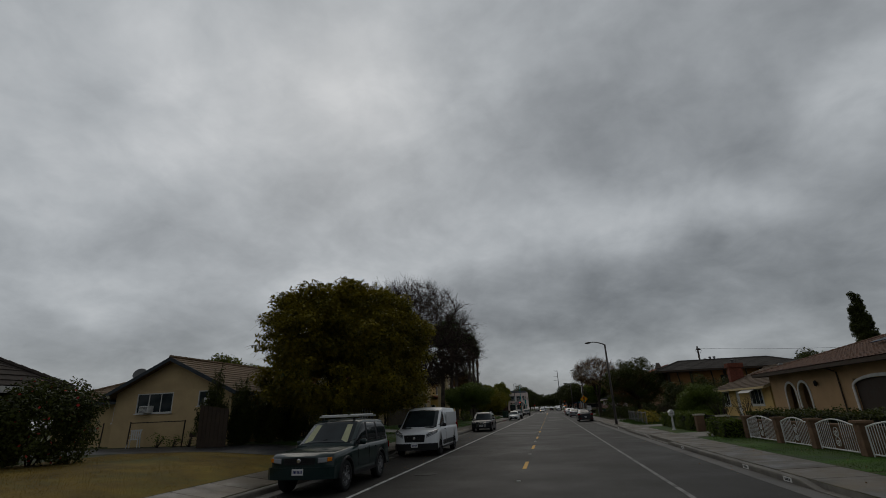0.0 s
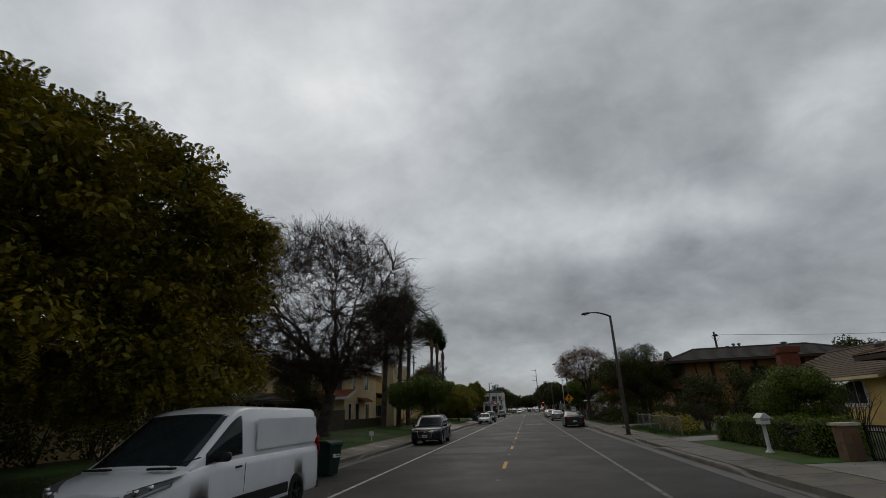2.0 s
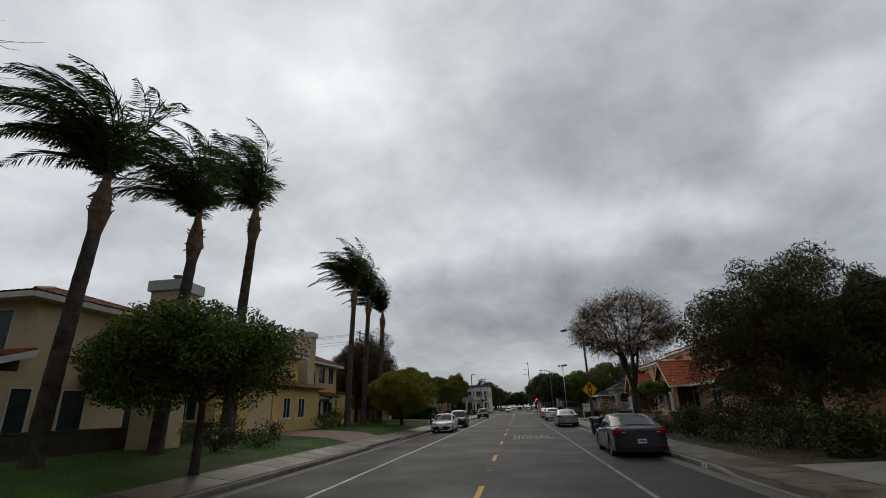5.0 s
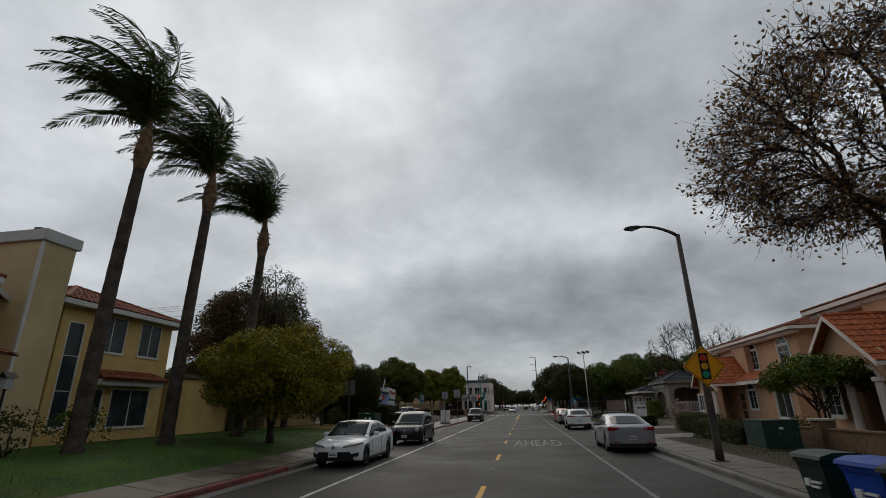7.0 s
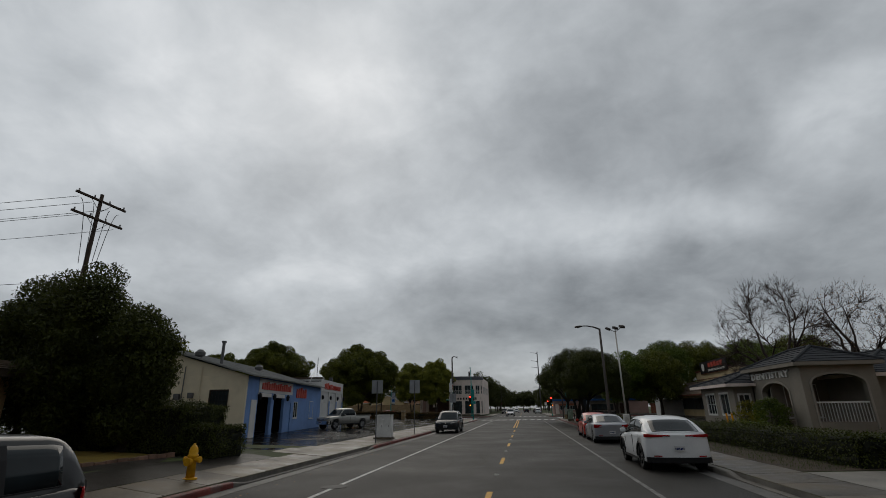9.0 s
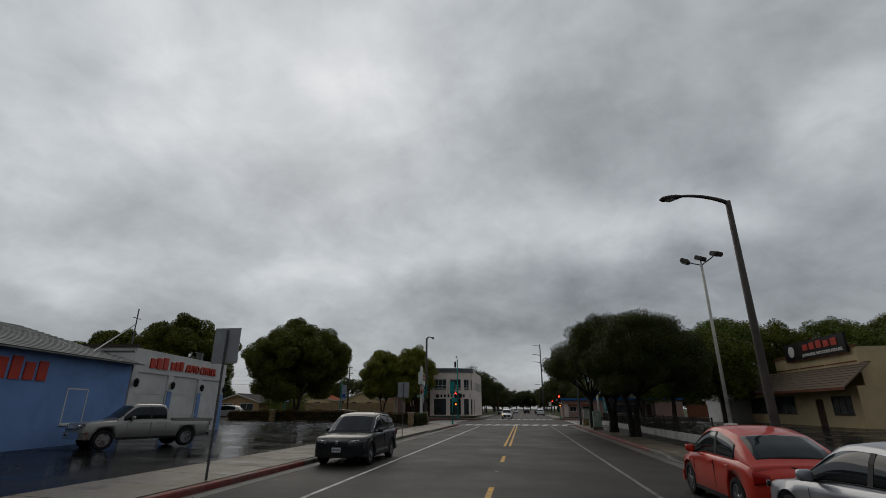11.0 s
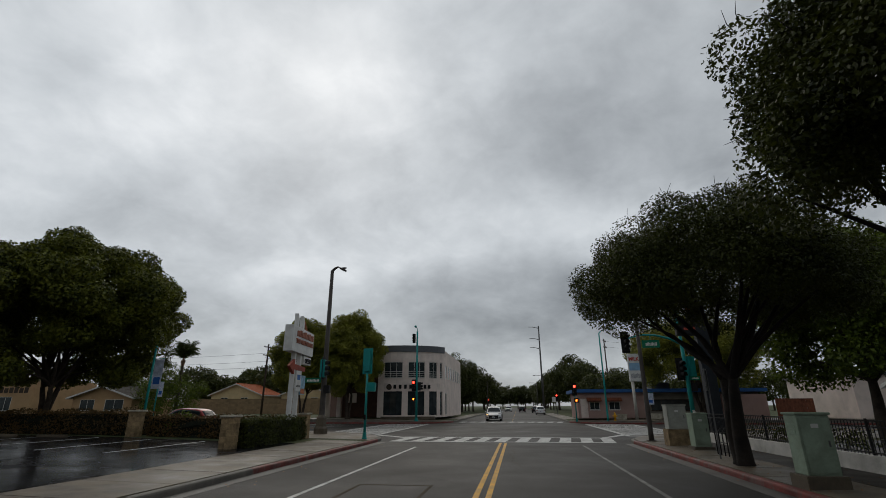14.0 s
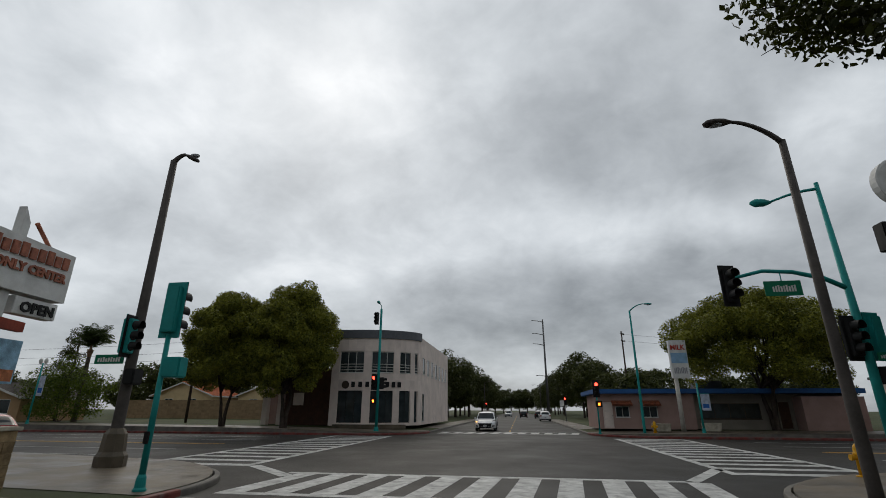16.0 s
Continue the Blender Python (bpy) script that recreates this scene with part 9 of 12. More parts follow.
def build_left_shops():
    W = WHITE_TRIM
    # car workshop: cream end wall, blue street wall
    h = house("blue and cream car workshop with open bays", (-16.0, 119.8, 0.32), "workshop", "car workshop")
    h.matrix_basis = pose(-16.0, 119.8, 0.32, 0, 0, 9.5)
    part("wall", moved(wall_bm(9.0, 3.55, 0.2, [(1.9, 3.2, 1.4, 2.85), (6.9, 8.0, 1.75, 2.75)]), frame_at((-9.0, 0), (0, 0), 0)), PALE_CREAM, h, "cream end wall")
    part("gable", slab([(-9.0, 3.55), (0, 3.55), (-6.4, 5.4), (-9.0, 5.1)], 0.0, 0.2), PALE_CREAM, h, "cream sloping gable")
    m = frame_at((-9.0, 0), (0, 0), 0)
    for a, b, c, d in ((1.9, 3.2, 1.4, 2.85), (6.9, 8.0, 1.75, 2.75)):
        win = window(h, m, a, b, c, d, bars=0, curtain=0, trim=BROWN_TRIM)
        for k in range(7):
            x = a + (b - a) * k / 6
            part("window_bar", moved(box(x - 0.012, -0.05, c, x + 0.012, -0.025, d), m), BLACK_METAL, win, "black iron window bar")
        for k in range(4):
            z = c + (d - c) * k / 3
            part("window_bar", moved(box(a, -0.058, z - 0.01, b, -0.05, z + 0.01), m), BLACK_METAL, win, "black iron window bar")
    for x, z, w, hh in ((4.6, 1.5, 0.5, 0.45), (5.4, 1.3, 0.4, 0.7), (4.9, 2.2, 0.3, 0.35), (5.7, 2.3, 0.28, 0.3), (4.0, 1.2, 0.8, 0.5)):
        part("meter_box", moved(box(x, -0.22, z, x + w, -0.005, z + hh, 0.01), m), GALV, h, "grey electric meter box")
    for x in (4.3, 5.3, 6.3):
        part("conduit", moved(tube([(x, -0.06, 0.3), (x, -0.06, 4.1)], 0.03, 8), m), PALE_CREAM if x > 6 else GALV, h)
    bays = [(2.0, 4.4, 0.02, 2.65), (5.0, 7.2, 0.02, 2.65), (8.0, 8.9, 0.02, 2.1), (9.6, 10.6, 1.0, 2.2)]
    m = frame_at((0, 0), (0, 18.0), 0)
    L = 18.0
    part("wall", moved(wall_bm(L - 0.2, 3.55, 0.2, [(a - 0.2, b - 0.2, c, d) for a, b, c, d in bays]), m @ pose(0.2, 0, 0)), BLUE_W, h, "sky blue street wall")
    part("wall_band", moved(box(2.0, -0.025, 2.66, 9.0, -0.003, 3.5), m), WHITE_W, h, "white band over the bays")
    for a, b, c, d in bays[:2]:
        part("bay_frame", moved(box(a, -0.02, 2.40, b, 0.16, 2.64), m), W, h, "rolled-up white door")
    for a in (2.0, 4.7, 7.6):
        part("wall_lantern", moved(lathe([(0.03, 0), (0.10, 0.06), (0.13, 0.3), (0.05, 0.42)], 8, (a - 0.1, -0.16, 2.2)), m), BLACK_METAL, h, "black wall lantern")
    door(h, m, 8.0, 8.9, 0.02, 2.1, BLUE_W)
    window(h, m, 9.6, 10.6, 1.0, 2.2, curtain=0)
    window(h, m, 14.2, 15.4, 0.9, 2.3, curtain=0, bars=1, cross=2)
    part("side_door", moved(box(0.95, -0.03, 0.02, 1.8, -0.002, 2.2), m), W, h, "white side door")
    bars_text(h, m @ pose(0, -0.025, 0), 2.4, 8.5, 2.85, 3.35, 14, RED_SIGN)
    bars_text(h, m, 10.0, 13.0, 2.5, 3.3, 5, RED_SIGN)
    # added wall, dark so that the open bays look dim inside
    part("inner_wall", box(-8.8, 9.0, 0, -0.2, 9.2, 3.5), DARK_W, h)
    part("back_wall", box(-9.0, 0.2, 0, -8.8, 18, 5.0), PALE_CREAM, h)
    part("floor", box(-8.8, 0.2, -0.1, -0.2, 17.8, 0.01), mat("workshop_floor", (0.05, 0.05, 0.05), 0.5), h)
    slope(h, (0.5, 18.2, 3.55), (0.5, -0.3, 3.55), (-6.4, -0.3, 5.55), (-6.4, 18.2, 5.55), mat("pale_rolled_roof", (0.30, 0.30, 0.29), 0.8, vary=0.15, scale=1, bump=0.1), name="roof_slope")
    slope(h, (-9.3, -0.3, 5.2), (-9.3, 18.2, 5.2), (-6.4, 18.2, 5.55), (-6.4, -0.3, 5.55), mat("pale_rolled_roof", (0.3, 0.3, 0.29)), name="roof_slope")
    part("roof_vent", lathe([(0.15, 0), (0.15, 0.25), (0.30, 0.3), (0.32, 0.5), (0.15, 0.68)], 14, (-3.8, 1.6, 4.6)), GALV, h, "round turbine roof vent")
    part("roof_vent", lathe([(0.15, 0), (0.15, 0.25), (0.30, 0.3), (0.32, 0.5), (0.15, 0.68)], 14, (-3.0, 9.6, 4.35)), GALV, h, "round turbine roof vent")
    part("flue_pipe", lathe([(0.09, 0), (0.09, 1.3), (0.14, 1.32), (0.14, 1.45)], 12, (-2.2, 1.2, 4.3)), GALV, h)
    # white three-bay workshop
    h = house("white car workshop with three bays and red letters", (-19.05, 137.75, 0.38), "workshop", "car workshop")
    h.matrix_basis = pose(-19.05, 137.75, 0.38, 0, 0, 9.5)
    L = 10.4
    m = frame_at((0, 0), (0, L), 0)
    b3 = [(0.45, 3.3), (3.8, 6.7), (7.2, 9.9)]
    part("wall", moved(wall_bm(L, 4.35, 0.25, [(a, b, 0.02, 3.2) for a, b in b3]), m), WHITE_W, h, "white street wall")
    for a, b in b3:
        rolling_door(h, m, a, b, 0.02, 3.2, WHITE_W, 3, "white sectional bay door")
    for a in (3.35, 6.75, 9.95):
        part("blue_pier", moved(box(a, -0.035, 0.02, a + 0.43, -0.003, 2.35), m), BLUE_W, h, "blue painted pier")
        part("wall_lantern", moved(lathe([(0.03, 0), (0.10, 0.06), (0.13, 0.3), (0.05, 0.42)], 8, (a + 0.2, -0.16, 2.45)), m), BLACK_METAL, h, "black wall lantern")
    part("wall_lantern", moved(lathe([(0.03, 0), (0.10, 0.06), (0.13, 0.3), (0.05, 0.42)], 8, (0.2, -0.16, 2.45)), m), BLACK_METAL, h, "black wall lantern")
    bars_text(h, m, 1.2, 3.0, 3.46, 4.08, 3, RED_SIGN, 0.08)
    bars_text(h, m, 3.2, 4.6, 3.50, 4.02, 3, RED_SIGN, 0.08)
    lettering(h, m, "AUTO CENTER", 4.85, 8.75, 3.50, 0.62, RED_SIGN, 0.08, 0.014)
    part("meter_cover", moved(box(7.5, -0.03, 0.05, 7.9, -0.003, 0.5), m), W, h)
    part("wall", box(-9, 0, 0, -0.25, 0.2, 4.35), WHITE_W, h)
    part("wall", box(-9, L - 0.2, 0, -0.25, L, 4.35), CREAM, h)
    part("wall", box(-9.2, 0, 0, -9.0, L, 4.35), WHITE_W, h)
    part("roof", box(-9.2, 0, 4.1, -0.1, L, 4.2), GALV, h)
    part("roof_edge", box(-9.3, -0.12, 4.36, 0.06, 0.10, 4.52), BROWN_TRIM, h)
    part("roof_pipe", box(-1.2, L - 2.2, 4.2, -0.85, L - 1.85, 5.0, 0.02), GALV, h)
    part("antenna", tube([(-0.6, 0.4, 4.2), (-0.6, 0.4, 6.4)], 0.03, 6), GALV, h)
    part("antenna_arm", tube([(-0.6, 0.1, 5.9), (-0.6, 0.7, 5.9)], 0.02, 6), GALV, h)
    part("antenna_stay", tube([(-0.6, 0.4, 5.6), (-0.6, -2.2, 3.9)], 0.03, 6), WHITE_METAL, h)
    # beige shop behind the white workshop
    h = house("beige adobe-style shop with small dark sign", (-45.5, 150.5, 0.45), "shop", "shop")
    walls(h, 0, 9.5, 0, 16, 0, 4.3, TAN, south=[(1, 2.6, 1, 2.4, "window")], east=[(2.0, 3.6, 0.9, 2.2, "window"), (7, 8.2, 0.05, 2.2, "door")])
    part("parapet", box(-0.15, -0.15, 4.3, 9.65, 16.15, 4.55, 0.06), TAN, h)
    part("pier", box(9.2, 11.4, 0, 9.8, 12.2, 4.95, 0.08), TAN, h)
    bars_text(h, frame_at((9.5, 0), (9.5, 16), 0), 12.6, 14.6, 3.35, 3.85, 3, RED_SIGN)
    bars_text(h, frame_at((9.5, 0), (9.5, 16), 0), 13.4, 15.6, 2.95, 3.2, 7, BROWN_TRIM)
    # low shops across the wide street, to the left
    h = house("beige flat-roofed shop across the wide street", (-80, 204.5, 0.55), "shop", "shop")
    walls(h, 0, 15, 0, 10, 0, 4.8, TAN, south=[(1.5, 4, 0.8, 2.6, "window", dict(bars=1)), (6.5, 7.6, 0.05, 2.3, "door"), (9, 12, 0.8, 2.6, "window", dict(bars=2))])
    part("roof", box(0.1, 0.1, 4.5, 14.9, 9.9, 4.6), GALV, h)
    bars_text(h, frame_at((0, 0), (15, 0), 0), 8.0, 14.4, 3.1, 3.9, 8, BROWN_TRIM)
    h = house("small tan bungalow with gabled porch", (-60, 206.0, 0.55))
    walls(h, 0, 9, 0, 8, 0, 2.6, TAN, south=[(1.2, 3.4, 0.8, 2.2, "window"), (5.0, 7.8, 0.8, 2.2, "window")])
    gable_roof(h, 0, 9, 0, 8, 2.6, 1.4, "y", GREY_SHINGLE, over=0.6, gable_mat=TAN)
    # garden wall and roofs behind the car park across the street
    block_wall("long tan block wall across the wide street", (-58, 226), (-20, 226), 2.4, 0.6, mat("tan_block", (0.27, 0.19, 0.11), 0.9, vary=0.15, scale=1, bump=0.2), block=(1.2, 0.4))
    for x, y, c, r in ((-52, 236, CREAM, ORANGE_TILE), (-40, 240, CREAM, GREY_SHINGLE), (-28, 238, PINK, ORANGE_TILE)):
        h = house("house with gabled roof behind the tan wall", (x, y, 0.6))
        walls(h, -5, 5, -4, 4, 0, 3.4, c, south=[(2, 3.4, 1.6, 2.8, "window"), (6, 7.4, 1.6, 2.8, "window")])
        gable_roof(h, -5, 5, -4, 4, 3.4, 1.9, "y", r, over=0.5, tile=0.3 if r is ORANGE_TILE else 0, gable_mat=c)
    # dark timber front beside the curved building
    h = house("dark brown timber shop front with pale columns", (-24.0, 205.2, 0.5), "shop", "shop")
    part("front", box(2.6, 0.0, 0, 7.2, 0.4, 5.0), mat("dark_brown_panel", (0.06, 0.028, 0.018), 0.7, vary=0.2, scale=2, bump=0.1), h, "dark brown panelled front")
    for x in (0.4, 1.9):
        part("column", box(x, -0.1, 0, x + 0.5, 0.5, 4.2, 0.03), OFFWHITE, h, "pale square column")
    part("wall", box(0, 2.0, 0, 7.2, 9, 5.0), ROSE, h)
    part("sign_bars", box(3.4, -0.06, 1.7, 4.4, -0.004, 2.8), OFFWHITE, h, "pale notice board")
    # curved two-storey corner building
    h = house("cream two-storey corner building with curved front", (-16.7, 204.2, 0.5), "corner_building", "shop building")
    R = 9.0
    n = 14
    arcp = []
    for k in range(n + 1):
        a = radians(-100 + 92 * k / n)
        arcp.append((-0.0 + R * (math.cos(a) - math.cos(radians(-100))), R * (math.sin(a) - math.sin(radians(-100)))))
    sx = 7.6 / arcp[-1][0]
    arcp = [(x * sx, y * 0.42) for x, y in arcp]
    holes = {1: "w", 2: "w", 5: "w", 6: "w", 9: "w", 10: "w", 12: "n"}
    groups = ((1, 4), (5, 8), (9, 11), (12, 13))
    for lo, hi, hh in ((0.0, 3.9, (0.25, 2.95)), (3.9, 7.6, (0.6, 2.5))):
        for i in range(n):
            p, q = arcp[i], arcp[i + 1]
            inside = any(a <= i < b for a, b in groups)
            Ls = math.dist(p, q)
            m = frame_at(p, q, lo)
            if inside:
                part("wall", moved(box(0, 0, 0, Ls, 0.25, hh[0]), m), OFFWHITE, h)
                part("wall", moved(box(0, 0, hh[1], Ls, 0.25, hi - lo), m), OFFWHITE, h)
                bm = bmesh.new()
                add_box(bm, 0, 0.10, hh[0], Ls, 0.16, hh[0] + 0.07)
                add_box(bm, 0, 0.10, hh[1] - 0.07, Ls, 0.16, hh[1])
                add_box(bm, 0, 0.10, hh[0], 0.05, 0.16, hh[1])
                wn = part("window", moved(bm, m), BLACK_METAL if lo == 0 else W, h, "tall shop window")
                part("pane", moved(box(0, 0.12, hh[0], Ls, 0.135, hh[1]), m), HOUSE_GLASS, wn, "dark glass")
                if lo > 0:
                    for z in (0.35, 0.60, 0.85, 1.10):
                        part("rail", moved(tube([(0, -0.02, z + 0.25), (Ls, -0.02, z + 0.25)], 0.03, 6), m), W, h, "white horizontal rail")
            else:
                part("wall", moved(wall_bm(Ls, hi - lo, 0.25, []), m), OFFWHITE, h)
    for i in range(n):
        m = frame_at(arcp[i], arcp[i + 1], 7.6)
        part("parapet", moved(box(-0.02, -0.12, 0, math.dist(arcp[i], arcp[i + 1]) + 0.02, 0.25, 0.75), m), mat("grey_metal_parapet", (0.11, 0.115, 0.125), 0.5, 0.4, vary=0.1, bump=0.03), h, "grey curved parapet")
    ex, ey = arcp[-1]
    m = frame_at((ex, ey), (ex, ey + 18), 0)
    holes = [(1.0 + 2.4 * k, 2.2 + 2.4 * k, 4.6, 6.2) for k in range(7)] + [(1.0, 2.0, 0.3, 2.8)]
    part("wall", moved(wall_bm(18, 8.0, 0.25, holes), m), OFFWHITE, h, "side wall")
    for a, b, c, d in holes:
        window(h, m, a, b, c, d, bars=0, curtain=0)
    part("wall", box(0, 0.3, 0, 0.25, ey + 18, 7.8), OFFWHITE, h)
    part("wall", box(0, ey + 17.8, 0, ex, ey + 18, 7.8), OFFWHITE, h)
    part("roof", box(0.3, 2.5, 7.3, ex - 0.3, ey + 17.5, 7.5), GALV, h)
    part("floor_slab", box(0.3, 2.6, 3.8, ex - 0.3, ey + 17.5, 3.95), GREY_W, h)
    # added thin dark wall that dims the view through the windows
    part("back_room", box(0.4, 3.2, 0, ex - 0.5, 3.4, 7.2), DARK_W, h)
    m = frame_at(arcp[3], arcp[9], 0)
    for k in range(8):
        t = 2.6 + k * 0.86
        i = min(n - 1, int(t))
        p = Vector(arcp[i]).lerp(Vector(arcp[i + 1]), t - i)
        mm = frame_at(arcp[i], arcp[i + 1], 0)
        mm.translation = Vector((p.x, p.y, 3.25))
        part("sign_bar", moved(box(0.02, -0.09, 0, 0.34, -0.03, 0.46), mm), BLACK_METAL, h, "black raised sign bar")
    p = Vector(arcp[1]).lerp(Vector(arcp[2]), 0.9)
    mm = frame_at(arcp[1], arcp[2], 0)
    mm.translation = Vector((p.x, p.y, 3.45))
    part("emblem", moved(lathe([(0.34, -0.06), (0.34, -0.004)], 20, (0, 0, 0), "y"), mm), BROWN_TRIM, h, "round brown emblem")
    lo_y = min(y for _, y in arcp)
    part("step", box(0.6, lo_y - 0.5, -0.2, 7.0, lo_y + 0.3, 0.12, 0.02), CONCRETE, h, "low concrete step")


build_right_houses()
build_left_shops()

# ---- street furniture ----
SIGN_BACK = mat("bare_sign_aluminium", (0.30, 0.31, 0.32), 0.45, 0.6, vary=0.1, scale=2, fine=15, bump=0.03)
SIGN_YELLOW = mat("yellow_sign_sheeting", (0.78, 0.33, 0.012), 0.45, vary=0.05, bump=0)
SIGN_WHITE = mat("white_sign_face", (0.66, 0.66, 0.64), 0.5, vary=0.08, scale=2, bump=0, stain=(0.42, 0.41, 0.38), stain_amount=0.5, stain_scale=1.5)
SIGN_GREEN = mat("green_sign_sheeting", (0.008, 0.16, 0.085), 0.45, vary=0.05, bump=0)
CABINET_GREEN = mat("pale_green_cabinet_paint", (0.26, 0.33, 0.25), 0.5, vary=0.12, scale=2, fine=20, bump=0.04, stain=(0.13, 0.15, 0.11), stain_amount=0.6, stain_scale=1.6)
CABINET_GREY = mat("pale_grey_cabinet_paint", (0.36, 0.37, 0.33), 0.5, vary=0.1, scale=2, fine=20, bump=0.04, stain=(0.2, 0.2, 0.18), stain_amount=0.5, stain_scale=1.6)
DARK_GREEN = mat("dark_green_box_paint", (0.015, 0.045, 0.032), 0.5, vary=0.15, scale=2, fine=20, bump=0.05)
BIN_BLACK = mat("black_bin_plastic", (0.013, 0.016, 0.016), 0.42, vary=0.15, scale=3, fine=40, bump=0.06)
BIN_GREEN = mat("dark_green_bin_plastic", (0.010, 0.030, 0.022), 0.45, vary=0.15, scale=3, fine=40, bump=0.06)
BIN_BLUE = mat("blue_bin_plastic", (0.012, 0.055, 0.33), 0.42, vary=0.1, scale=3, fine=40, bump=0.06)
HYDRANT = mat("yellow_hydrant_paint", (0.66, 0.34, 0.015), 0.45, vary=0.12, scale=6, fine=30, bump=0.08)
BLACK_FACE = mat("black_signal_face", (0.012, 0.012, 0.012), 0.6, vary=0.1, bump=0.02)
RED_LIT = glow_mat("lit_red_signal", (1.0, 0.035, 0.02), 7.0)
AMBER_LIT = glow_mat("lit_orange_hand", (1.0, 0.22, 0.02), 4.0)
DIM_LENS = glass_mat("unlit_signal_lens", (0.02, 0.018, 0.016), 0.25)
WHITE_WALL = mat("weathered_white_stucco", (0.60, 0.58, 0.54), 0.85, vary=0.12, scale=1.5, fine=30, bump=0.15, stain=(0.30, 0.28, 0.24), stain_amount=0.7, stain_scale=1.2)
BROWN_BLOCK = mat("brown_block", (0.16, 0.10, 0.062), 0.9, vary=0.16, scale=1.2, fine=25, bump=0.3, rand=0.06)
TAUPE_BLOCK = mat("taupe_rendered_block", (0.085, 0.068, 0.048), 0.9, vary=0.18, scale=0.9, fine=25, bump=0.2, rand=0.03)
PALE_CAP = mat("pale_cap_stone", (0.46, 0.42, 0.34), 0.85, vary=0.2, scale=3, fine=25, bump=0.25)
RAIL_WOOD = mat("grey_weathered_rail", (0.22, 0.21, 0.19), 0.7, vary=0.25, scale=3, fine=30, bump=0.3)


def street_lamp(at, elbow, head, side, material, label, r=0.10, tilt=6):
    """A tapered pole whose top bends into an arm, with a cobra-head lamp."""
    x, y = at
    z0 = gz(x, y)
    top = thing("street_lamp", label, "street lamp", (x, y, z0))
    hx, hy, hz = head[0] - x, head[1] - y, head[2] - z0
    e = elbow - z0
    part("base_plate", box(-0.2, -0.2, 0, 0.2, 0.2, 0.035, 0.008), material, top)
    pts = [(0, 0, 0), (0, 0, 0.4), (0, 0, e * 0.5), (0, 0, e)]
    part("pole", tube(pts, [r * 1.25, r * 1.15, r * 0.95, r * 0.72], 14), material, top, smooth=True)
    n = 9
    arm = []
    for k in range(n + 1):
        f = k / n
        arm.append((hx * f, hy * f, e - 0.06 + (hz - e + 0.06) * math.sin(f * math.pi / 2) ** 0.8))
    part("arm", tube(arm, [r * 0.6 - r * 0.22 * k / n for k in range(n + 1)], 10), material, top, smooth=True)
    d = Vector((hx, hy, 0)).normalized()
    ang = math.degrees(math.atan2(d.y, d.x))
    hd = lathe([(0.05, 0), (0.075, 0.08), (0.13, 0.22), (0.145, 0.42), (0.12, 0.58), (0.03, 0.66)], 16, axis="x")
    moved(hd, Matrix.Diagonal((1, 1, 0.55, 1)))
    head_ob = part("lamp_head", moved(hd, pose(hx, hy, hz, 0, tilt, ang)), material, top, "cobra-head lantern", smooth=True)
    part("lens", moved(moved(lathe([(0.11, 0), (0.10, -0.06), (0.03, -0.10)], 14), Matrix.Diagonal((1.5, 1, 1, 1))), pose(hx + d.x * 0.40, hy + d.y * 0.40, hz - 0.05)), LENS_CLEAR, head_ob)
    return top


def signal_head(parent, m, lit=None, n=3, plate=True, back=TEAL, s=0.34):
    """Lamps in a row on a backplate; local -y is the face."""
    h = n * s + 0.08
    if plate:
        part("backplate", moved(box(-s * 0.78, 0.02, -h / 2 - 0.12, s * 0.78, 0.05, h / 2 + 0.12, 0.01), m), [BLACK_FACE], parent)
        part("backplate_rear", moved(box(-s * 0.78, 0.052, -h / 2 - 0.12, s * 0.78, 0.062, h / 2 + 0.12), m), back, parent)
    body = part("signal_housing", moved(box(-s / 2, -0.10, -h / 2, s / 2, 0.20, h / 2, 0.02), m), back, parent)
    for k in range(n):
        z = h / 2 - 0.04 - s * (k + 0.5)
        on = lit == k
        part("signal_lens", moved(lathe([(s * 0.42, -0.105), (s * 0.40, -0.125), (s * 0.2, -0.145), (0, -0.15)], 18, (0, 0, z), "y"), m), RED_LIT if on else DIM_LENS, body)
        vis = bmesh.new()
        seg = 12
        ra = [(s * 0.46 * math.cos(math.radians(-30 + 240 * i / seg)), s * 0.46 * math.sin(math.radians(-30 + 240 * i / seg))) for i in range(seg + 1)]
        for (a, b), (c, d) in zip(ra, ra[1:]):
            vs = [vis.verts.new(p) for p in ((a, -0.10, b + z), (c, -0.10, d + z), (c, -0.34, d + z), (a, -0.34, b + z), (a * 0.93, -0.10, b * 0.93 + z), (c * 0.93, -0.10, d * 0.93 + z), (c * 0.93, -0.34, d * 0.93 + z), (a * 0.93, -0.34, b * 0.93 + z))]
            for f in ((0, 1, 2, 3), (7, 6, 5, 4), (3, 2, 6, 7)):
                vis.faces.new([vs[i] for i in f])
        part("visor", moved(vis, m), BLACK_FACE, body)
    return body


def ped_head(parent, m, lit=False, back=TEAL):
    body = part("walk_signal", moved(box(-0.23, -0.16, -0.23, 0.23, 0.16, 0.23, 0.03), m), back, parent, "square walk signal")
    part("walk_face", moved(box(-0.19, -0.172, -0.19, 0.19, -0.162, 0.19), m), BLACK_FACE, body)
    if lit:
        part("hand_symbol", moved(box(-0.08, -0.178, -0.11, 0.07, -0.173, 0.08, 0.002), m), AMBER_LIT, body)


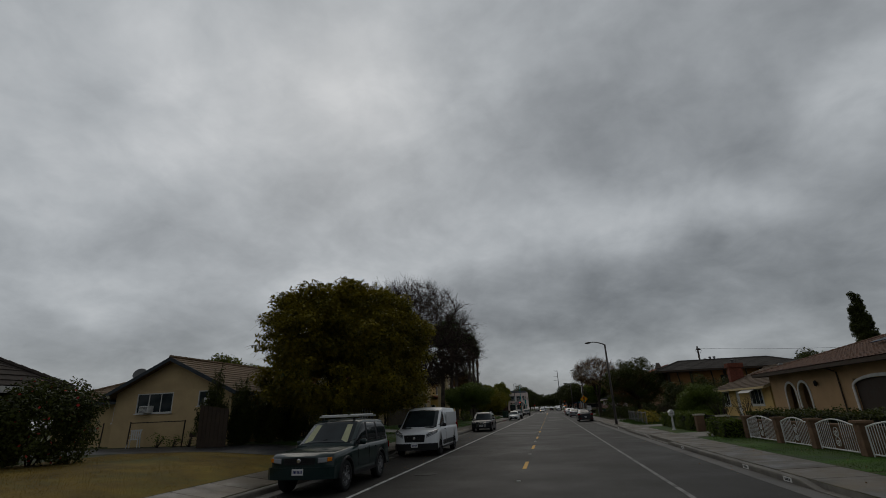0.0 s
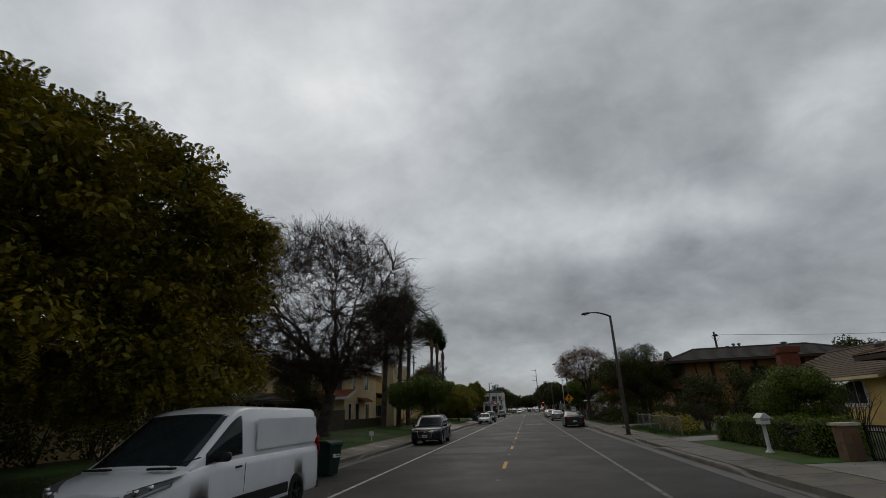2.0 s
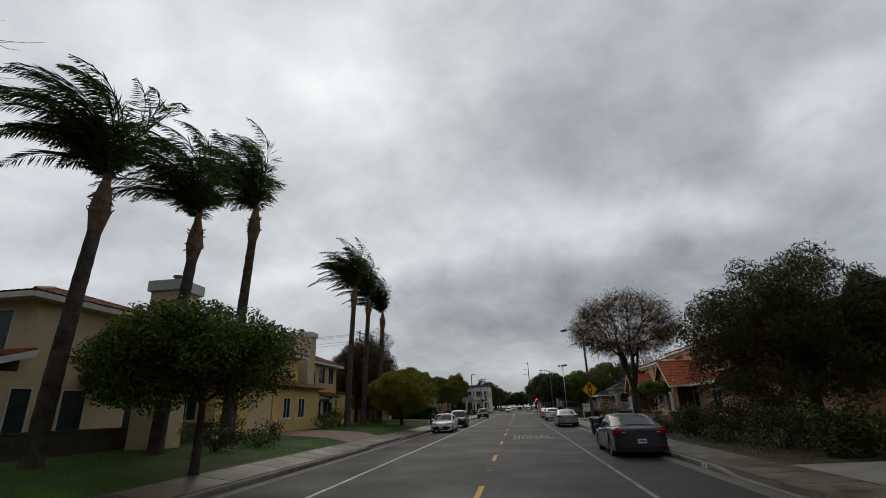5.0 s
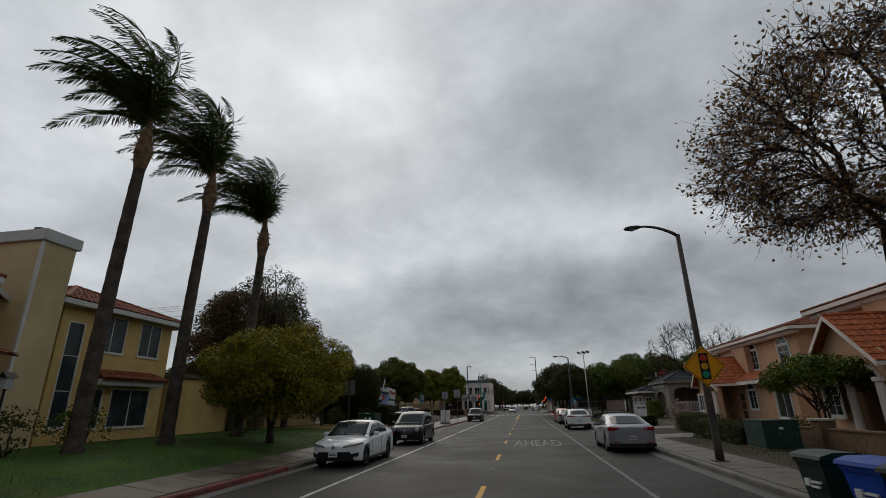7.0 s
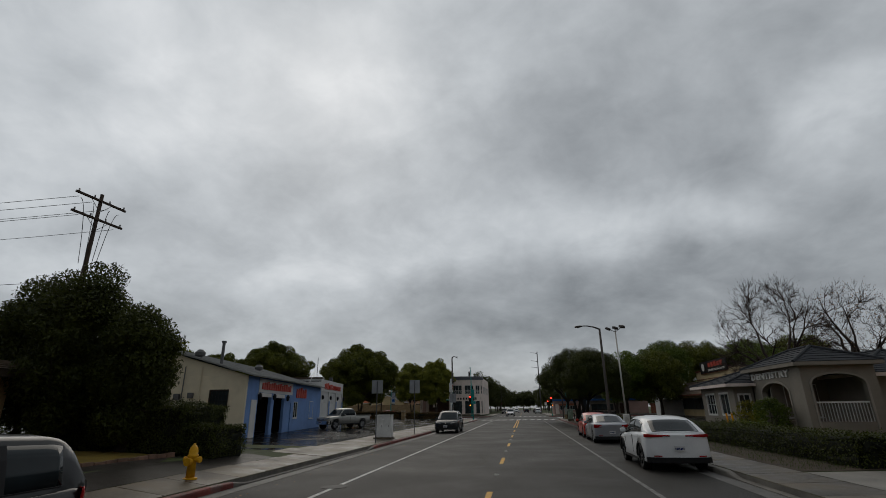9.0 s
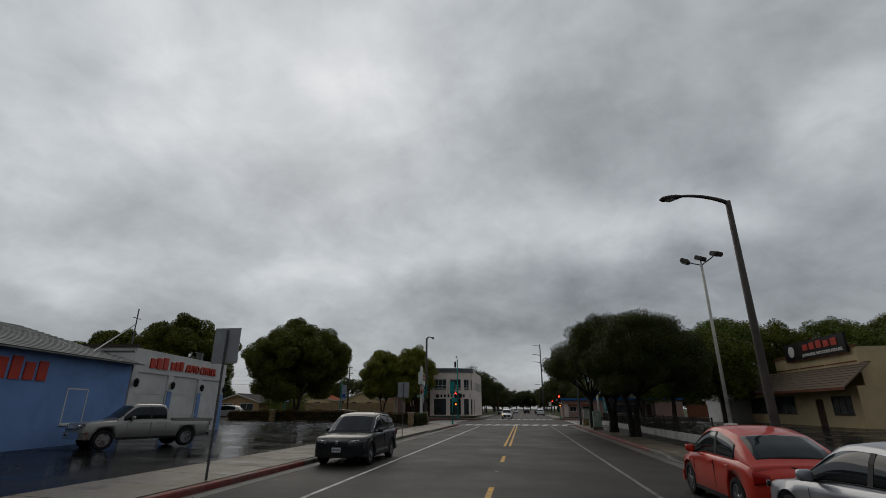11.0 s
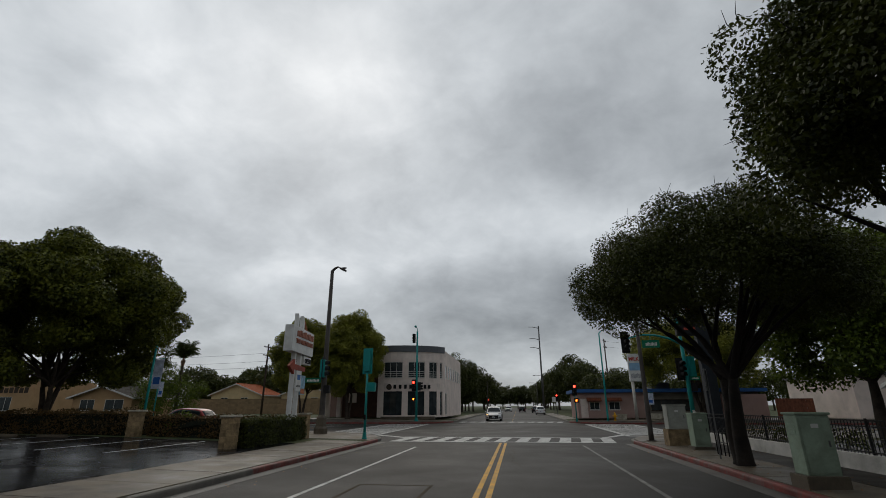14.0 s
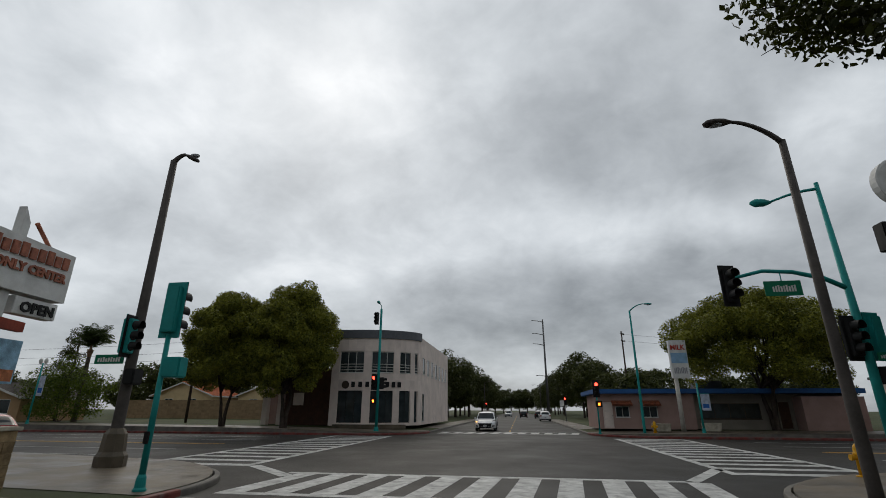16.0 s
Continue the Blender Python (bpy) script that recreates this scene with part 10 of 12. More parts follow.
def round_post(parent, r, h, material, foot=True):
    part("post", tube([(0, 0, -0.02), (0, 0, h * 0.5), (0, 0, h)], [r * 1.1, r, r * 0.85], 14), material, parent, smooth=True)
    if foot:
        part("post_base", lathe([(r * 2.1, 0.0), (r * 2.1, 0.05), (r * 1.7, 0.09), (r * 1.5, 0.28), (r * 1.15, 0.34)], 16), material, parent)


def build_signals():
    # near left corner, seen from behind
    x, y = -8.0, 172.2
    z = gz(x, y)
    t = thing("traffic_signal", "teal traffic signal post seen from behind", "traffic signal", (x, y, z))
    round_post(t, 0.065, 3.5 - z, TEAL)
    signal_head(t, pose(0, 0.05, 4.08 - z, 0, 0, 180))
    ped_head(t, pose(0.22, 0.1, 2.74 - z, 0, 0, 180))
    part("bracket", tube([(0, 0, 2.9 - z), (0.2, 0.1, 2.9 - z)], 0.025, 8), TEAL, t)
    part("push_button", box(-0.05, -0.12, 0.95, 0.05, -0.05, 1.2, 0.01), BLACK_METAL, t)
    # near right corner: mast with arm
    x, y = 9.6, 177.0
    z = gz(x, y)
    t = thing("traffic_signal", "teal signal mast with curved arm and street-name sign", "traffic signal", (x, y, z))
    part("post", tube([(0, 0, -0.02), (0, 0, 3), (-0.1, 0, 8.55 - z)], [0.13, 0.115, 0.06], 14), TEAL, t, smooth=True)
    part("post_base", lathe([(0.26, 0), (0.26, 0.05), (0.2, 0.1), (0.17, 0.35), (0.14, 0.42)], 16), TEAL, t)
    lamp_arm = [(-0.1, 0, 8.35 - z), (-0.5, 0, 8.3 - z), (-1.0, 0, 8.18 - z), (-1.5, 0, 8.0 - z)]
    part("lamp_arm", tube(lamp_arm, [0.05, 0.045, 0.04, 0.035], 10), TEAL, t, smooth=True)
    part("lamp_head", moved(lathe([(0.04, 0), (0.12, 0.2), (0.13, 0.45), (0.05, 0.6)], 14, axis="x"), pose(-1.5, 0, 7.98 - z, 0, 0, 180)), TEAL, t, smooth=True)
    arm = [(0, 0, 5.15 - z), (-0.6, 0, 5.5 - z), (-1.4, 0, 5.72 - z), (-2.2, 0, 5.78 - z), (-2.9, 0, 5.62 - z), (-3.2, 0, 5.5 - z)]
    part("signal_arm", tube(arm, [0.075, 0.07, 0.062, 0.055, 0.05, 0.045], 10), TEAL, t, smooth=True)
    signal_head(t, pose(-3.2, -0.1, 5.35 - z, 0, 0, 12), back=BLACK_FACE, s=0.31)
    sg = part("street_name_sign", box(-2.25, -0.05, 5.0 - z, -1.25, -0.02, 5.45 - z, 0.006), SIGN_GREEN, t, "green street-name plate with white bars")
    bars_text(sg, pose(0, -0.05, 0), -2.05, -1.4, 5.12 - z, 5.32 - z, 9, SIGN_WHITE, 0.004)
    part("sign_hanger", tube([(-1.75, -0.03, 5.4 - z), (-1.75, -0.03, 5.75 - z)], 0.015, 6), TEAL, t)
    signal_head(t, pose(0.32, 0.1, 3.8 - z, 0, 0, 200))
    signal_head(t, pose(-0.32, -0.1, 3.75 - z, 0, 0, 20), back=BLACK_FACE, s=0.31)
    ped_head(t, pose(0.25, 0.1, 2.75 - z, 0, 0, 160), back=BLACK_FACE)
    sg = part("street_name_sign", box(0.12, -0.16, 3.12 - z, 0.62, -0.14, 3.34 - z, 0.004), SIGN_GREEN, t, "small green name plate")
    bars_text(sg, pose(0, -0.16, 0), 0.18, 0.56, 3.18 - z, 3.28 - z, 7, SIGN_WHITE, 0.003)
    part("push_button", box(-0.06, -0.2, 0.95, 0.06, -0.12, 1.25, 0.01), SIGN_WHITE, t)
    # far left corner, facing the walk
    x, y = -11.1, 200.2
    z = gz(x, y)
    t = thing("traffic_signal", "teal signal post with lit red lamp", "traffic signal", (x, y, z))
    round_post(t, 0.11, 9.9 - z, TEAL)
    part("lamp_arm", tube([(0, 0, 9.7 - z), (0, 0, 10.15 - z), (-0.05, -0.5, 10.35 - z)], 0.035, 8), TEAL, t)
    part("lamp_head", moved(lathe([(0.04, 0), (0.12, 0.18), (0.12, 0.42), (0.05, 0.55)], 14, axis="x"), pose(-0.05, -0.45, 10.33 - z, 0, 0, -90)), TEAL, t, smooth=True)
    signal_head(t, pose(-0.35, -0.12, 9.1 - z), back=BLACK_FACE, plate=False, s=0.31)
    signal_head(t, pose(-0.30, -0.12, 3.95 - z), lit=0, back=BLACK_FACE, s=0.31)
    signal_head(t, pose(0.32, 0.1, 3.85 - z, 0, 0, 90), back=BLACK_FACE, plate=False, s=0.28)
    ped_head(t, pose(-0.28, -0.1, 2.5 - z), lit=True, back=BLACK_FACE)
    # far right corner
    x, y = 5.9, 201.0
    z = gz(x, y)
    t = thing("traffic_signal", "thin teal post with lit red signal", "traffic signal", (x, y, z))
    round_post(t, 0.06, 3.3 - z, TEAL)
    signal_head(t, pose(0, -0.1, 3.4 - z), lit=0, back=BLACK_FACE, s=0.31)
    ped_head(t, pose(0.1, -0.15, 2.29 - z), lit=True, back=BLACK_FACE)
    for x, y in ((7.0, 240.0), (-9.0, 300.0)):
        z = gz(x, y)
        t = thing("traffic_signal", "thin post with lit signal beyond the crossing", "traffic signal", (x, y, z))
        round_post(t, 0.06, 3.0, GALV)
        signal_head(t, pose(0, -0.1, 3.0), lit=0, back=BLACK_FACE, s=0.31)


def build_lamps():
    street_lamp((5.75, 45.6), 7.22, (4.65, 45.65, 7.50), -1, DARK_POLE, "tall weathered street lamp with curved arm on pavement")
    l2 = street_lamp((5.87, 85.3), 7.4, (4.74, 85.2, 7.74), -1, DARK_POLE, "tall weathered street lamp carrying a yellow warning sign")
    z = gz(5.85, 84.7)
    m = pose(0, -0.16, 2.93 - z)
    w = 0.45
    dia = part("warning_sign", moved(slab([(0, -w * 1.414), (w * 1.414, 0), (0, w * 1.414), (-w * 1.414, 0)], -0.012, 0.0), m), SIGN_YELLOW, l2, "yellow diamond signal-ahead sign")
    b = w * 1.414 - 0.05
    rim = bmesh.new()
    q = [(0, -b), (b, 0), (0, b), (-b, 0)]
    for (a, c), (d, e) in zip(q, q[1:] + q[:1]):
        add_tube(rim, [(a, -0.014, c), (d, -0.014, e)], 0.010, 4)
    part("border", moved(rim, m), BLACK_FACE, dia)
    part("signal_symbol", moved(box(-0.14, -0.022, -0.40, 0.14, -0.014, 0.40, 0.003), m), BLACK_FACE, dia)
    for zz, c, n in ((0.25, (0.5, 0.05, 0.02), "red"), (0.0, (0.6, 0.33, 0.02), "amber"), (-0.25, (0.02, 0.28, 0.17), "green")):
        part("symbol_disc", moved(lathe([(0.105, -0.023), (0.105, -0.027), (0, -0.028)], 18, (0, 0, zz), "y"), m), mat("symbol_" + n, c, 0.5, vary=0.05, bump=0), dia)
    street_lamp((5.94, 129.8), 7.36, (4.80, 129.8, 7.60), -1, DARK_POLE, "tall weathered street lamp with curved arm on pavement")
    street_lamp((6.0, 172.2), 7.42, (4.98, 172.0, 7.86), -1, DARK_POLE, "tall weathered street lamp at the crossing corner")
    l4 = street_lamp((-11.7, 175.4), 10.2, (-11.30, 175.4, 10.42), 1, DARK_POLE, "very tall brown street lamp on a concrete pedestal", 0.15, 28)
    part("pedestal", lathe([(0.42, 0), (0.42, 0.3), (0.34, 0.42), (0.30, 0.9), (0.2, 1.05)], 8), CONCRETE, l4, "eight-sided concrete pedestal")
    z = gz(-11.7, 175.4)
    signal_head(l4, pose(0.05, -0.32, 3.95 - z, 0, 0, 95), s=0.32)
    ped_head(l4, pose(0.25, -0.1, 2.75 - z, 0, 0, 95), back=BLACK_FACE)
    sg = part("street_name_sign", box(-1.15, -0.16, 3.14 - z, -0.15, -0.13, 3.42 - z, 0.006), SIGN_GREEN, l4, "green street-name plate with white bars")
    bars_text(sg, pose(0, -0.16, 0), -1.05, -0.25, 3.2 - z, 3.34 - z, 9, SIGN_WHITE, 0.004)
    street_lamp((9.0, 200.7), 9.3, (10.0, 200.4, 9.75), 1, TEAL, "slim teal street lamp across the wide street", 0.09)
    for x, y, e in ((5.9, 262, 8.2), (5.9, 300, 8.2), (-8.2, 282, 8.2)):
        street_lamp((x, y), e, (x - math.copysign(1.6, x), y, e + 0.3), 1, DARK_POLE, "distant street lamp beyond the crossing")
    # ornamental twin lamps with banners along the wide street
    for x, y, h in ((-21.9, 173.5, 5.2), (-42.5, 199.8, 5.2), (12.9, 200.2, 3.4)):
        z = gz(x, y)
        t = thing("ornamental_lamp", "teal ornamental post with banner beside the wide street", "lamp post", (x, y, z))
        round_post(t, 0.07, h, TEAL)
        if h > 4:
            part("crossbar", tube([(-0.3, 0, h - 0.1), (0.3, 0, h - 0.1)], 0.025, 8), TEAL, t)
            for s in (-0.28, 0.28):
                part("globe", lathe([(0.05, 0), (0.13, 0.12), (0.16, 0.28), (0.11, 0.44), (0.03, 0.52)], 14, (s, 0, h - 0.1)), mat("frosted_globe", (0.55, 0.55, 0.52), 0.4, vary=0.05, bump=0), t, "frosted acorn globe", smooth=True)
        part("banner", box(0.12, -0.012, h * 0.45, 0.72, 0.0, h * 0.78), mat("pale_banner", (0.45, 0.5, 0.6), 0.7, vary=0.2, scale=4, bump=0.05), t, "pale printed banner")
        part("emblem", box(0.2, -0.018, h * 0.5, 0.62, -0.013, h * 0.58), mat("banner_blue", (0.03, 0.12, 0.4), 0.7, vary=0.1, bump=0), t)
        part("banner_rod", tube([(0, 0, h * 0.79), (0.74, 0, h * 0.79)], 0.012, 6), TEAL, t)


def post_sign(x, y, z0, z1, w, label, face_turn=180, face=SIGN_WHITE, ang=0.0):
    z = gz(x, y)
    t = thing("road_sign", label, "road sign", (x, y, z), ang)
    part("post", box(-0.025, -0.02, -0.05, 0.025, 0.02, z1 - z - 0.05, 0.004), GALV, t)
    p = part("sign_panel", box(-w / 2, 0.022, z0 - z, w / 2, 0.030, z1 - z, 0.003), SIGN_BACK, t, "bare metal sign back")
    part("sign_face", box(-w / 2 + 0.005, 0.032, z0 - z + 0.005, w / 2 - 0.005, 0.035, z1 - z - 0.005), face, p)
    for zz in (z0 - z + 0.12, z1 - z - 0.12):
        part("bolt", lathe([(0.014, 0.0), (0.014, -0.012), (0, -0.014)], 8, (0, 0.02, zz), "y"), GALV, p)
    return t


def wheel_bin(x, y, ang, material, label, h=1.08):
    z = gz(x, y) + 0.012 if x < KL or x > KR else 0.0
    t = thing("wheelie_bin", label, "wheelie bin", (x, y, z), ang, group="wheelie bins")
    bm = bmesh.new()
    rings = []
    for zz, a, b in ((0.03, 0.24, 0.27), (0.1, 0.25, 0.28), (h * 0.82, 0.33, 0.36), (h * 0.84, 0.36, 0.39), (h * 0.9, 0.36, 0.39)):
        rings.append([bm.verts.new((sx * a * (1 if k else 0.9), sy * b, zz)) for sx, sy, k in ((-1, -1, 1), (1, -1, 1), (1, 1, 1), (-1, 1, 1))])
    for q, w in zip(rings, rings[1:]):
        for k in range(4):
            bm.faces.new((q[k], q[(k + 1) % 4], w[(k + 1) % 4], w[k]))
    bm.faces.new(rings[0][::-1])
    bm.faces.new(rings[-1])
    bmesh.ops.bevel(bm, geom=bm.edges[:], offset=0.015, segments=2, affect="EDGES")
    body = part("body", bm, material, t)
    lid = bmesh.new()
    add_slab(lid, [(-0.42, h * 0.9), (0.42, h * 0.9), (0.40, h * 0.94), (0.15, h), (-0.2, h), (-0.40, h * 0.95)], -0.38, 0.38, "yz")
    bmesh.ops.recalc_face_normals(lid, faces=lid.faces[:])
    part("lid", lid, material, t)
    part("handle", tube([(-0.3, 0.36, h * 0.9), (-0.3, 0.46, h * 0.92), (0.3, 0.46, h * 0.92), (0.3, 0.36, h * 0.9)], 0.017, 8), material, t)
    for s in (-1, 1):
        part("wheel", lathe([(0.02, -0.03), (0.12, -0.025), (0.13, 0), (0.12, 0.025), (0.02, 0.03)], 16, (s * 0.30, 0.27, 0.13), "x"), TYRE, t)
    part("printed_mark", box(-0.16, -0.386, h * 0.52, -0.05, -0.350, h * 0.62), SIGN_WHITE, body)
    for k in range(2):
        part("printed_mark", box(-0.02, -0.386, h * (0.57 - 0.06 * k), 0.2 - 0.03 * k, -0.350, h * (0.60 - 0.06 * k)), SIGN_WHITE, body)
    return t


def cabinet(name, x, y, w, d, z0, z1, material, label, plinth=None, doors=1, ang=0):
    g = gz(x, y)
    t = thing(name, label, "utility cabinet", (x, y, g), ang)
    if plinth:
        part("plinth", box(-w / 2 - 0.08, -d / 2 - 0.08, -0.1, w / 2 + 0.08, d / 2 + 0.08, z0 - g, 0.012), plinth, t)
    body = part("body", box(-w / 2, -d / 2, z0 - g, w / 2, d / 2, z1 - g - 0.05, 0.012), material, t)
    part("lid", box(-w / 2 - 0.03, -d / 2 - 0.03, z1 - g - 0.05, w / 2 + 0.03, d / 2 + 0.03, z1 - g, 0.012), material, t)
    for k in range(doors):
        a, b = -w / 2 + 0.04 + (w - 0.05) * k / doors, -w / 2 + 0.01 + (w - 0.05) * (k + 1) / doors
        dr = part("door", box(a, -d / 2 - 0.014, z0 - g + 0.06, b, -d / 2 - 0.002, z1 - g - 0.1, 0.004), material, t)
        part("handle", box(b - 0.09, -d / 2 - 0.04, (z0 + z1) / 2 - g - 0.06, b - 0.06, -d / 2 - 0.014, (z0 + z1) / 2 - g + 0.06, 0.006), GALV, dr)
    for k in range(5):
        part("vent_slat", box(-w / 2 - 0.012, -d * 0.25, z1 - g - 0.25 - 0.05 * k, -w / 2 - 0.001, d * 0.25, z1 - g - 0.225 - 0.05 * k), material, body)
    part("label_plate", box(-0.08, -d / 2 - 0.019, z1 - g - 0.3, 0.06, -d / 2 - 0.0145, z1 - g - 0.22), SIGN_WHITE, body)
    return t


def hydrant(x, y, label):
    z = gz(x, y)
    t = thing("fire_hydrant", label, "fire hydrant", (x, y, z))
    part("flange", lathe([(0.17, 0), (0.17, 0.04), (0.12, 0.05)], 14), HYDRANT, t)
    part("barrel", lathe([(0.105, 0.05), (0.10, 0.5), (0.13, 0.53), (0.13, 0.57), (0.105, 0.59), (0.11, 0.66), (0.09, 0.74), (0.05, 0.79), (0.03, 0.8), (0.03, 0.84), (0, 0.84)], 16), HYDRANT, t, smooth=True)
    for s in (-1, 1):
        part("outlet", lathe([(0.06, 0.08), (0.06, 0.17), (0.075, 0.17), (0.075, 0.22), (0, 0.225)], 12, (0, 0, 0.46), "x") if s > 0 else moved(lathe([(0.06, 0.08), (0.06, 0.17), (0.075, 0.17), (0.075, 0.22), (0, 0.225)], 12, (0, 0, 0.46), "x"), Matrix.Diagonal((-1, 1, 1, 1))), HYDRANT, t)
    part("outlet", moved(lathe([(0.08, 0.08), (0.08, 0.16), (0.095, 0.16), (0.095, 0.21), (0, 0.215)], 12, (0, 0, 0.42), "y"), Matrix.Diagonal((1, -1, 1, 1))), HYDRANT, t)


def utility_pole(x, y, h, label, arms=2, w=2.4, turn=0, material=None, r=0.15):
    z = gz(x, y)
    t = thing("utility_pole", label, "utility pole", (x, y, z), turn)
    part("pole", tube([(0, 0, -0.2), (0, 0, h * 0.5), (0, 0, h)], [r, r * 0.85, r * 0.65], 10), material or WOOD_POLE, t, smooth=True)
    for k in range(arms):
        zz = h - 0.5 - 1.1 * k
        arm = part("crossarm", box(-w / 2, -0.16, zz, w / 2, -0.06, zz + 0.12, 0.008), material or WOOD_POLE, t)
        for j in range(4):
            xx = -w / 2 + 0.15 + (w - 0.3) * j / 3
            part("insulator", lathe([(0.03, 0.12), (0.05, 0.16), (0.035, 0.2), (0.05, 0.24), (0.02, 0.28)], 8, (xx, -0.11, zz)), mat("grey_porcelain", (0.25, 0.25, 0.25), 0.3, vary=0.05, bump=0), arm)
        part("brace", tube([(-0.6, -0.11, zz), (0, -0.1, zz - 0.6)], 0.015, 5), GALV, t)
        part("brace", tube([(0.6, -0.11, zz), (0, -0.1, zz - 0.6)], 0.015, 5), GALV, t)
    return t


def cable(p, q, sag, r=0.014):
    pts = []
    for k in range(17):
        f = k / 16
        a = Vector(p).lerp(Vector(q), f)
        pts.append((a.x, a.y, a.z - sag * 4 * f * (1 - f)))
    solid("overhead_cable", tube(pts, r, 5), WIRE, "thin black overhead cable between poles", "cable", group="overhead cables")


def pillar(x, y, h, w=0.45, material=None, label="buff stone gate pillar with flat cap", capm=None):
    z = gz(x, y)
    t = thing("stone_pillar", label, "pillar", (x, y, z), group="stone pillars")
    m = material or STONE
    part("core", box(-w / 2 + 0.012, -w / 2 + 0.012, -0.2, w / 2 - 0.012, w / 2 - 0.012, h), m, t)
    n = max(2, int(h / 0.2))
    b = box(-w / 2, -w / 2, 0.006, -0.006, w / 2, h / n - 0.006, 0.008)
    me = bpy.data.meshes.new("stone")
    b.to_mesh(me)
    b.free()
    me.materials.append(m)
    for k in range(n):
        for s in (0, 1):
            ob = new("stone", me)
            ob.parent = t
            ob.matrix_basis = pose(0, 0, k * h / n, 0, 0, 180 * s + 90 * (k % 2))
    part("cap", box(-w / 2 - 0.06, -w / 2 - 0.06, h, w / 2 + 0.06, w / 2 + 0.06, h + 0.08, 0.015), capm or PALE_CAP, t, "flat cap stone")


def railing(label, p, q, h, z, gap=0.12):
    L = math.dist(p, q)
    t = thing("railing", label, "railing", (p[0], p[1], z), math.degrees(math.atan2(q[1] - p[1], q[0] - p[0])))
    for zz in (0.06, h - 0.14, h):
        part("rail", box(0, -0.016, zz - 0.016, L, 0.016, zz + 0.016), BLACK_METAL, t)
    b = box(-0.008, -0.008, 0.0, 0.008, 0.008, h)
    me = bpy.data.meshes.new("bar")
    b.to_mesh(me)
    b.free()
    me.materials.append(BLACK_METAL)
    n = int(L / gap)
    for k in range(n + 1):
        ob = new("bar", me)
        ob.parent = t
        ob.location = (L * k / n, 0, 0)
    m = int(L / 2.4)
    for k in range(m + 1):
        part("post", box(L * k / m - 0.025, -0.025, -0.1, L * k / m + 0.025, 0.025, h + 0.05, 0.004), BLACK_METAL, t)


def build_furniture():
    post_sign(-7.8, 119.0, 2.68, 3.37, 0.62, "small sign on a thin post, seen from behind")
    post_sign(-7.75, 128.1, 2.94, 3.87, 0.75, "large sign on a thin post, seen from behind")
    post_sign(-7.75, 147.8, 2.5, 3.45, 0.75, "large sign on a thin post, seen from behind")
    post_sign(-7.85, 90.9, 2.5, 3.14, 0.5, "small sign on a thin post beside the lawn")
    post_sign(6.15, 155.0, 2.3, 3.0, 0.45, "small sign on a thin post on pavement", ang=20)
    post_sign(6.0, 164.2, 2.2, 2.9, 0.45, "narrow sign on a leaning thin post", ang=60)
    post_sign(6.2, 236.0, 2.4, 3.2, 0.6, "white sign on a thin post beyond the crossing", ang=180)
    # notices on lawns
    z = gz(-9.2, 43.4)
    t = thing("yard_sign", "small white notice on a stake in the lawn", "yard sign", (-9.2, 43.4, z))
    part("stake", box(-0.02, -0.015, -0.1, 0.02, 0.015, 0.5), WHITE_METAL, t)
    part("notice", box(-0.14, -0.03, 0.30, 0.14, -0.017, 0.55, 0.003), SIGN_WHITE, t)
    z = gz(8.0, 104.2)
    t = thing("realty_board", "white board hanging from a post beside the hedge", "notice board", (8.0, 104.2, z))
    part("post", box(-0.45, -0.04, -0.1, -0.37, 0.04, 1.75, 0.006), WHITE_METAL, t)
    part("arm", box(-0.45, -0.03, 1.68, 0.4, 0.03, 1.74, 0.006), WHITE_METAL, t)
    b = part("board", box(-0.32, -0.012, 0.8, 0.36, 0.012, 1.6, 0.003), SIGN_WHITE, t)
    bars_text(b, pose(0, -0.012, 0), -0.26, 0.3, 1.3, 1.42, 7, INK, 0.004)
    # cabinets and boxes
    cabinet("utility_cabinet", -8.35, 122.5, 0.95, 0.6, 0.3, 1.55, SIGN_WHITE, "white metal cabinet beside the sidewalk", CONCRETE, 2)
    cabinet("utility_box", -8.45, 95.9, 1.0, 1.15, 0.36, 1.62, DARK_GREEN, "dark green utility box on lawn", CONCRETE)
    cabinet("utility_box", 8.9, 88.6, 1.15, 1.5, 0.30, 1.22, DARK_GREEN, "large dark green transformer box beside the wall", CONCRETE, 2)
    cabinet("utility_cabinet", 5.85, 158.8, 0.62, 0.5, 0.42, 1.62, CABINET_GREEN, "pale green metal cabinet on a concrete foot", CONCRETE)
    cabinet("utility_cabinet", 6.62, 167.6, 0.55, 0.6, 0.3, 1.49, CABINET_GREEN, "pale green narrow cabinet on pavement", CONCRETE)
    cabinet("utility_cabinet", 6.42, 169.6, 0.75, 0.6, 0.82, 1.80, CABINET_GREY, "grey cabinet on a rounded masonry pedestal", STONE)
    # bench-like black rack
    z = gz(6.7, 165.2)
    t = thing("bike_rack", "black tubular rack on pavement", "rack", (6.7, 165.2, z))
    for k in range(4):
        part("hoop", tube([(-0.25, -0.5 + k * 0.3, 0), (-0.25, -0.5 + k * 0.3, 0.7), (-0.15, -0.5 + k * 0.3, 0.82), (0.15, -0.5 + k * 0.3, 0.82), (0.25, -0.5 + k * 0.3, 0.7), (0.25, -0.5 + k * 0.3, 0)], 0.022, 7), BLACK_METAL, t)
    for s in (-1, 1):
        part("rail", tube([(0.25 * s, -0.5, 0.4), (0.25 * s, 0.4, 0.4)], 0.018, 6), BLACK_METAL, t)
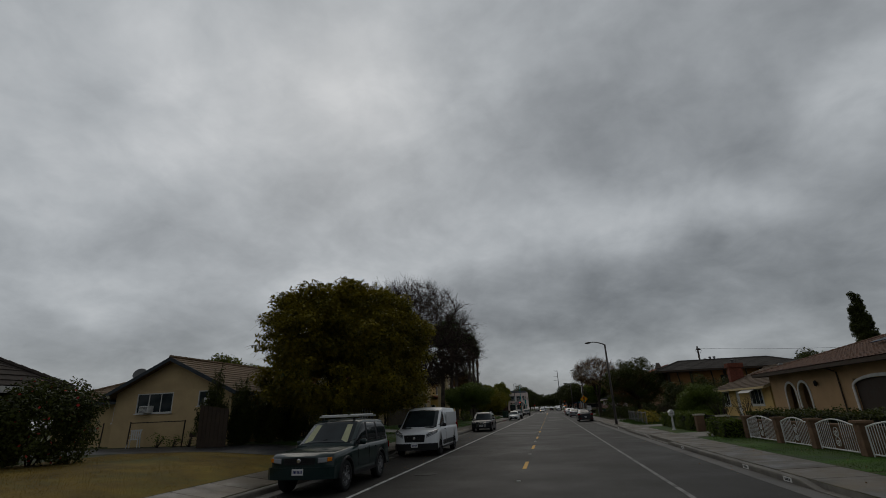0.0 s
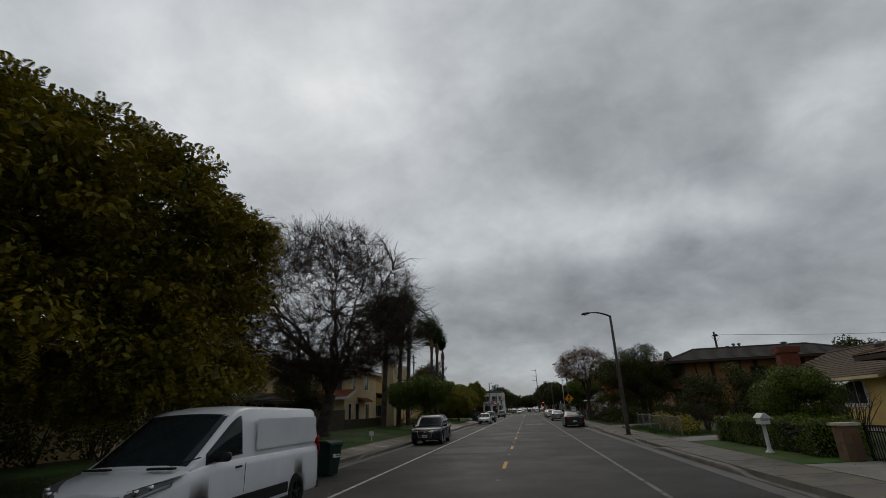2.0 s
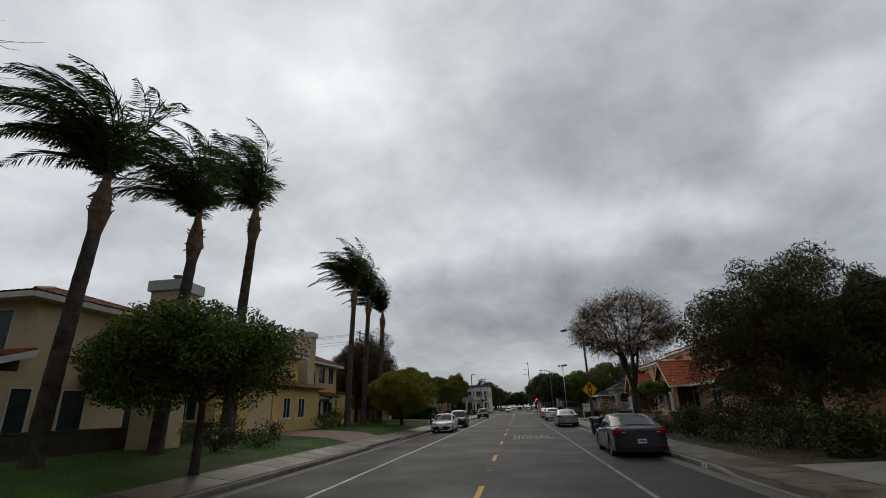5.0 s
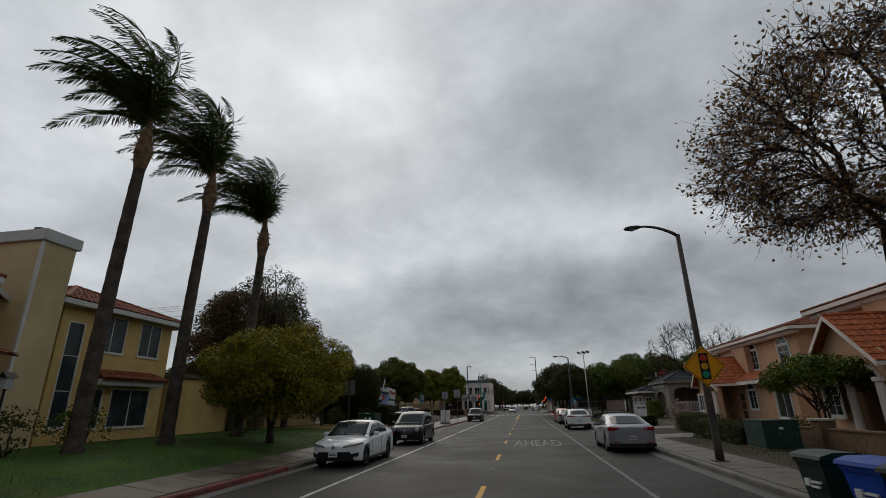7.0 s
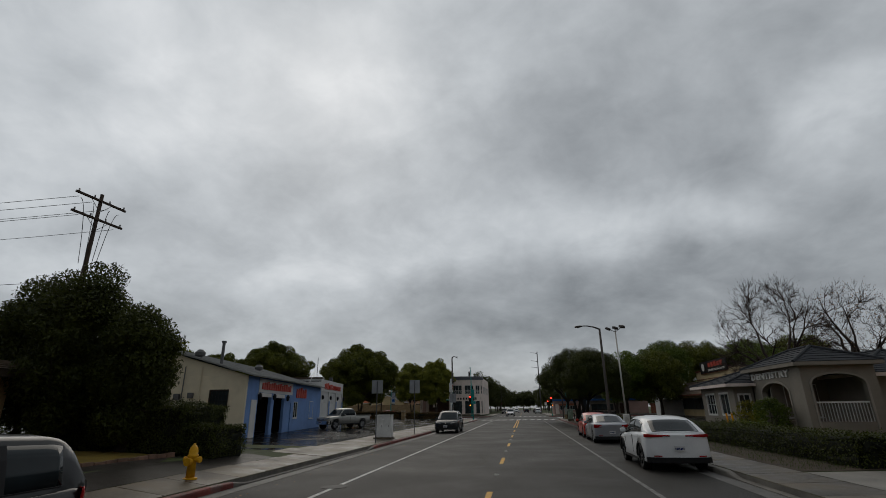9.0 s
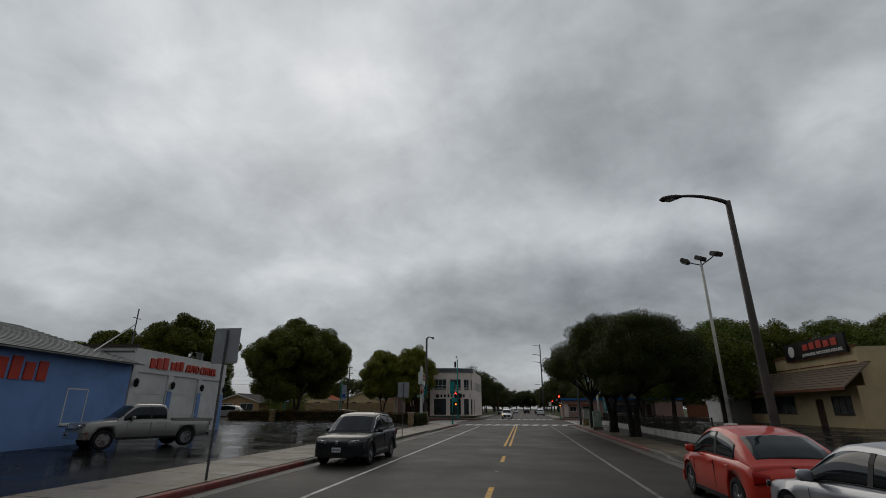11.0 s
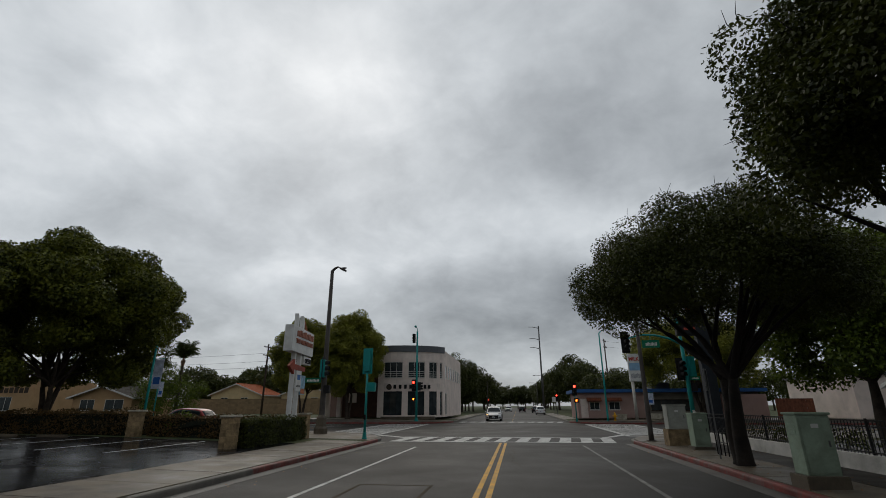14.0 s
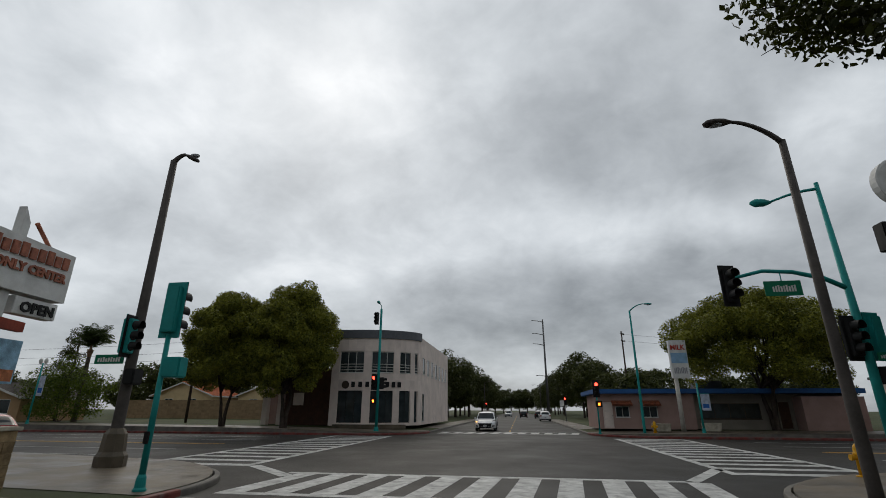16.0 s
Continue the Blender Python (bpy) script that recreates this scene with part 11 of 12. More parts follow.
    # bins
    wheel_bin(-6.75, 31.0, 75, BIN_GREEN, "dark green wheelie bin at the kerb")
    wheel_bin(5.05, 76.0, -75, BIN_BLACK, "black wheelie bin on the kerb")
    wheel_bin(5.10, 76.95, -80, BIN_BLUE, "blue wheelie bin with sloping lid")
    wheel_bin(5.0, 78.0, -85, BIN_GREEN, "dark green wheelie bin behind the others")
    hydrant(-8.35, 105.1, "yellow fire hydrant beside the kerb")
    hydrant(8.6, 176.8, "yellow fire hydrant at the crossing corner")
    hydrant(9.7, 200.6, "yellow fire hydrant across the wide street")
    # letter box like a small house on a turned post
    x, y = 7.45, 32.2
    t = thing("mailbox", "white house-shaped mailbox on a turned post", "mailbox", (x, y, gz(x, y)))
    part("post", lathe([(0.13, 0), (0.13, 0.04), (0.09, 0.07), (0.07, 0.13), (0.055, 0.2), (0.06, 0.5), (0.05, 0.78), (0.075, 0.82), (0.05, 0.86)], 16), WHITE_METAL, t, smooth=True)
    b = part("box", box(-0.13, -0.2, 0.86, 0.13, 0.2, 1.06, 0.008), WHITE_METAL, t)
    part("roof", slab([(-0.18, 1.05), (0.18, 1.05), (0.03, 1.2), (-0.03, 1.2)], -0.24, 0.24), WHITE_METAL, t)
    part("slot", box(-0.09, -0.208, 0.98, 0.09, -0.199, 1.0), BLACK_FACE, b)
    # painted numbers on the kerb, unreadable
    for y in (12.1, 14.6, 21.3, 40.9, 60.4):
        p = solid("kerb_plate", box(KR - 0.006, y, 0.02, KR - 0.001, y + 0.42, 0.125), SIGN_WHITE, "white painted plate on the kerb face", "kerb plate", group="kerb plates")
        bars_text(p, pose(KR - 0.006, y + 0.42, 0, 0, 0, -90), 0.07, 0.34, 0.045, 0.105, 4, BLACK_FACE, 0.003)


def build_poles():
    utility_pole(-22.9, 114.2, 13.1, "wooden utility pole with two crossarms", 2, 3.0, 84)
    for dy, dz in ((-1.3, 0.0), (-0.5, 0.0), (0.6, 0.0), (-1.1, -1.0), (1.2, -1.0)):
        cable((-22.9, 114.2 + dy, 12.95 + dz), (-95, 104.0 + dy, 12.2 + dz), 1.3)
    cable((-22.9, 114.3, 8.6), (-95, 103, 9.5), 1.0)
    for dy in (-1.2, -0.4, 0.7, 1.3):
        cable((-22.9, 114.2 + dy, 12.9), (-22.85, 114.2 + dy * 0.4, 9.4), -0.9, 0.016)
    utility_pole(20.6, 69.7, 8.5, "short dark wooden pole above the roof", 1, 0.8, 30)
    cable((20.6, 69.7, 8.65), (60, 62, 7.4), 0.8)
    utility_pole(16.5, 240, 13.3, "wooden utility pole beyond the crossing", 2, 1.6, 60)
    cable((16.5, 240, 13.2), (75, 246, 11.5), 1.0)
    cable((16.5, 240, 12.2), (75, 246, 10.5), 1.0)
    t = utility_pole(5.9, 266, 20.4, "tall grey steel power pole beyond the crossing", 0, 2, 0, GALV, 0.24)
    for zz in (20.2, 17.4, 15.2):
        part("arm", tube([(0, 0, zz - 0.4), (-1.2, 0, zz - 0.1), (-2.4, 0, zz)], [0.09, 0.07, 0.05], 8), GALV, t)
    for x, y, h in ((-34, 209, 9.5), (-52, 212, 9.0), (-22, 236, 10.0), (-70, 206, 9.0)):
        utility_pole(x, y, h, "wooden utility pole behind the houses", 2, 1.8, 70)
    for z, s in ((8.8, 1.4), (7.7, 1.2), (6.9, 1.1)):
        cable((-34, 209, z), (-120, 206, z + 1.5), s)
        cable((-34, 209, z + 0.4), (-22, 236, z + 0.8), 0.5)
    # car park floodlights
    x, y = 9.25, 141.2
    z = gz(x, y)
    t = thing("floodlight_pole", "pale pole with three floodlights on a white base", "floodlight pole", (x, y, z))
    part("base", lathe([(0.3, -0.1), (0.3, 0.85), (0.26, 0.92), (0.1, 0.93)], 16), WHITE_WALL, t, "white concrete base")
    part("pole", tube([(0, 0, 0.9), (0, 0, 8.5)], [0.085, 0.06], 12), mat("pale_cream_paint", (0.55, 0.52, 0.47), 0.5, vary=0.1, bump=0.03), t, smooth=True)
    for dx, dy, a in ((-0.55, 0.55, 60), (0.05, 0.1, 40), (0.55, -0.6, 20)):
        part("bracket", tube([(0, 0, 8.45), (dx * 0.8, dy * 0.8, 8.75)], 0.03, 8), GALV, t)
        hd = box(-0.24, -0.2, -0.11, 0.24, 0.2, 0.11, 0.03)
        ob = part("floodlight", moved(hd, pose(dx, dy, 8.85, 28, 0, a)), DARK_POLE, t, "square floodlight")
        part("lens", moved(box(-0.2, -0.16, -0.125, 0.2, 0.16, -0.112), pose(dx, dy, 8.85, 28, 0, a)), LENS_CLEAR, ob)


def build_signs():
    # car-test pylon
    x, y = -10.9, 170.35
    z = gz(x, y)
    t = thing("pylon_sign", "white pylon sign on two leaning posts with worn red letters", "pylon sign", (x, y, z))
    m = frame_at((-0.02, -1.22), (-0.34, 1.95), -z)
    for u in (0.95, 1.75):
        part("post", moved(slab([(u - 0.10, 0.1), (u + 0.10, 0.1), (u + 0.10, 6.0), (u - 0.10, 6.35)], 0.10, 0.30), m), WHITE_METAL, t)
    pan = part("panel", moved(slab([(0.0, 4.37), (3.2, 4.35), (3.2, 5.58), (0.0, 5.65)], -0.02, 0.42), m), SIGN_WHITE, t, "stained white sign panel")
    worn = mat("worn_red_letters", (0.36, 0.13, 0.08), 0.6, vary=0.25, scale=6, bump=0.05)
    bars_text(pan, m @ pose(0, -0.02, 0), 0.5, 3.05, 5.15, 5.48, 11, worn, 0.05)
    lettering(pan, m @ pose(0, -0.02, 0), "TEST ONLY CENTER", 0.45, 3.05, 4.82, 0.29, worn, 0.04, 0.012)
    op = part("small_panel", moved(box(1.95, 0.02, 3.88, 3.1, 0.30, 4.28, 0.01), m), SIGN_WHITE, t)
    lettering(op, m @ pose(0, 0.02, 0), "OPEN", 2.1, 3.0, 3.95, 0.33, BLACK_FACE, 0.03, 0.012)
    part("arrow", moved(slab([(0.1, 3.66), (0.8, 4.02), (0.8, 3.80), (2.4, 3.72), (2.4, 3.50), (0.8, 3.54), (0.8, 3.30)], 0.05, 0.20), m), mat("faded_red_arrow", (0.30, 0.06, 0.035), 0.6, vary=0.2, scale=4, bump=0.05), t, "faded red arrow")
    po = part("poster", moved(box(1.05, 0.0, 2.5, 1.75, 0.03, 3.5, 0.003), m), SIGN_WHITE, t, "printed poster")
    part("print", moved(box(1.15, -0.006, 3.05, 1.6, -0.001, 3.3), m), mat("poster_blue", (0.05, 0.16, 0.45), 0.6, vary=0.3, scale=6, bump=0), po)
    bars_text(po, m @ pose(0, 0, 0), 1.12, 1.68, 2.7, 2.8, 6, BLACK_FACE, 0.003)
    po = part("poster", moved(box(1.8, 0.02, 2.35, 2.45, 0.05, 3.3, 0.003), m), mat("poster_pale_blue", (0.25, 0.42, 0.55), 0.6, vary=0.25, scale=5, bump=0), t, "pale blue poster")
    part("print", moved(box(1.85, 0.012, 2.4, 2.4, 0.019, 2.65), m), mat("poster_orange", (0.5, 0.18, 0.08), 0.6, vary=0.3, scale=6, bump=0), po)
    part("brace", moved(tube([(2.1, 0.2, 6.1), (2.75, 0.2, 5.5)], 0.05, 6), m), worn, t)
    # dark monument sign of the noodle house
    x, y = 9.15, 173.5
    z = gz(x, y)
    t = thing("pylon_sign", "dark steel pylon sign with a red light board", "pylon sign", (x, y, z))
    part("column", box(0.02, -0.2, -0.1, 0.62, 0.2, 5.9 - z, 0.01), mat("dark_slate_paint", (0.022, 0.026, 0.032), 0.5, 0.2, vary=0.15, scale=2, bump=0.04), t)
    led = part("light_board", box(-0.9, -0.16, 5.2 - z, 1.2, 0.16, 5.85 - z, 0.02), BLACK_FACE, t)
    bars_text(led, pose(0, -0.16, 0), -0.55, 0.75, 5.48 - z, 5.64 - z, 11, glow_mat("dim_red_leds", (0.40, 0.04, 0.02), 0.05), 0.006)
    part("neck", box(-0.3, -0.12, 5.92 - z, 0.5, 0.12, 6.6 - z, 0.02), BLACK_METAL, t)
    disc = part("disc", moved(lathe([(0.55, -0.12), (0.6, -0.1), (0.6, 0.1), (0.55, 0.12)], 32, (0, 0, 0), "y"), pose(-0.1, 0, 6.85 - z)), SIGN_WHITE, t, "round white panel")
    part("emblem", moved(lathe([(0.34, -0.135), (0.34, -0.125), (0, -0.124)], 24, (0, 0, 0), "y"), pose(-0.1, 0, 6.85 - z)), mat("orange_emblem", (0.5, 0.10, 0.03), 0.5, vary=0.1, bump=0), disc)
    # dairy sign
    x, y = 12.4, 203.0
    z = gz(x, y)
    t = thing("pylon_sign", "tall white dairy sign on a cream post", "pylon sign", (x, y, z))
    part("post", tube([(0, 0, 0), (0, 0, 4.6)], [0.17, 0.15], 14), mat("pale_cream_paint", (0.55, 0.52, 0.47), 0.5, vary=0.1, bump=0.03), t, smooth=True)
    pan = part("panel", box(-0.25, -0.2, 4.25 - z, 1.05, 0.2, 7.2 - z, 0.02), SIGN_WHITE, t)
    lettering(pan, pose(0, -0.2, 0), "MILK", -0.15, 0.95, 6.45 - z, 0.55, RED_SIGN, 0.02, 0.015)
    part("blue_band", box(-0.2, -0.215, 5.4 - z, 1.0, -0.201, 6.2 - z), mat("pale_blue_band", (0.25, 0.42, 0.6), 0.5, vary=0.1, bump=0), pan)
    bars_text(pan, pose(0, -0.2, 0), -0.1, 0.9, 4.6 - z, 5.1 - z, 8, mat("grey_print", (0.3, 0.3, 0.32), 0.5, vary=0.1, bump=0), 0.006)
    for x in (10.5, 14.0):
        z = gz(x, 201.8)
        t = thing("planter", "round pebbled concrete planter on pavement", "planter", (x, 201.8, z), group="round planters")
        part("bowl", lathe([(0.5, 0), (0.62, 0.1), (0.66, 0.5), (0.7, 0.62), (0.6, 0.62), (0.55, 0.5)], 20), PALE_CAP, t)
        part("soil", lathe([(0.58, 0.5), (0, 0.55)], 16), SOIL, t)


build_signals()
build_lamps()
build_furniture()
build_poles()
build_signs()

# ---- yards ----
def tufts(name, label, x0, x1, y0, y1, n, seed, lo, hi, h=0.09, w=0.0045):
    """Grass blades, denser in drifts."""
    rng = np.random.default_rng(seed)
    x, y = rng.uniform(x0, x1, n), rng.uniform(y0, y1, n)
    m = np.sin(x * 1.7 + seed) + np.sin(y * 1.3 + 2 * seed) + rng.normal(scale=0.8, size=n) > -0.9
    x, y = x[m], y[m]
    z = np.array([gz(a, b) for a, b in zip(x, y)])
    k = rng.uniform(0.5, 1.3, len(x))
    up = np.stack([rng.normal(scale=0.35, size=len(x)), rng.normal(scale=0.35, size=len(x)), np.ones(len(x))], 1) * (h * k / 2)[:, None]
    a = rng.uniform(0, 6.283, len(x))
    side = np.stack([np.cos(a), np.sin(a), np.zeros(len(x))], 1) * w
    c = np.stack([x, y, z], 1) + up
    ob = quads_part(name, c, up, side, leaf_mat(name + "_blades_" + str(seed), lo, hi, 0.7), None)
    tagged(ob, label, "grass", "", "stuff")


def litter(x0, x1, y0, y1, n, seed):
    """Fallen leaves lying flat."""
    rng = np.random.default_rng(seed)
    x, y = rng.uniform(x0, x1, n), rng.uniform(y0, y1, n)
    z = np.array([(gz(a, b) + 0.03) if (a < KL - 0.1 or a > KR + 0.1) else 0.012 for a, b in zip(x, y)])
    a = rng.uniform(0, 6.283, n)
    u = np.stack([np.cos(a), np.sin(a), rng.normal(scale=0.2, size=n)], 1) * 0.035
    v = np.stack([-np.sin(a), np.cos(a), rng.normal(scale=0.2, size=n)], 1) * 0.02
    ob = quads_part("fallen_leaves", np.stack([x, y, z], 1), u, v, DRY_LEAF, None)
    tagged(ob, "scattered brown fallen leaves", "fallen leaves", "", "stuff")


def rail_fence(pts, label):
    t = thing("rail_fence", label, "fence", (pts[0][0], pts[0][1], gz(*pts[0])))
    x0, y0 = pts[0]
    prev = None
    rng = random.Random(3)
    for x, y in pts:
        b = Vector((x - x0, y - y0, gz(x, y) - gz(x0, y0)))
        lean = Vector((rng.uniform(-0.06, 0.06), rng.uniform(-0.06, 0.06), 1.0))
        part("post", tube([b + Vector((0, 0, -0.1)), b + lean * 0.55, b + lean * 1.02], [0.045, 0.042, 0.04], 7), RAIL_WOOD, t)
        if prev:
            for h in (0.92,):
                part("rail", tube([prev + Vector((0, 0, h)), prev.lerp(b, 0.5) + Vector((0, 0, h - 0.02)), b + Vector((0, 0, h))], 0.024, 7), RAIL_WOOD, t)
        prev = b
    mesh = bmesh.new()
    for (ax, ay), (bx, by) in zip(pts, pts[1:]):
        L = math.dist((ax, ay), (bx, by))
        n = int(L / 0.13)
        for k in range(-7, n):
            for d in (0, 1):
                u0, u1 = (k, k + 7) if d == 0 else (k + 7, k)
                f0, f1, h0, h1 = u0 / n, u1 / n, 0.04, 0.90
                lo, hi = (f0, f1) if f0 < f1 else (f1, f0)
                if hi <= 0 or lo >= 1:
                    continue
                cut = lambda f: min(1.0, max(0.0, f))
                g0, g1 = cut(f0), cut(f1)
                z0 = h0 + (h1 - h0) * (g0 - f0) / (f1 - f0)
                z1 = h0 + (h1 - h0) * (g1 - f0) / (f1 - f0)
                add_tube(mesh, [(ax + (bx - ax) * g0 - x0, ay + (by - ay) * g0 - y0, z0), (ax + (bx - ax) * g1 - x0, ay + (by - ay) * g1 - y0, z1)], 0.003, 3, False)
    tagged(part("chain_link", mesh, GALV, t, "rusty chain-link mesh"), kind="stuff")


def sticks(label, at, h, spread, n, seed):
    """Bare upright stems of a pruned shrub."""
    rng = random.Random(seed)
    bm = bmesh.new()
    for k in range(n):
        a, r = rng.uniform(0, 6.283), rng.uniform(0.1, 1.0)
        e = Vector((math.cos(a) * r * spread, math.sin(a) * r * spread, h * rng.uniform(0.6, 1.0)))
        m = e * 0.5 + Vector((rng.gauss(0, 0.06), rng.gauss(0, 0.06), 0.05))
        add_tube(bm, [(0.06 * math.cos(a), 0.06 * math.sin(a), -0.05), m, e], [0.022, 0.014, 0.005], 4, False)
        for j in range(4):
            f = rng.uniform(0.4, 0.95)
            s = m.lerp(e, f)
            add_tube(bm, [s, s + Vector((rng.gauss(0, 0.18), rng.gauss(0, 0.18), rng.uniform(0.05, 0.3)))], [0.008, 0.003], 3, False)
    solid("bare_shrub", bm, BARK, label, "shrub", at)


def build_grounds():
    PATCHED = mat("wet_driveway_asphalt", (0.045, 0.045, 0.047), 0.45, vary=0.25, scale=0.8, fine=40, bump=0.2, stain=(0.02, 0.02, 0.021), stain_amount=0.8, stain_scale=0.8)
    drive = mat("driveway_concrete", (0.23, 0.215, 0.19), 0.7, vary=0.18, scale=0.7, fine=25, bump=0.12, stain=(0.10, 0.09, 0.08), stain_amount=0.8, stain_scale=0.4)
    sheet("driveway", -24, KL - 1.44, 16.2, 20.2, PATCHED, "dark wet asphalt driveway", "driveway", 0.012)
    sheet("driveway", -24, KL - 1.44, 32.8, 36.2, drive, "stained concrete driveway", "driveway", 0.012)
    sheet("driveway", -20, KL - 1.44, 70.6, 76.5, BRICK_PAVE, "reddish brick driveway", "driveway", 0.012)
    sheet("car_park", -60, KL - 2.57, 112.5, 168.6, LOT_ASPHALT, "soaked dark asphalt car park with puddles", "car park", 0.010)
    for y in (141.0, 143.8, 146.6, 160.5, 163.2):
        flat_y = y
        sheet("parking_line", -26.0, -20.5, flat_y, flat_y + 0.1, WHITE_LINE, "faded white parking line", "road line", 0.016)
    for k in range(8):
        sheet("parking_line", -33 + 2.7 * k, -32.9 + 2.7 * k, 162.5, 168.0, WHITE_LINE, "faded white parking line", "road line", 0.016)
    for x in (-29.5, -24.1, -21.4):
        solid("wheel_stop", box(x - 0.8, 167.4, gz(x, 167.4), x + 0.8, 167.55, gz(x, 167.4) + 0.13, 0.03), CONCRETE, "low concrete wheel stop in the car park", "wheel stop", group="wheel stops")
    sheet("lawn", KL - 9.5, KL - 1.44, -8, 16.1, DRY_LAWN, "thin dry yellowish lawn", "lawn", 0.010)
    sheet("lawn", KL - 6.5, KL - 1.44, 20.3, 32.7, GREEN_LAWN, "wet lawn with fallen leaves", "lawn", 0.010)
    sheet("lawn", KL - 9.5, KL - 1.44, 36.3, 70.4, GREEN_LAWN, "wet green lawn", "lawn", 0.010)
    sheet("lawn", KL - 9.5, KL - 1.44, 76.6, 98.0, GREEN_LAWN, "wet green lawn", "lawn", 0.010)
    sheet("lawn", KL - 9.5, KL - 3.2, 98.0, 107.4, DRY_LAWN, "thin brown lawn with fallen leaves", "lawn", 0.020)
    sheet("pavement", KL - 3.12, KL - 1.44, 98.0, 110.4, DARK_SOAKED_PAVE, "wet stained concrete beside the brown lawn", "pavement", 0.012)
    edging = thing("brick_edging", "low damp brick edging along the brown lawn", "edging", (KL - 3.16, 98.0, gz(KL - 3.16, 100)))
    for k in range(26):
        part("brick", box(-0.05, 0.36 * k, -0.1, 0.05, 0.36 * k + 0.345, 0.07 + 0.012 * (k * 7 % 3), 0.008), BRICK_PAVE, edging)
    for a, b in ((25.6, 29.2), (38.4, 41.2), (54.5, 59.2), (95.6, 98.4), (104.4, 107.6)):
        sheet("driveway", KR + 1.58, 16, a, b, drive, "stained concrete driveway", "driveway", 0.012)
    sheet("car_park", KR + 1.58, 30, 131.5, 139.8, LOT_ASPHALT, "wet asphalt entrance of the car park", "car park", 0.010)
    sheet("car_park", 8.5, 60, 139.8, 171.0, LOT_ASPHALT, "wet asphalt car park behind the railing", "car park", 0.010)
    sheet("pavement", KR + 1.57, 8.05, 139.8, 172.0, DARK_SOAKED_PAVE, "wet wide pavement under the street trees", "pavement", 0.014, 1.6)
    for a, b in ((-6, 12.0), (12.2, 25.4), (29.3, 38.2), (41.4, 54.3)):
        sheet("lawn", KR + 1.58, 8.6, a, b, GREEN_LAWN, "narrow wet lawn beside the sidewalk", "lawn", 0.010)
    for a, b in ((59.4, 95.4), (98.6, 104.2), (107.8, 131.3)):
        sheet("planting_bed", KR + 1.58, 11.5, a, b, SOIL, "dark soil bed with weeds", "planting bed", 0.010)
    sheet("pavement", -60, KL - 5.2, 173.0, NEAR - 0.2, CONCRETE, "wet pavement beside the wide street", "pavement", 0.014)
    sheet("pavement", KR + 5.2, 60, 172.3, NEAR - 0.2, CONCRETE, "wet pavement beside the wide street", "pavement", 0.014)
    sheet("pavement", -60, KL - 5.2, FAR + 0.2, FAR + 4.5, CONCRETE, "pavement across the wide street", "pavement", 0.014)
    sheet("pavement", KR + 5.2, 60, FAR + 0.2, FAR + 5.5, CONCRETE, "pavement across the wide street", "pavement", 0.014)
    G1, G2 = (0.016, 0.034, 0.005), (0.05, 0.092, 0.012)
    D1, D2 = (0.075, 0.055, 0.014), (0.27, 0.18, 0.045)
    tufts("grass", "thin dry grass blades", -16.5, -8.95, -2, 16.1, 26000, 1, D1, D2, 0.05)
    tufts("grass", "wet green grass blades", -12.0, -8.95, 20, 32.6, 18000, 2, G1, G2, 0.05)
    tufts("grass", "wet green grass blades", -14.5, -8.95, 36.3, 70.2, 50000, 3, G1, G2, 0.05)
    tufts("grass", "wet green grass blades", -14.0, -8.95, 76.6, 98, 30000, 4, G1, G2, 0.05)
    tufts("grass", "wet green grass and weeds", 6.92, 8.6, -2, 25.3, 16000, 5, G1, G2, 0.05)
    tufts("grass", "tall wet grass and weeds below the fence", 6.92, 9.6, 41.4, 54.2, 16000, 6, G1, G2, 0.17)
    tufts("grass", "tall wet weeds in the bed", 6.92, 11.0, 59.5, 95, 11000, 7, G1, G2, 0.14)
    tufts("grass", "low weeds beside the sidewalk", 6.92, 9.0, 107.8, 131, 5000, 8, G1, G2, 0.10)
    litter(-7.3, -4.9, 16, 40, 260, 1)
    litter(-12, -7.6, 18, 50, 600, 2)
    litter(4.4, 8.4, -2, 30, 240, 3)
    litter(3.8, 7.0, 68, 90, 420, 4)
    litter(4.6, 8.0, 140, 172, 500, 5)
    litter(-7.4, -6.3, 40, 172, 500, 6)


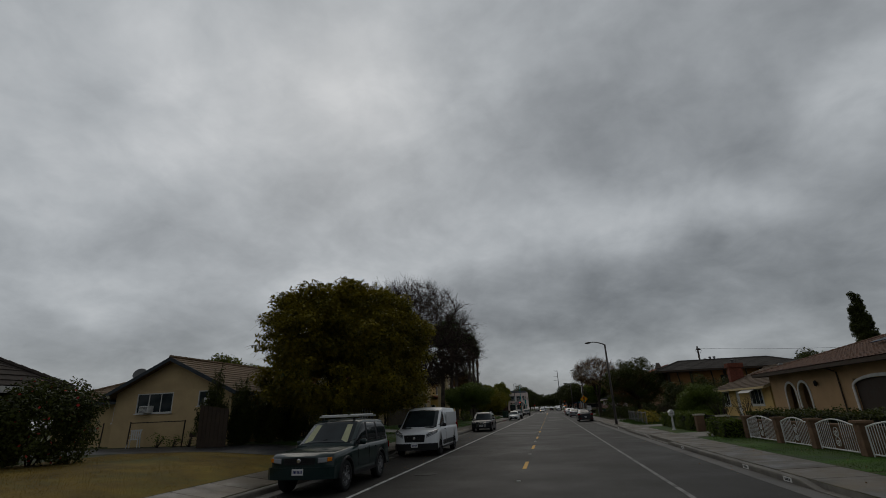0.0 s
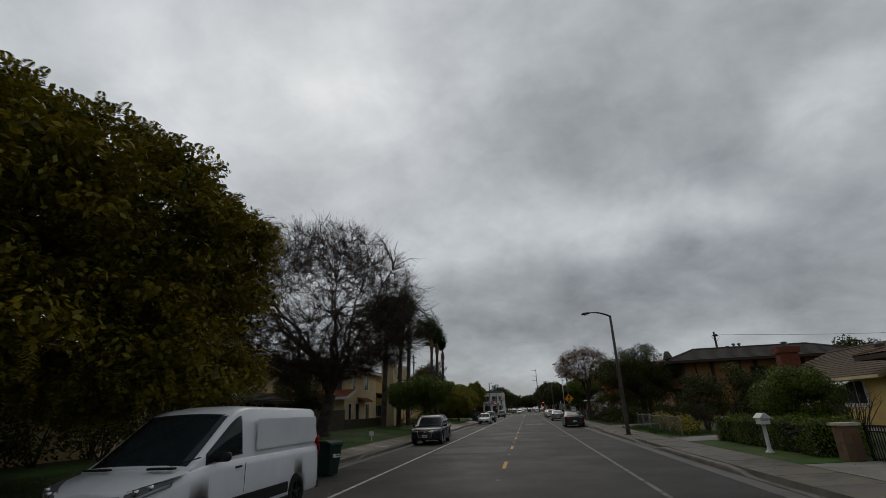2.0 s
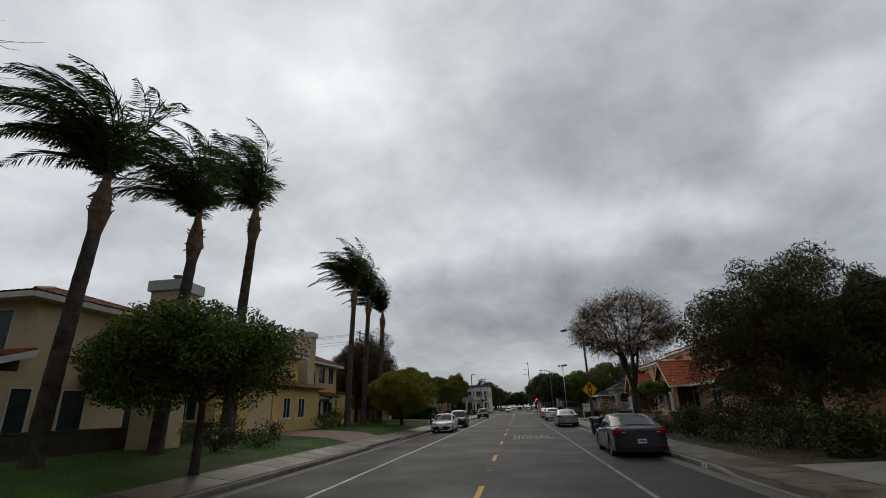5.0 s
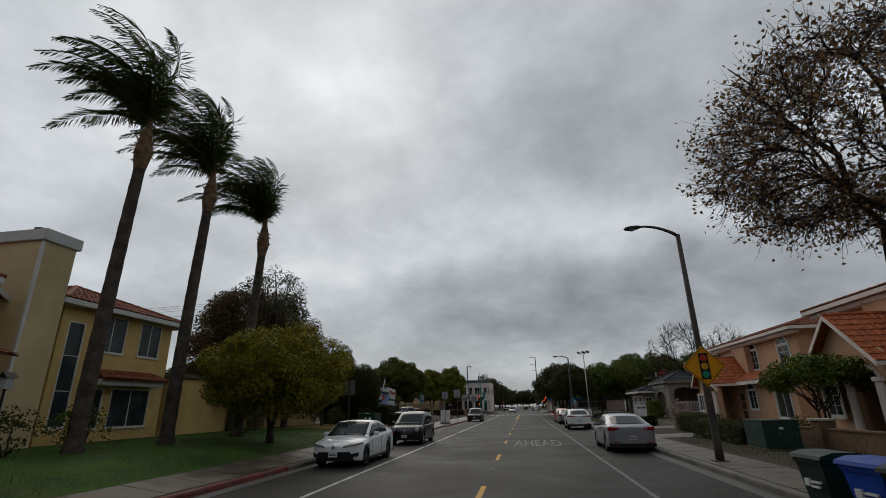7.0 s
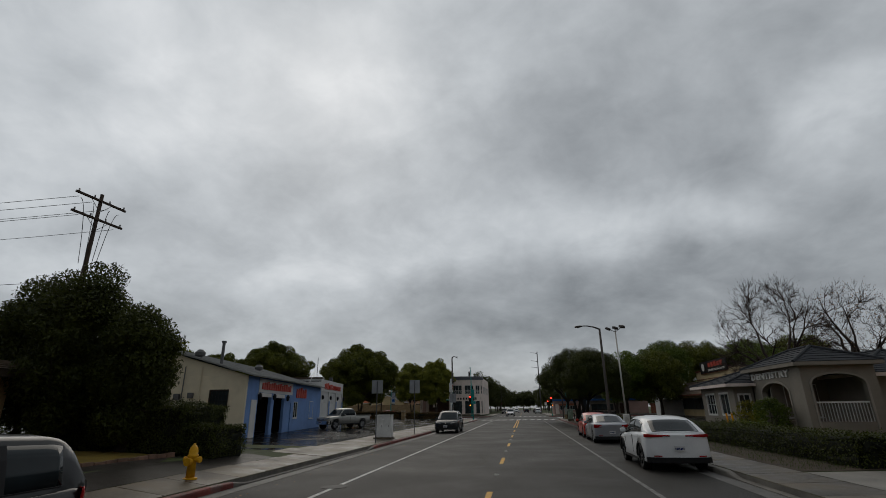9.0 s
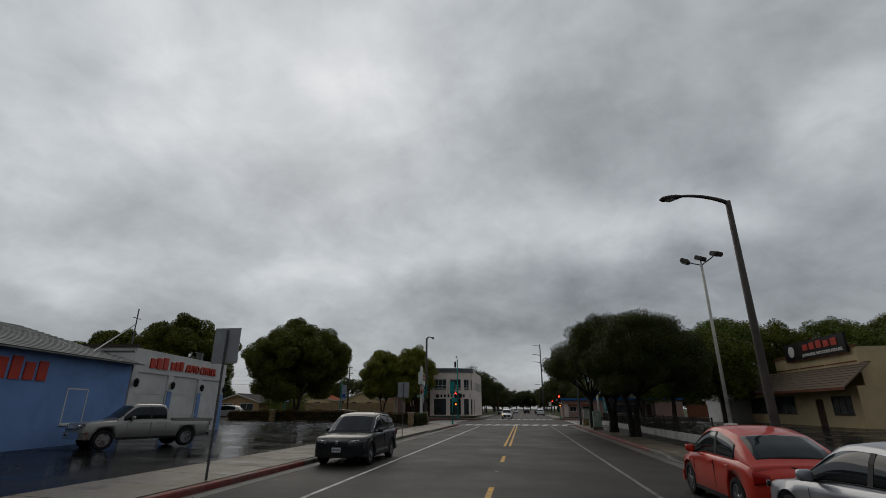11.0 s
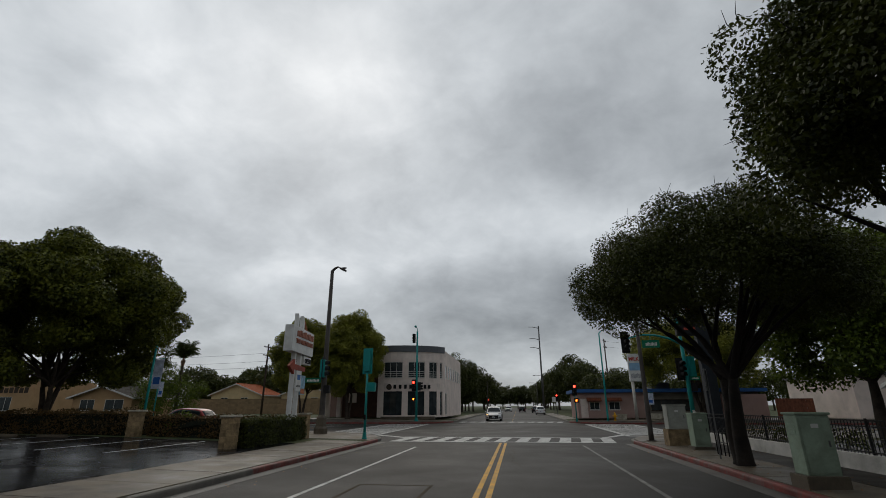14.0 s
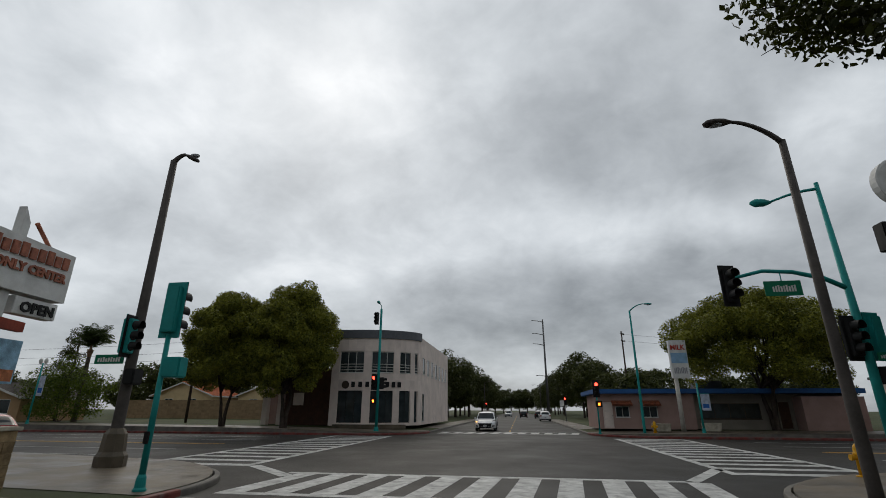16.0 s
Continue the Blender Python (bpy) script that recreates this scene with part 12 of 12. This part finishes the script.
def build_yards():
    # beside the first house
    shrub("tall dark bush with red berries beside the driveway", g3(-16.0, 11.9), 1.9, 1.7, 2.6, OLIVE_G, 401, per=900, length=0.10, wide=0.06, n=64, bloom=RED_BLOOM, bloom_n=70)
    gate = thing("wooden_gate", "leaning dark brown wooden plank gate by the house", "gate", g3(-15.15, 18.3), 8)
    for i in range(7):
        part("plank", moved(box(0.005 + i * 0.19, -0.012, 0.03, 0.185 + i * 0.19, 0.012, 1.80 - 0.03 * i, 0.004), pose(0, 0, 0, 0, 0, 0)), BROWN_TRIM, gate)
    for z in (0.35, 1.35):
        part("rail", box(0.0, 0.013, z, 1.33, 0.05, z + 0.09), BROWN_TRIM, gate)
    for i, (x, y, r, h) in enumerate(((-15.0, 24.2, 1.3, 3.4), (-13.9, 25.6, 1.3, 3.2), (-14.3, 27.4, 1.5, 3.0), (-13.2, 28.6, 1.4, 2.4), (-14.8, 29.8, 1.6, 2.8))):
        shrub("dark upright shrub beside the house wall", g3(x, y), r, r, h, OLIVE_G, 410 + i, per=320, length=0.13, wide=0.06, n=34, group="dark shrubs under the jacaranda")
    for i, (x, y, h) in enumerate(((-16.8, 19.9, 0.8), (-17.6, 19.8, 0.6), (-18.6, 19.9, 0.7))):
        shrub("small garden shrub below the windows", g3(x, y), 0.45, 0.4, h, CITRUS, 420 + i, per=700, length=0.07, wide=0.04, n=14, group="small shrubs below windows")
    # before the low brown house and the yellow houses
    for i, y in enumerate((37.5, 39.2, 41.0)):
        shrub("low clipped shrub before the brown house", g3(-16.6, y), 0.8, 0.8, 0.9, OLIVE_G, 430 + i, per=520, length=0.08, wide=0.05, n=18, group="low shrubs before the brown house")
    block_wall("brown block wall with coping beside the yellow house", (-15.2, 54.2), (-15.6, 45.4), 1.5, 0.76, TAUPE_BLOCK, group="brown garden walls")
    block_wall("low brown block wall beside the lawn", (-14.6, 67.0), (-15.2, 54.3), 0.75, 0.76, TAUPE_BLOCK, group="brown garden walls")
    for i, (x, y, r, h) in enumerate(((-10.8, 61.8, 0.9, 0.9), (-10.4, 64.0, 0.8, 0.8), (-11.2, 66.2, 0.9, 1.0), (-13.6, 62.5, 1.0, 1.4), (-13.4, 66.4, 1.0, 1.5), (-13.5, 78.4, 0.9, 1.1), (-13.8, 80.6, 0.9, 1.3), (-14.2, 83.4, 1.0, 1.5), (-14.0, 92.6, 1.1, 1.4))):
        shrub("low leafy shrub on the lawn", g3(x, y), r, r, h, CITRUS if i % 2 else OLIVE_G, 440 + i, per=420, length=0.10, wide=0.055, n=20, group="low shrubs before the yellow houses")
    tree("dense dark citrus tree behind the garden wall", g3(-17.4, 50.2), 1.4, 0.12, (0, 0, 2.9, 2.3, 2.2, 2.1), OLIVE_G, 435, per=620, length=0.12, wide=0.06, clumps=80, cr=(0.5, 0.8), low=-0.95)
    # garden lantern
    x, y = -13.6, 80.0
    t = thing("garden_lamp", "black garden lantern on a slim post", "garden lamp", (x, y, gz(x, y)))
    part("post", lathe([(0.08, 0), (0.08, 0.05), (0.035, 0.1), (0.03, 1.7), (0.05, 1.75)], 12), BLACK_METAL, t)
    part("lantern", box(-0.11, -0.11, 1.75, 0.11, 0.11, 2.05, 0.01), LENS_CLEAR, t)
    part("lantern_roof", slab([(-0.16, 2.05), (0.16, 2.05), (0.02, 2.2), (-0.02, 2.2)], -0.16, 0.16), BLACK_METAL, t)
    hedge("tall clipped dark hedge beside the car park", -16.2, -10.6, 107.5, 109.9, 1.4, OLIVE_G, 451, per=1100, length=0.06, wide=0.035)
    hedge("low clipped dark hedge beside the car park", -10.9, -9.6, 107.7, 109.6, 0.95, OLIVE_G, 481, per=1100, length=0.06, wide=0.035)
    # right-hand front yards
    block_wall("low brown block wall with coping along the yard", (8.85, 25.4), (8.85, 14.0), 0.72, 0.22, BROWN_BLOCK, cap_m=BROWN_BLOCK)
    for a, b in ((23.0, 20.4), (19.8, 17.8), (17.3, 15.2), (14.7, 12.4)):
        iron_panel("white wrought-iron panel with scrolls before the wall", (8.45, a), (8.45, b), 0.95, 0.22, group="white iron panels")
    for y in (23.2, 20.1, 17.55, 14.95):
        pillar(8.5, y, 0.85, 0.3, BROWN_BLOCK, "small brown block pier between iron panels", BROWN_BLOCK)
    hedge("low clipped hedge behind the wall", 9.2, 10.2, 13.5, 25.2, 1.05, OLIVE_G, 452, per=420, length=0.09, wide=0.05)
    hedge("clipped hedge with yellowish tips beside the driveway", 8.0, 9.2, 20.6 + 9.8, 38.0, 0.92, CITRUS, 453, per=520, length=0.08, wide=0.045)
    for x, y in ((8.3, 29.6), (8.3, 25.6), (8.6, 34.2), (8.5, 38.4)):
        pillar(x, y, 0.85, 0.42, BROWN_BLOCK, "brown block gate pier with pale cap")
    railing("black iron driveway gate", (8.6, 26.0), (8.6, 29.3), 0.85, 0.25, 0.10)
    hedge("clipped green hedge beside the gate", 7.7, 8.6, 23.7, 25.9, 0.78, CITRUS, 454, per=500, length=0.08, wide=0.045, z=0.22)
    sticks("pruned leafless shrub before the yellow house", g3(10.6, 33.0), 1.9, 0.9, 26, 1)
    sticks("pruned leafless shrub beside the arches", g3(10.9, 29.9), 1.8, 0.8, 24, 2)
    sticks("pruned leafless shrub behind the fence", g3(9.8, 44.5), 1.5, 0.7, 20, 3)
    sticks("pruned leafless shrub behind the fence", g3(10.5, 48.5), 1.6, 0.7, 20, 4)
    rail_fence([(7.6, 41.6), (7.7, 44.1), (7.8, 46.6), (7.9, 49.1), (8.0, 51.6), (8.1, 54.0)], "old chain-link fence on metal posts by the yard")
    for i, (x, y) in enumerate(((8.3, 42.6), (8.6, 44.0), (8.5, 45.6), (8.8, 47.4), (8.9, 49.4), (9.1, 51.6))):
        shrub("yellow-flowering shrub behind the rail fence", g3(x, y), 0.7, 0.7, 0.85 + 0.1 * (i % 3), CITRUS, 460 + i, per=420, length=0.09, wide=0.05, n=18, bloom=BLOOM, bloom_n=260, group="yellow-flowering shrubs")
    for i, (x, y, r, h) in enumerate(((8.6, 63.0, 1.2, 1.3), (8.2, 66.6, 1.1, 1.2), (9.4, 69.0, 1.3, 1.6), (7.9, 73.8, 0.9, 0.9), (9.6, 74.6, 1.2, 1.4), (8.2, 76.0, 0.8, 0.7))):
        shrub("dark leafy shrub beside the sidewalk", g3(x, y), r, r, h, OLIVE_G, 470 + i, per=340, length=0.12, wide=0.06, n=24, group="dark shrubs beside the sidewalk")
    block_wall("low brown block wall before the peach houses", (10.2, 95.2), (10.2, 79.5), 0.6, 0.3, BROWN_BLOCK, group="walls before the peach houses")
    hedge("clipped dark hedge before the peach house", 8.5, 9.7, 90.2, 95.4, 0.78, OLIVE_G, 455, per=420, length=0.09, wide=0.05)
    for y in (79.8, 83.6, 88.0):
        pillar(10.3, y, 0.9, 0.5, BROWN_BLOCK, "low brown pier with wide pale cap")
    hedge("clipped dark hedge before the second peach house", 9.4, 10.4, 97.2, 101.4, 0.95, OLIVE_G, 456, per=420, length=0.09, wide=0.05)
    shrub("sparse shrub with pale pink blossom before the peach house", g3(11.2, 106.4), 1.2, 1.0, 1.7, leaf_mat("reddish_bronze_leaves", (0.05, 0.022, 0.014), (0.11, 0.06, 0.04)), 482, per=170, length=0.08, wide=0.04, n=26, bloom=mat("pale_pink_petals", (0.55, 0.36, 0.36), 0.8, vary=0.2, bump=0), bloom_n=420)
    hedge("clipped brownish hedge before the dentist", 8.4, 9.9, 108.0, 121.0, 0.8, OLIVE_G, 457, per=520, length=0.065, wide=0.04)
    for i, (x, y, r, h) in enumerate(((13.9, 124.4, 1.0, 1.9), (13.8, 126.8, 0.9, 1.7))):
        shrub("leafy yellow-green bush beside the porch arch", g3(x, y), r, r, h, YELLOW_G if i else CITRUS, 470 + i, per=700, length=0.12, wide=0.06, n=34, group="bushes by the porch")
    hedge("low clipped green hedge below the porch", 12.2, 13.0, 122.6, 127.0, 0.55, CITRUS, 473, per=420, length=0.06, wide=0.035)
    for y in (129.0, 129.9):
        b = thing("bollard", "yellow steel bollard beside the office wall", "bollard", g3(13.6, y), group="yellow bollards")
        part("post", tube([(0, 0, -0.05), (0, 0, 0.95)], 0.06, 12), SIGN_YELLOW, b)
        part("cap", lathe([(0.06, 0.95), (0.045, 0.99), (0, 1.0)], 12), SIGN_YELLOW, b)
    for i, (x, y, r, h) in enumerate(((10.8, 90.4, 0.8, 1.0), (11.0, 93.6, 0.6, 0.8), (11.4, 100.2, 0.7, 0.9), (10.4, 122.6, 0.9, 0.9), (10.0, 125.4, 0.9, 0.8), (9.2, 129.0, 0.9, 0.7))):
        shrub("small clipped round shrub", g3(x, y), r, r, h, OLIVE_G, 480 + i, per=480, length=0.08, wide=0.045, n=22, group="clipped round shrubs")
    # restaurant car park edge
    solid("low_wall", box(8.08, 140.2, 0.0, 8.34, 171.2, 0.62, 0.02), WHITE_WALL, "low weathered white wall along the pavement", "wall", kind="structure")
    railing("black iron railing on the low white wall", (8.2, 140.4), (8.2, 171.0), 0.78, 0.62, 0.13)
    for i, y in enumerate((143.5, 147.5, 151.8, 156.0, 160.0, 164.2, 168.4)):
        shrub("dark shrub behind the railing", g3(9.3, y), 0.9, 1.5, 0.95, OLIVE_G, 490 + i, per=300, length=0.10, wide=0.06, n=20, group="shrubs behind the railing")
    # corner lot hedges and pillars
    hedge("clipped rusty-green hedge at the corner lot", -11.7, -10.7, 165.6, 171.0, 1.05, OLIVE_G, 458, per=520, length=0.09, wide=0.05)
    hedge("clipped rusty-green hedge along the car park", -18.4, -11.9, 169.6, 170.8, 1.0, RUSTY, 459, per=360, length=0.10, wide=0.055)
    hedge("clipped rusty-green hedge along the car park", -34.0, -19.0, 169.6, 170.9, 1.05, RUSTY, 460, per=260, length=0.12, wide=0.065)
    for x, y in ((-11.2, 165.2), (-11.0, 171.4), (-18.7, 169.2), (-28.3, 169.3)):
        pillar(x, y, 1.15, 0.5)
    shrub("wind-blown leafy tuft in the hedge", g3(-17.2, 170.2), 0.9, 0.7, 1.35, CITRUS, 521, per=420, length=0.13, wide=0.07, n=22)


build_grounds()
build_yards()
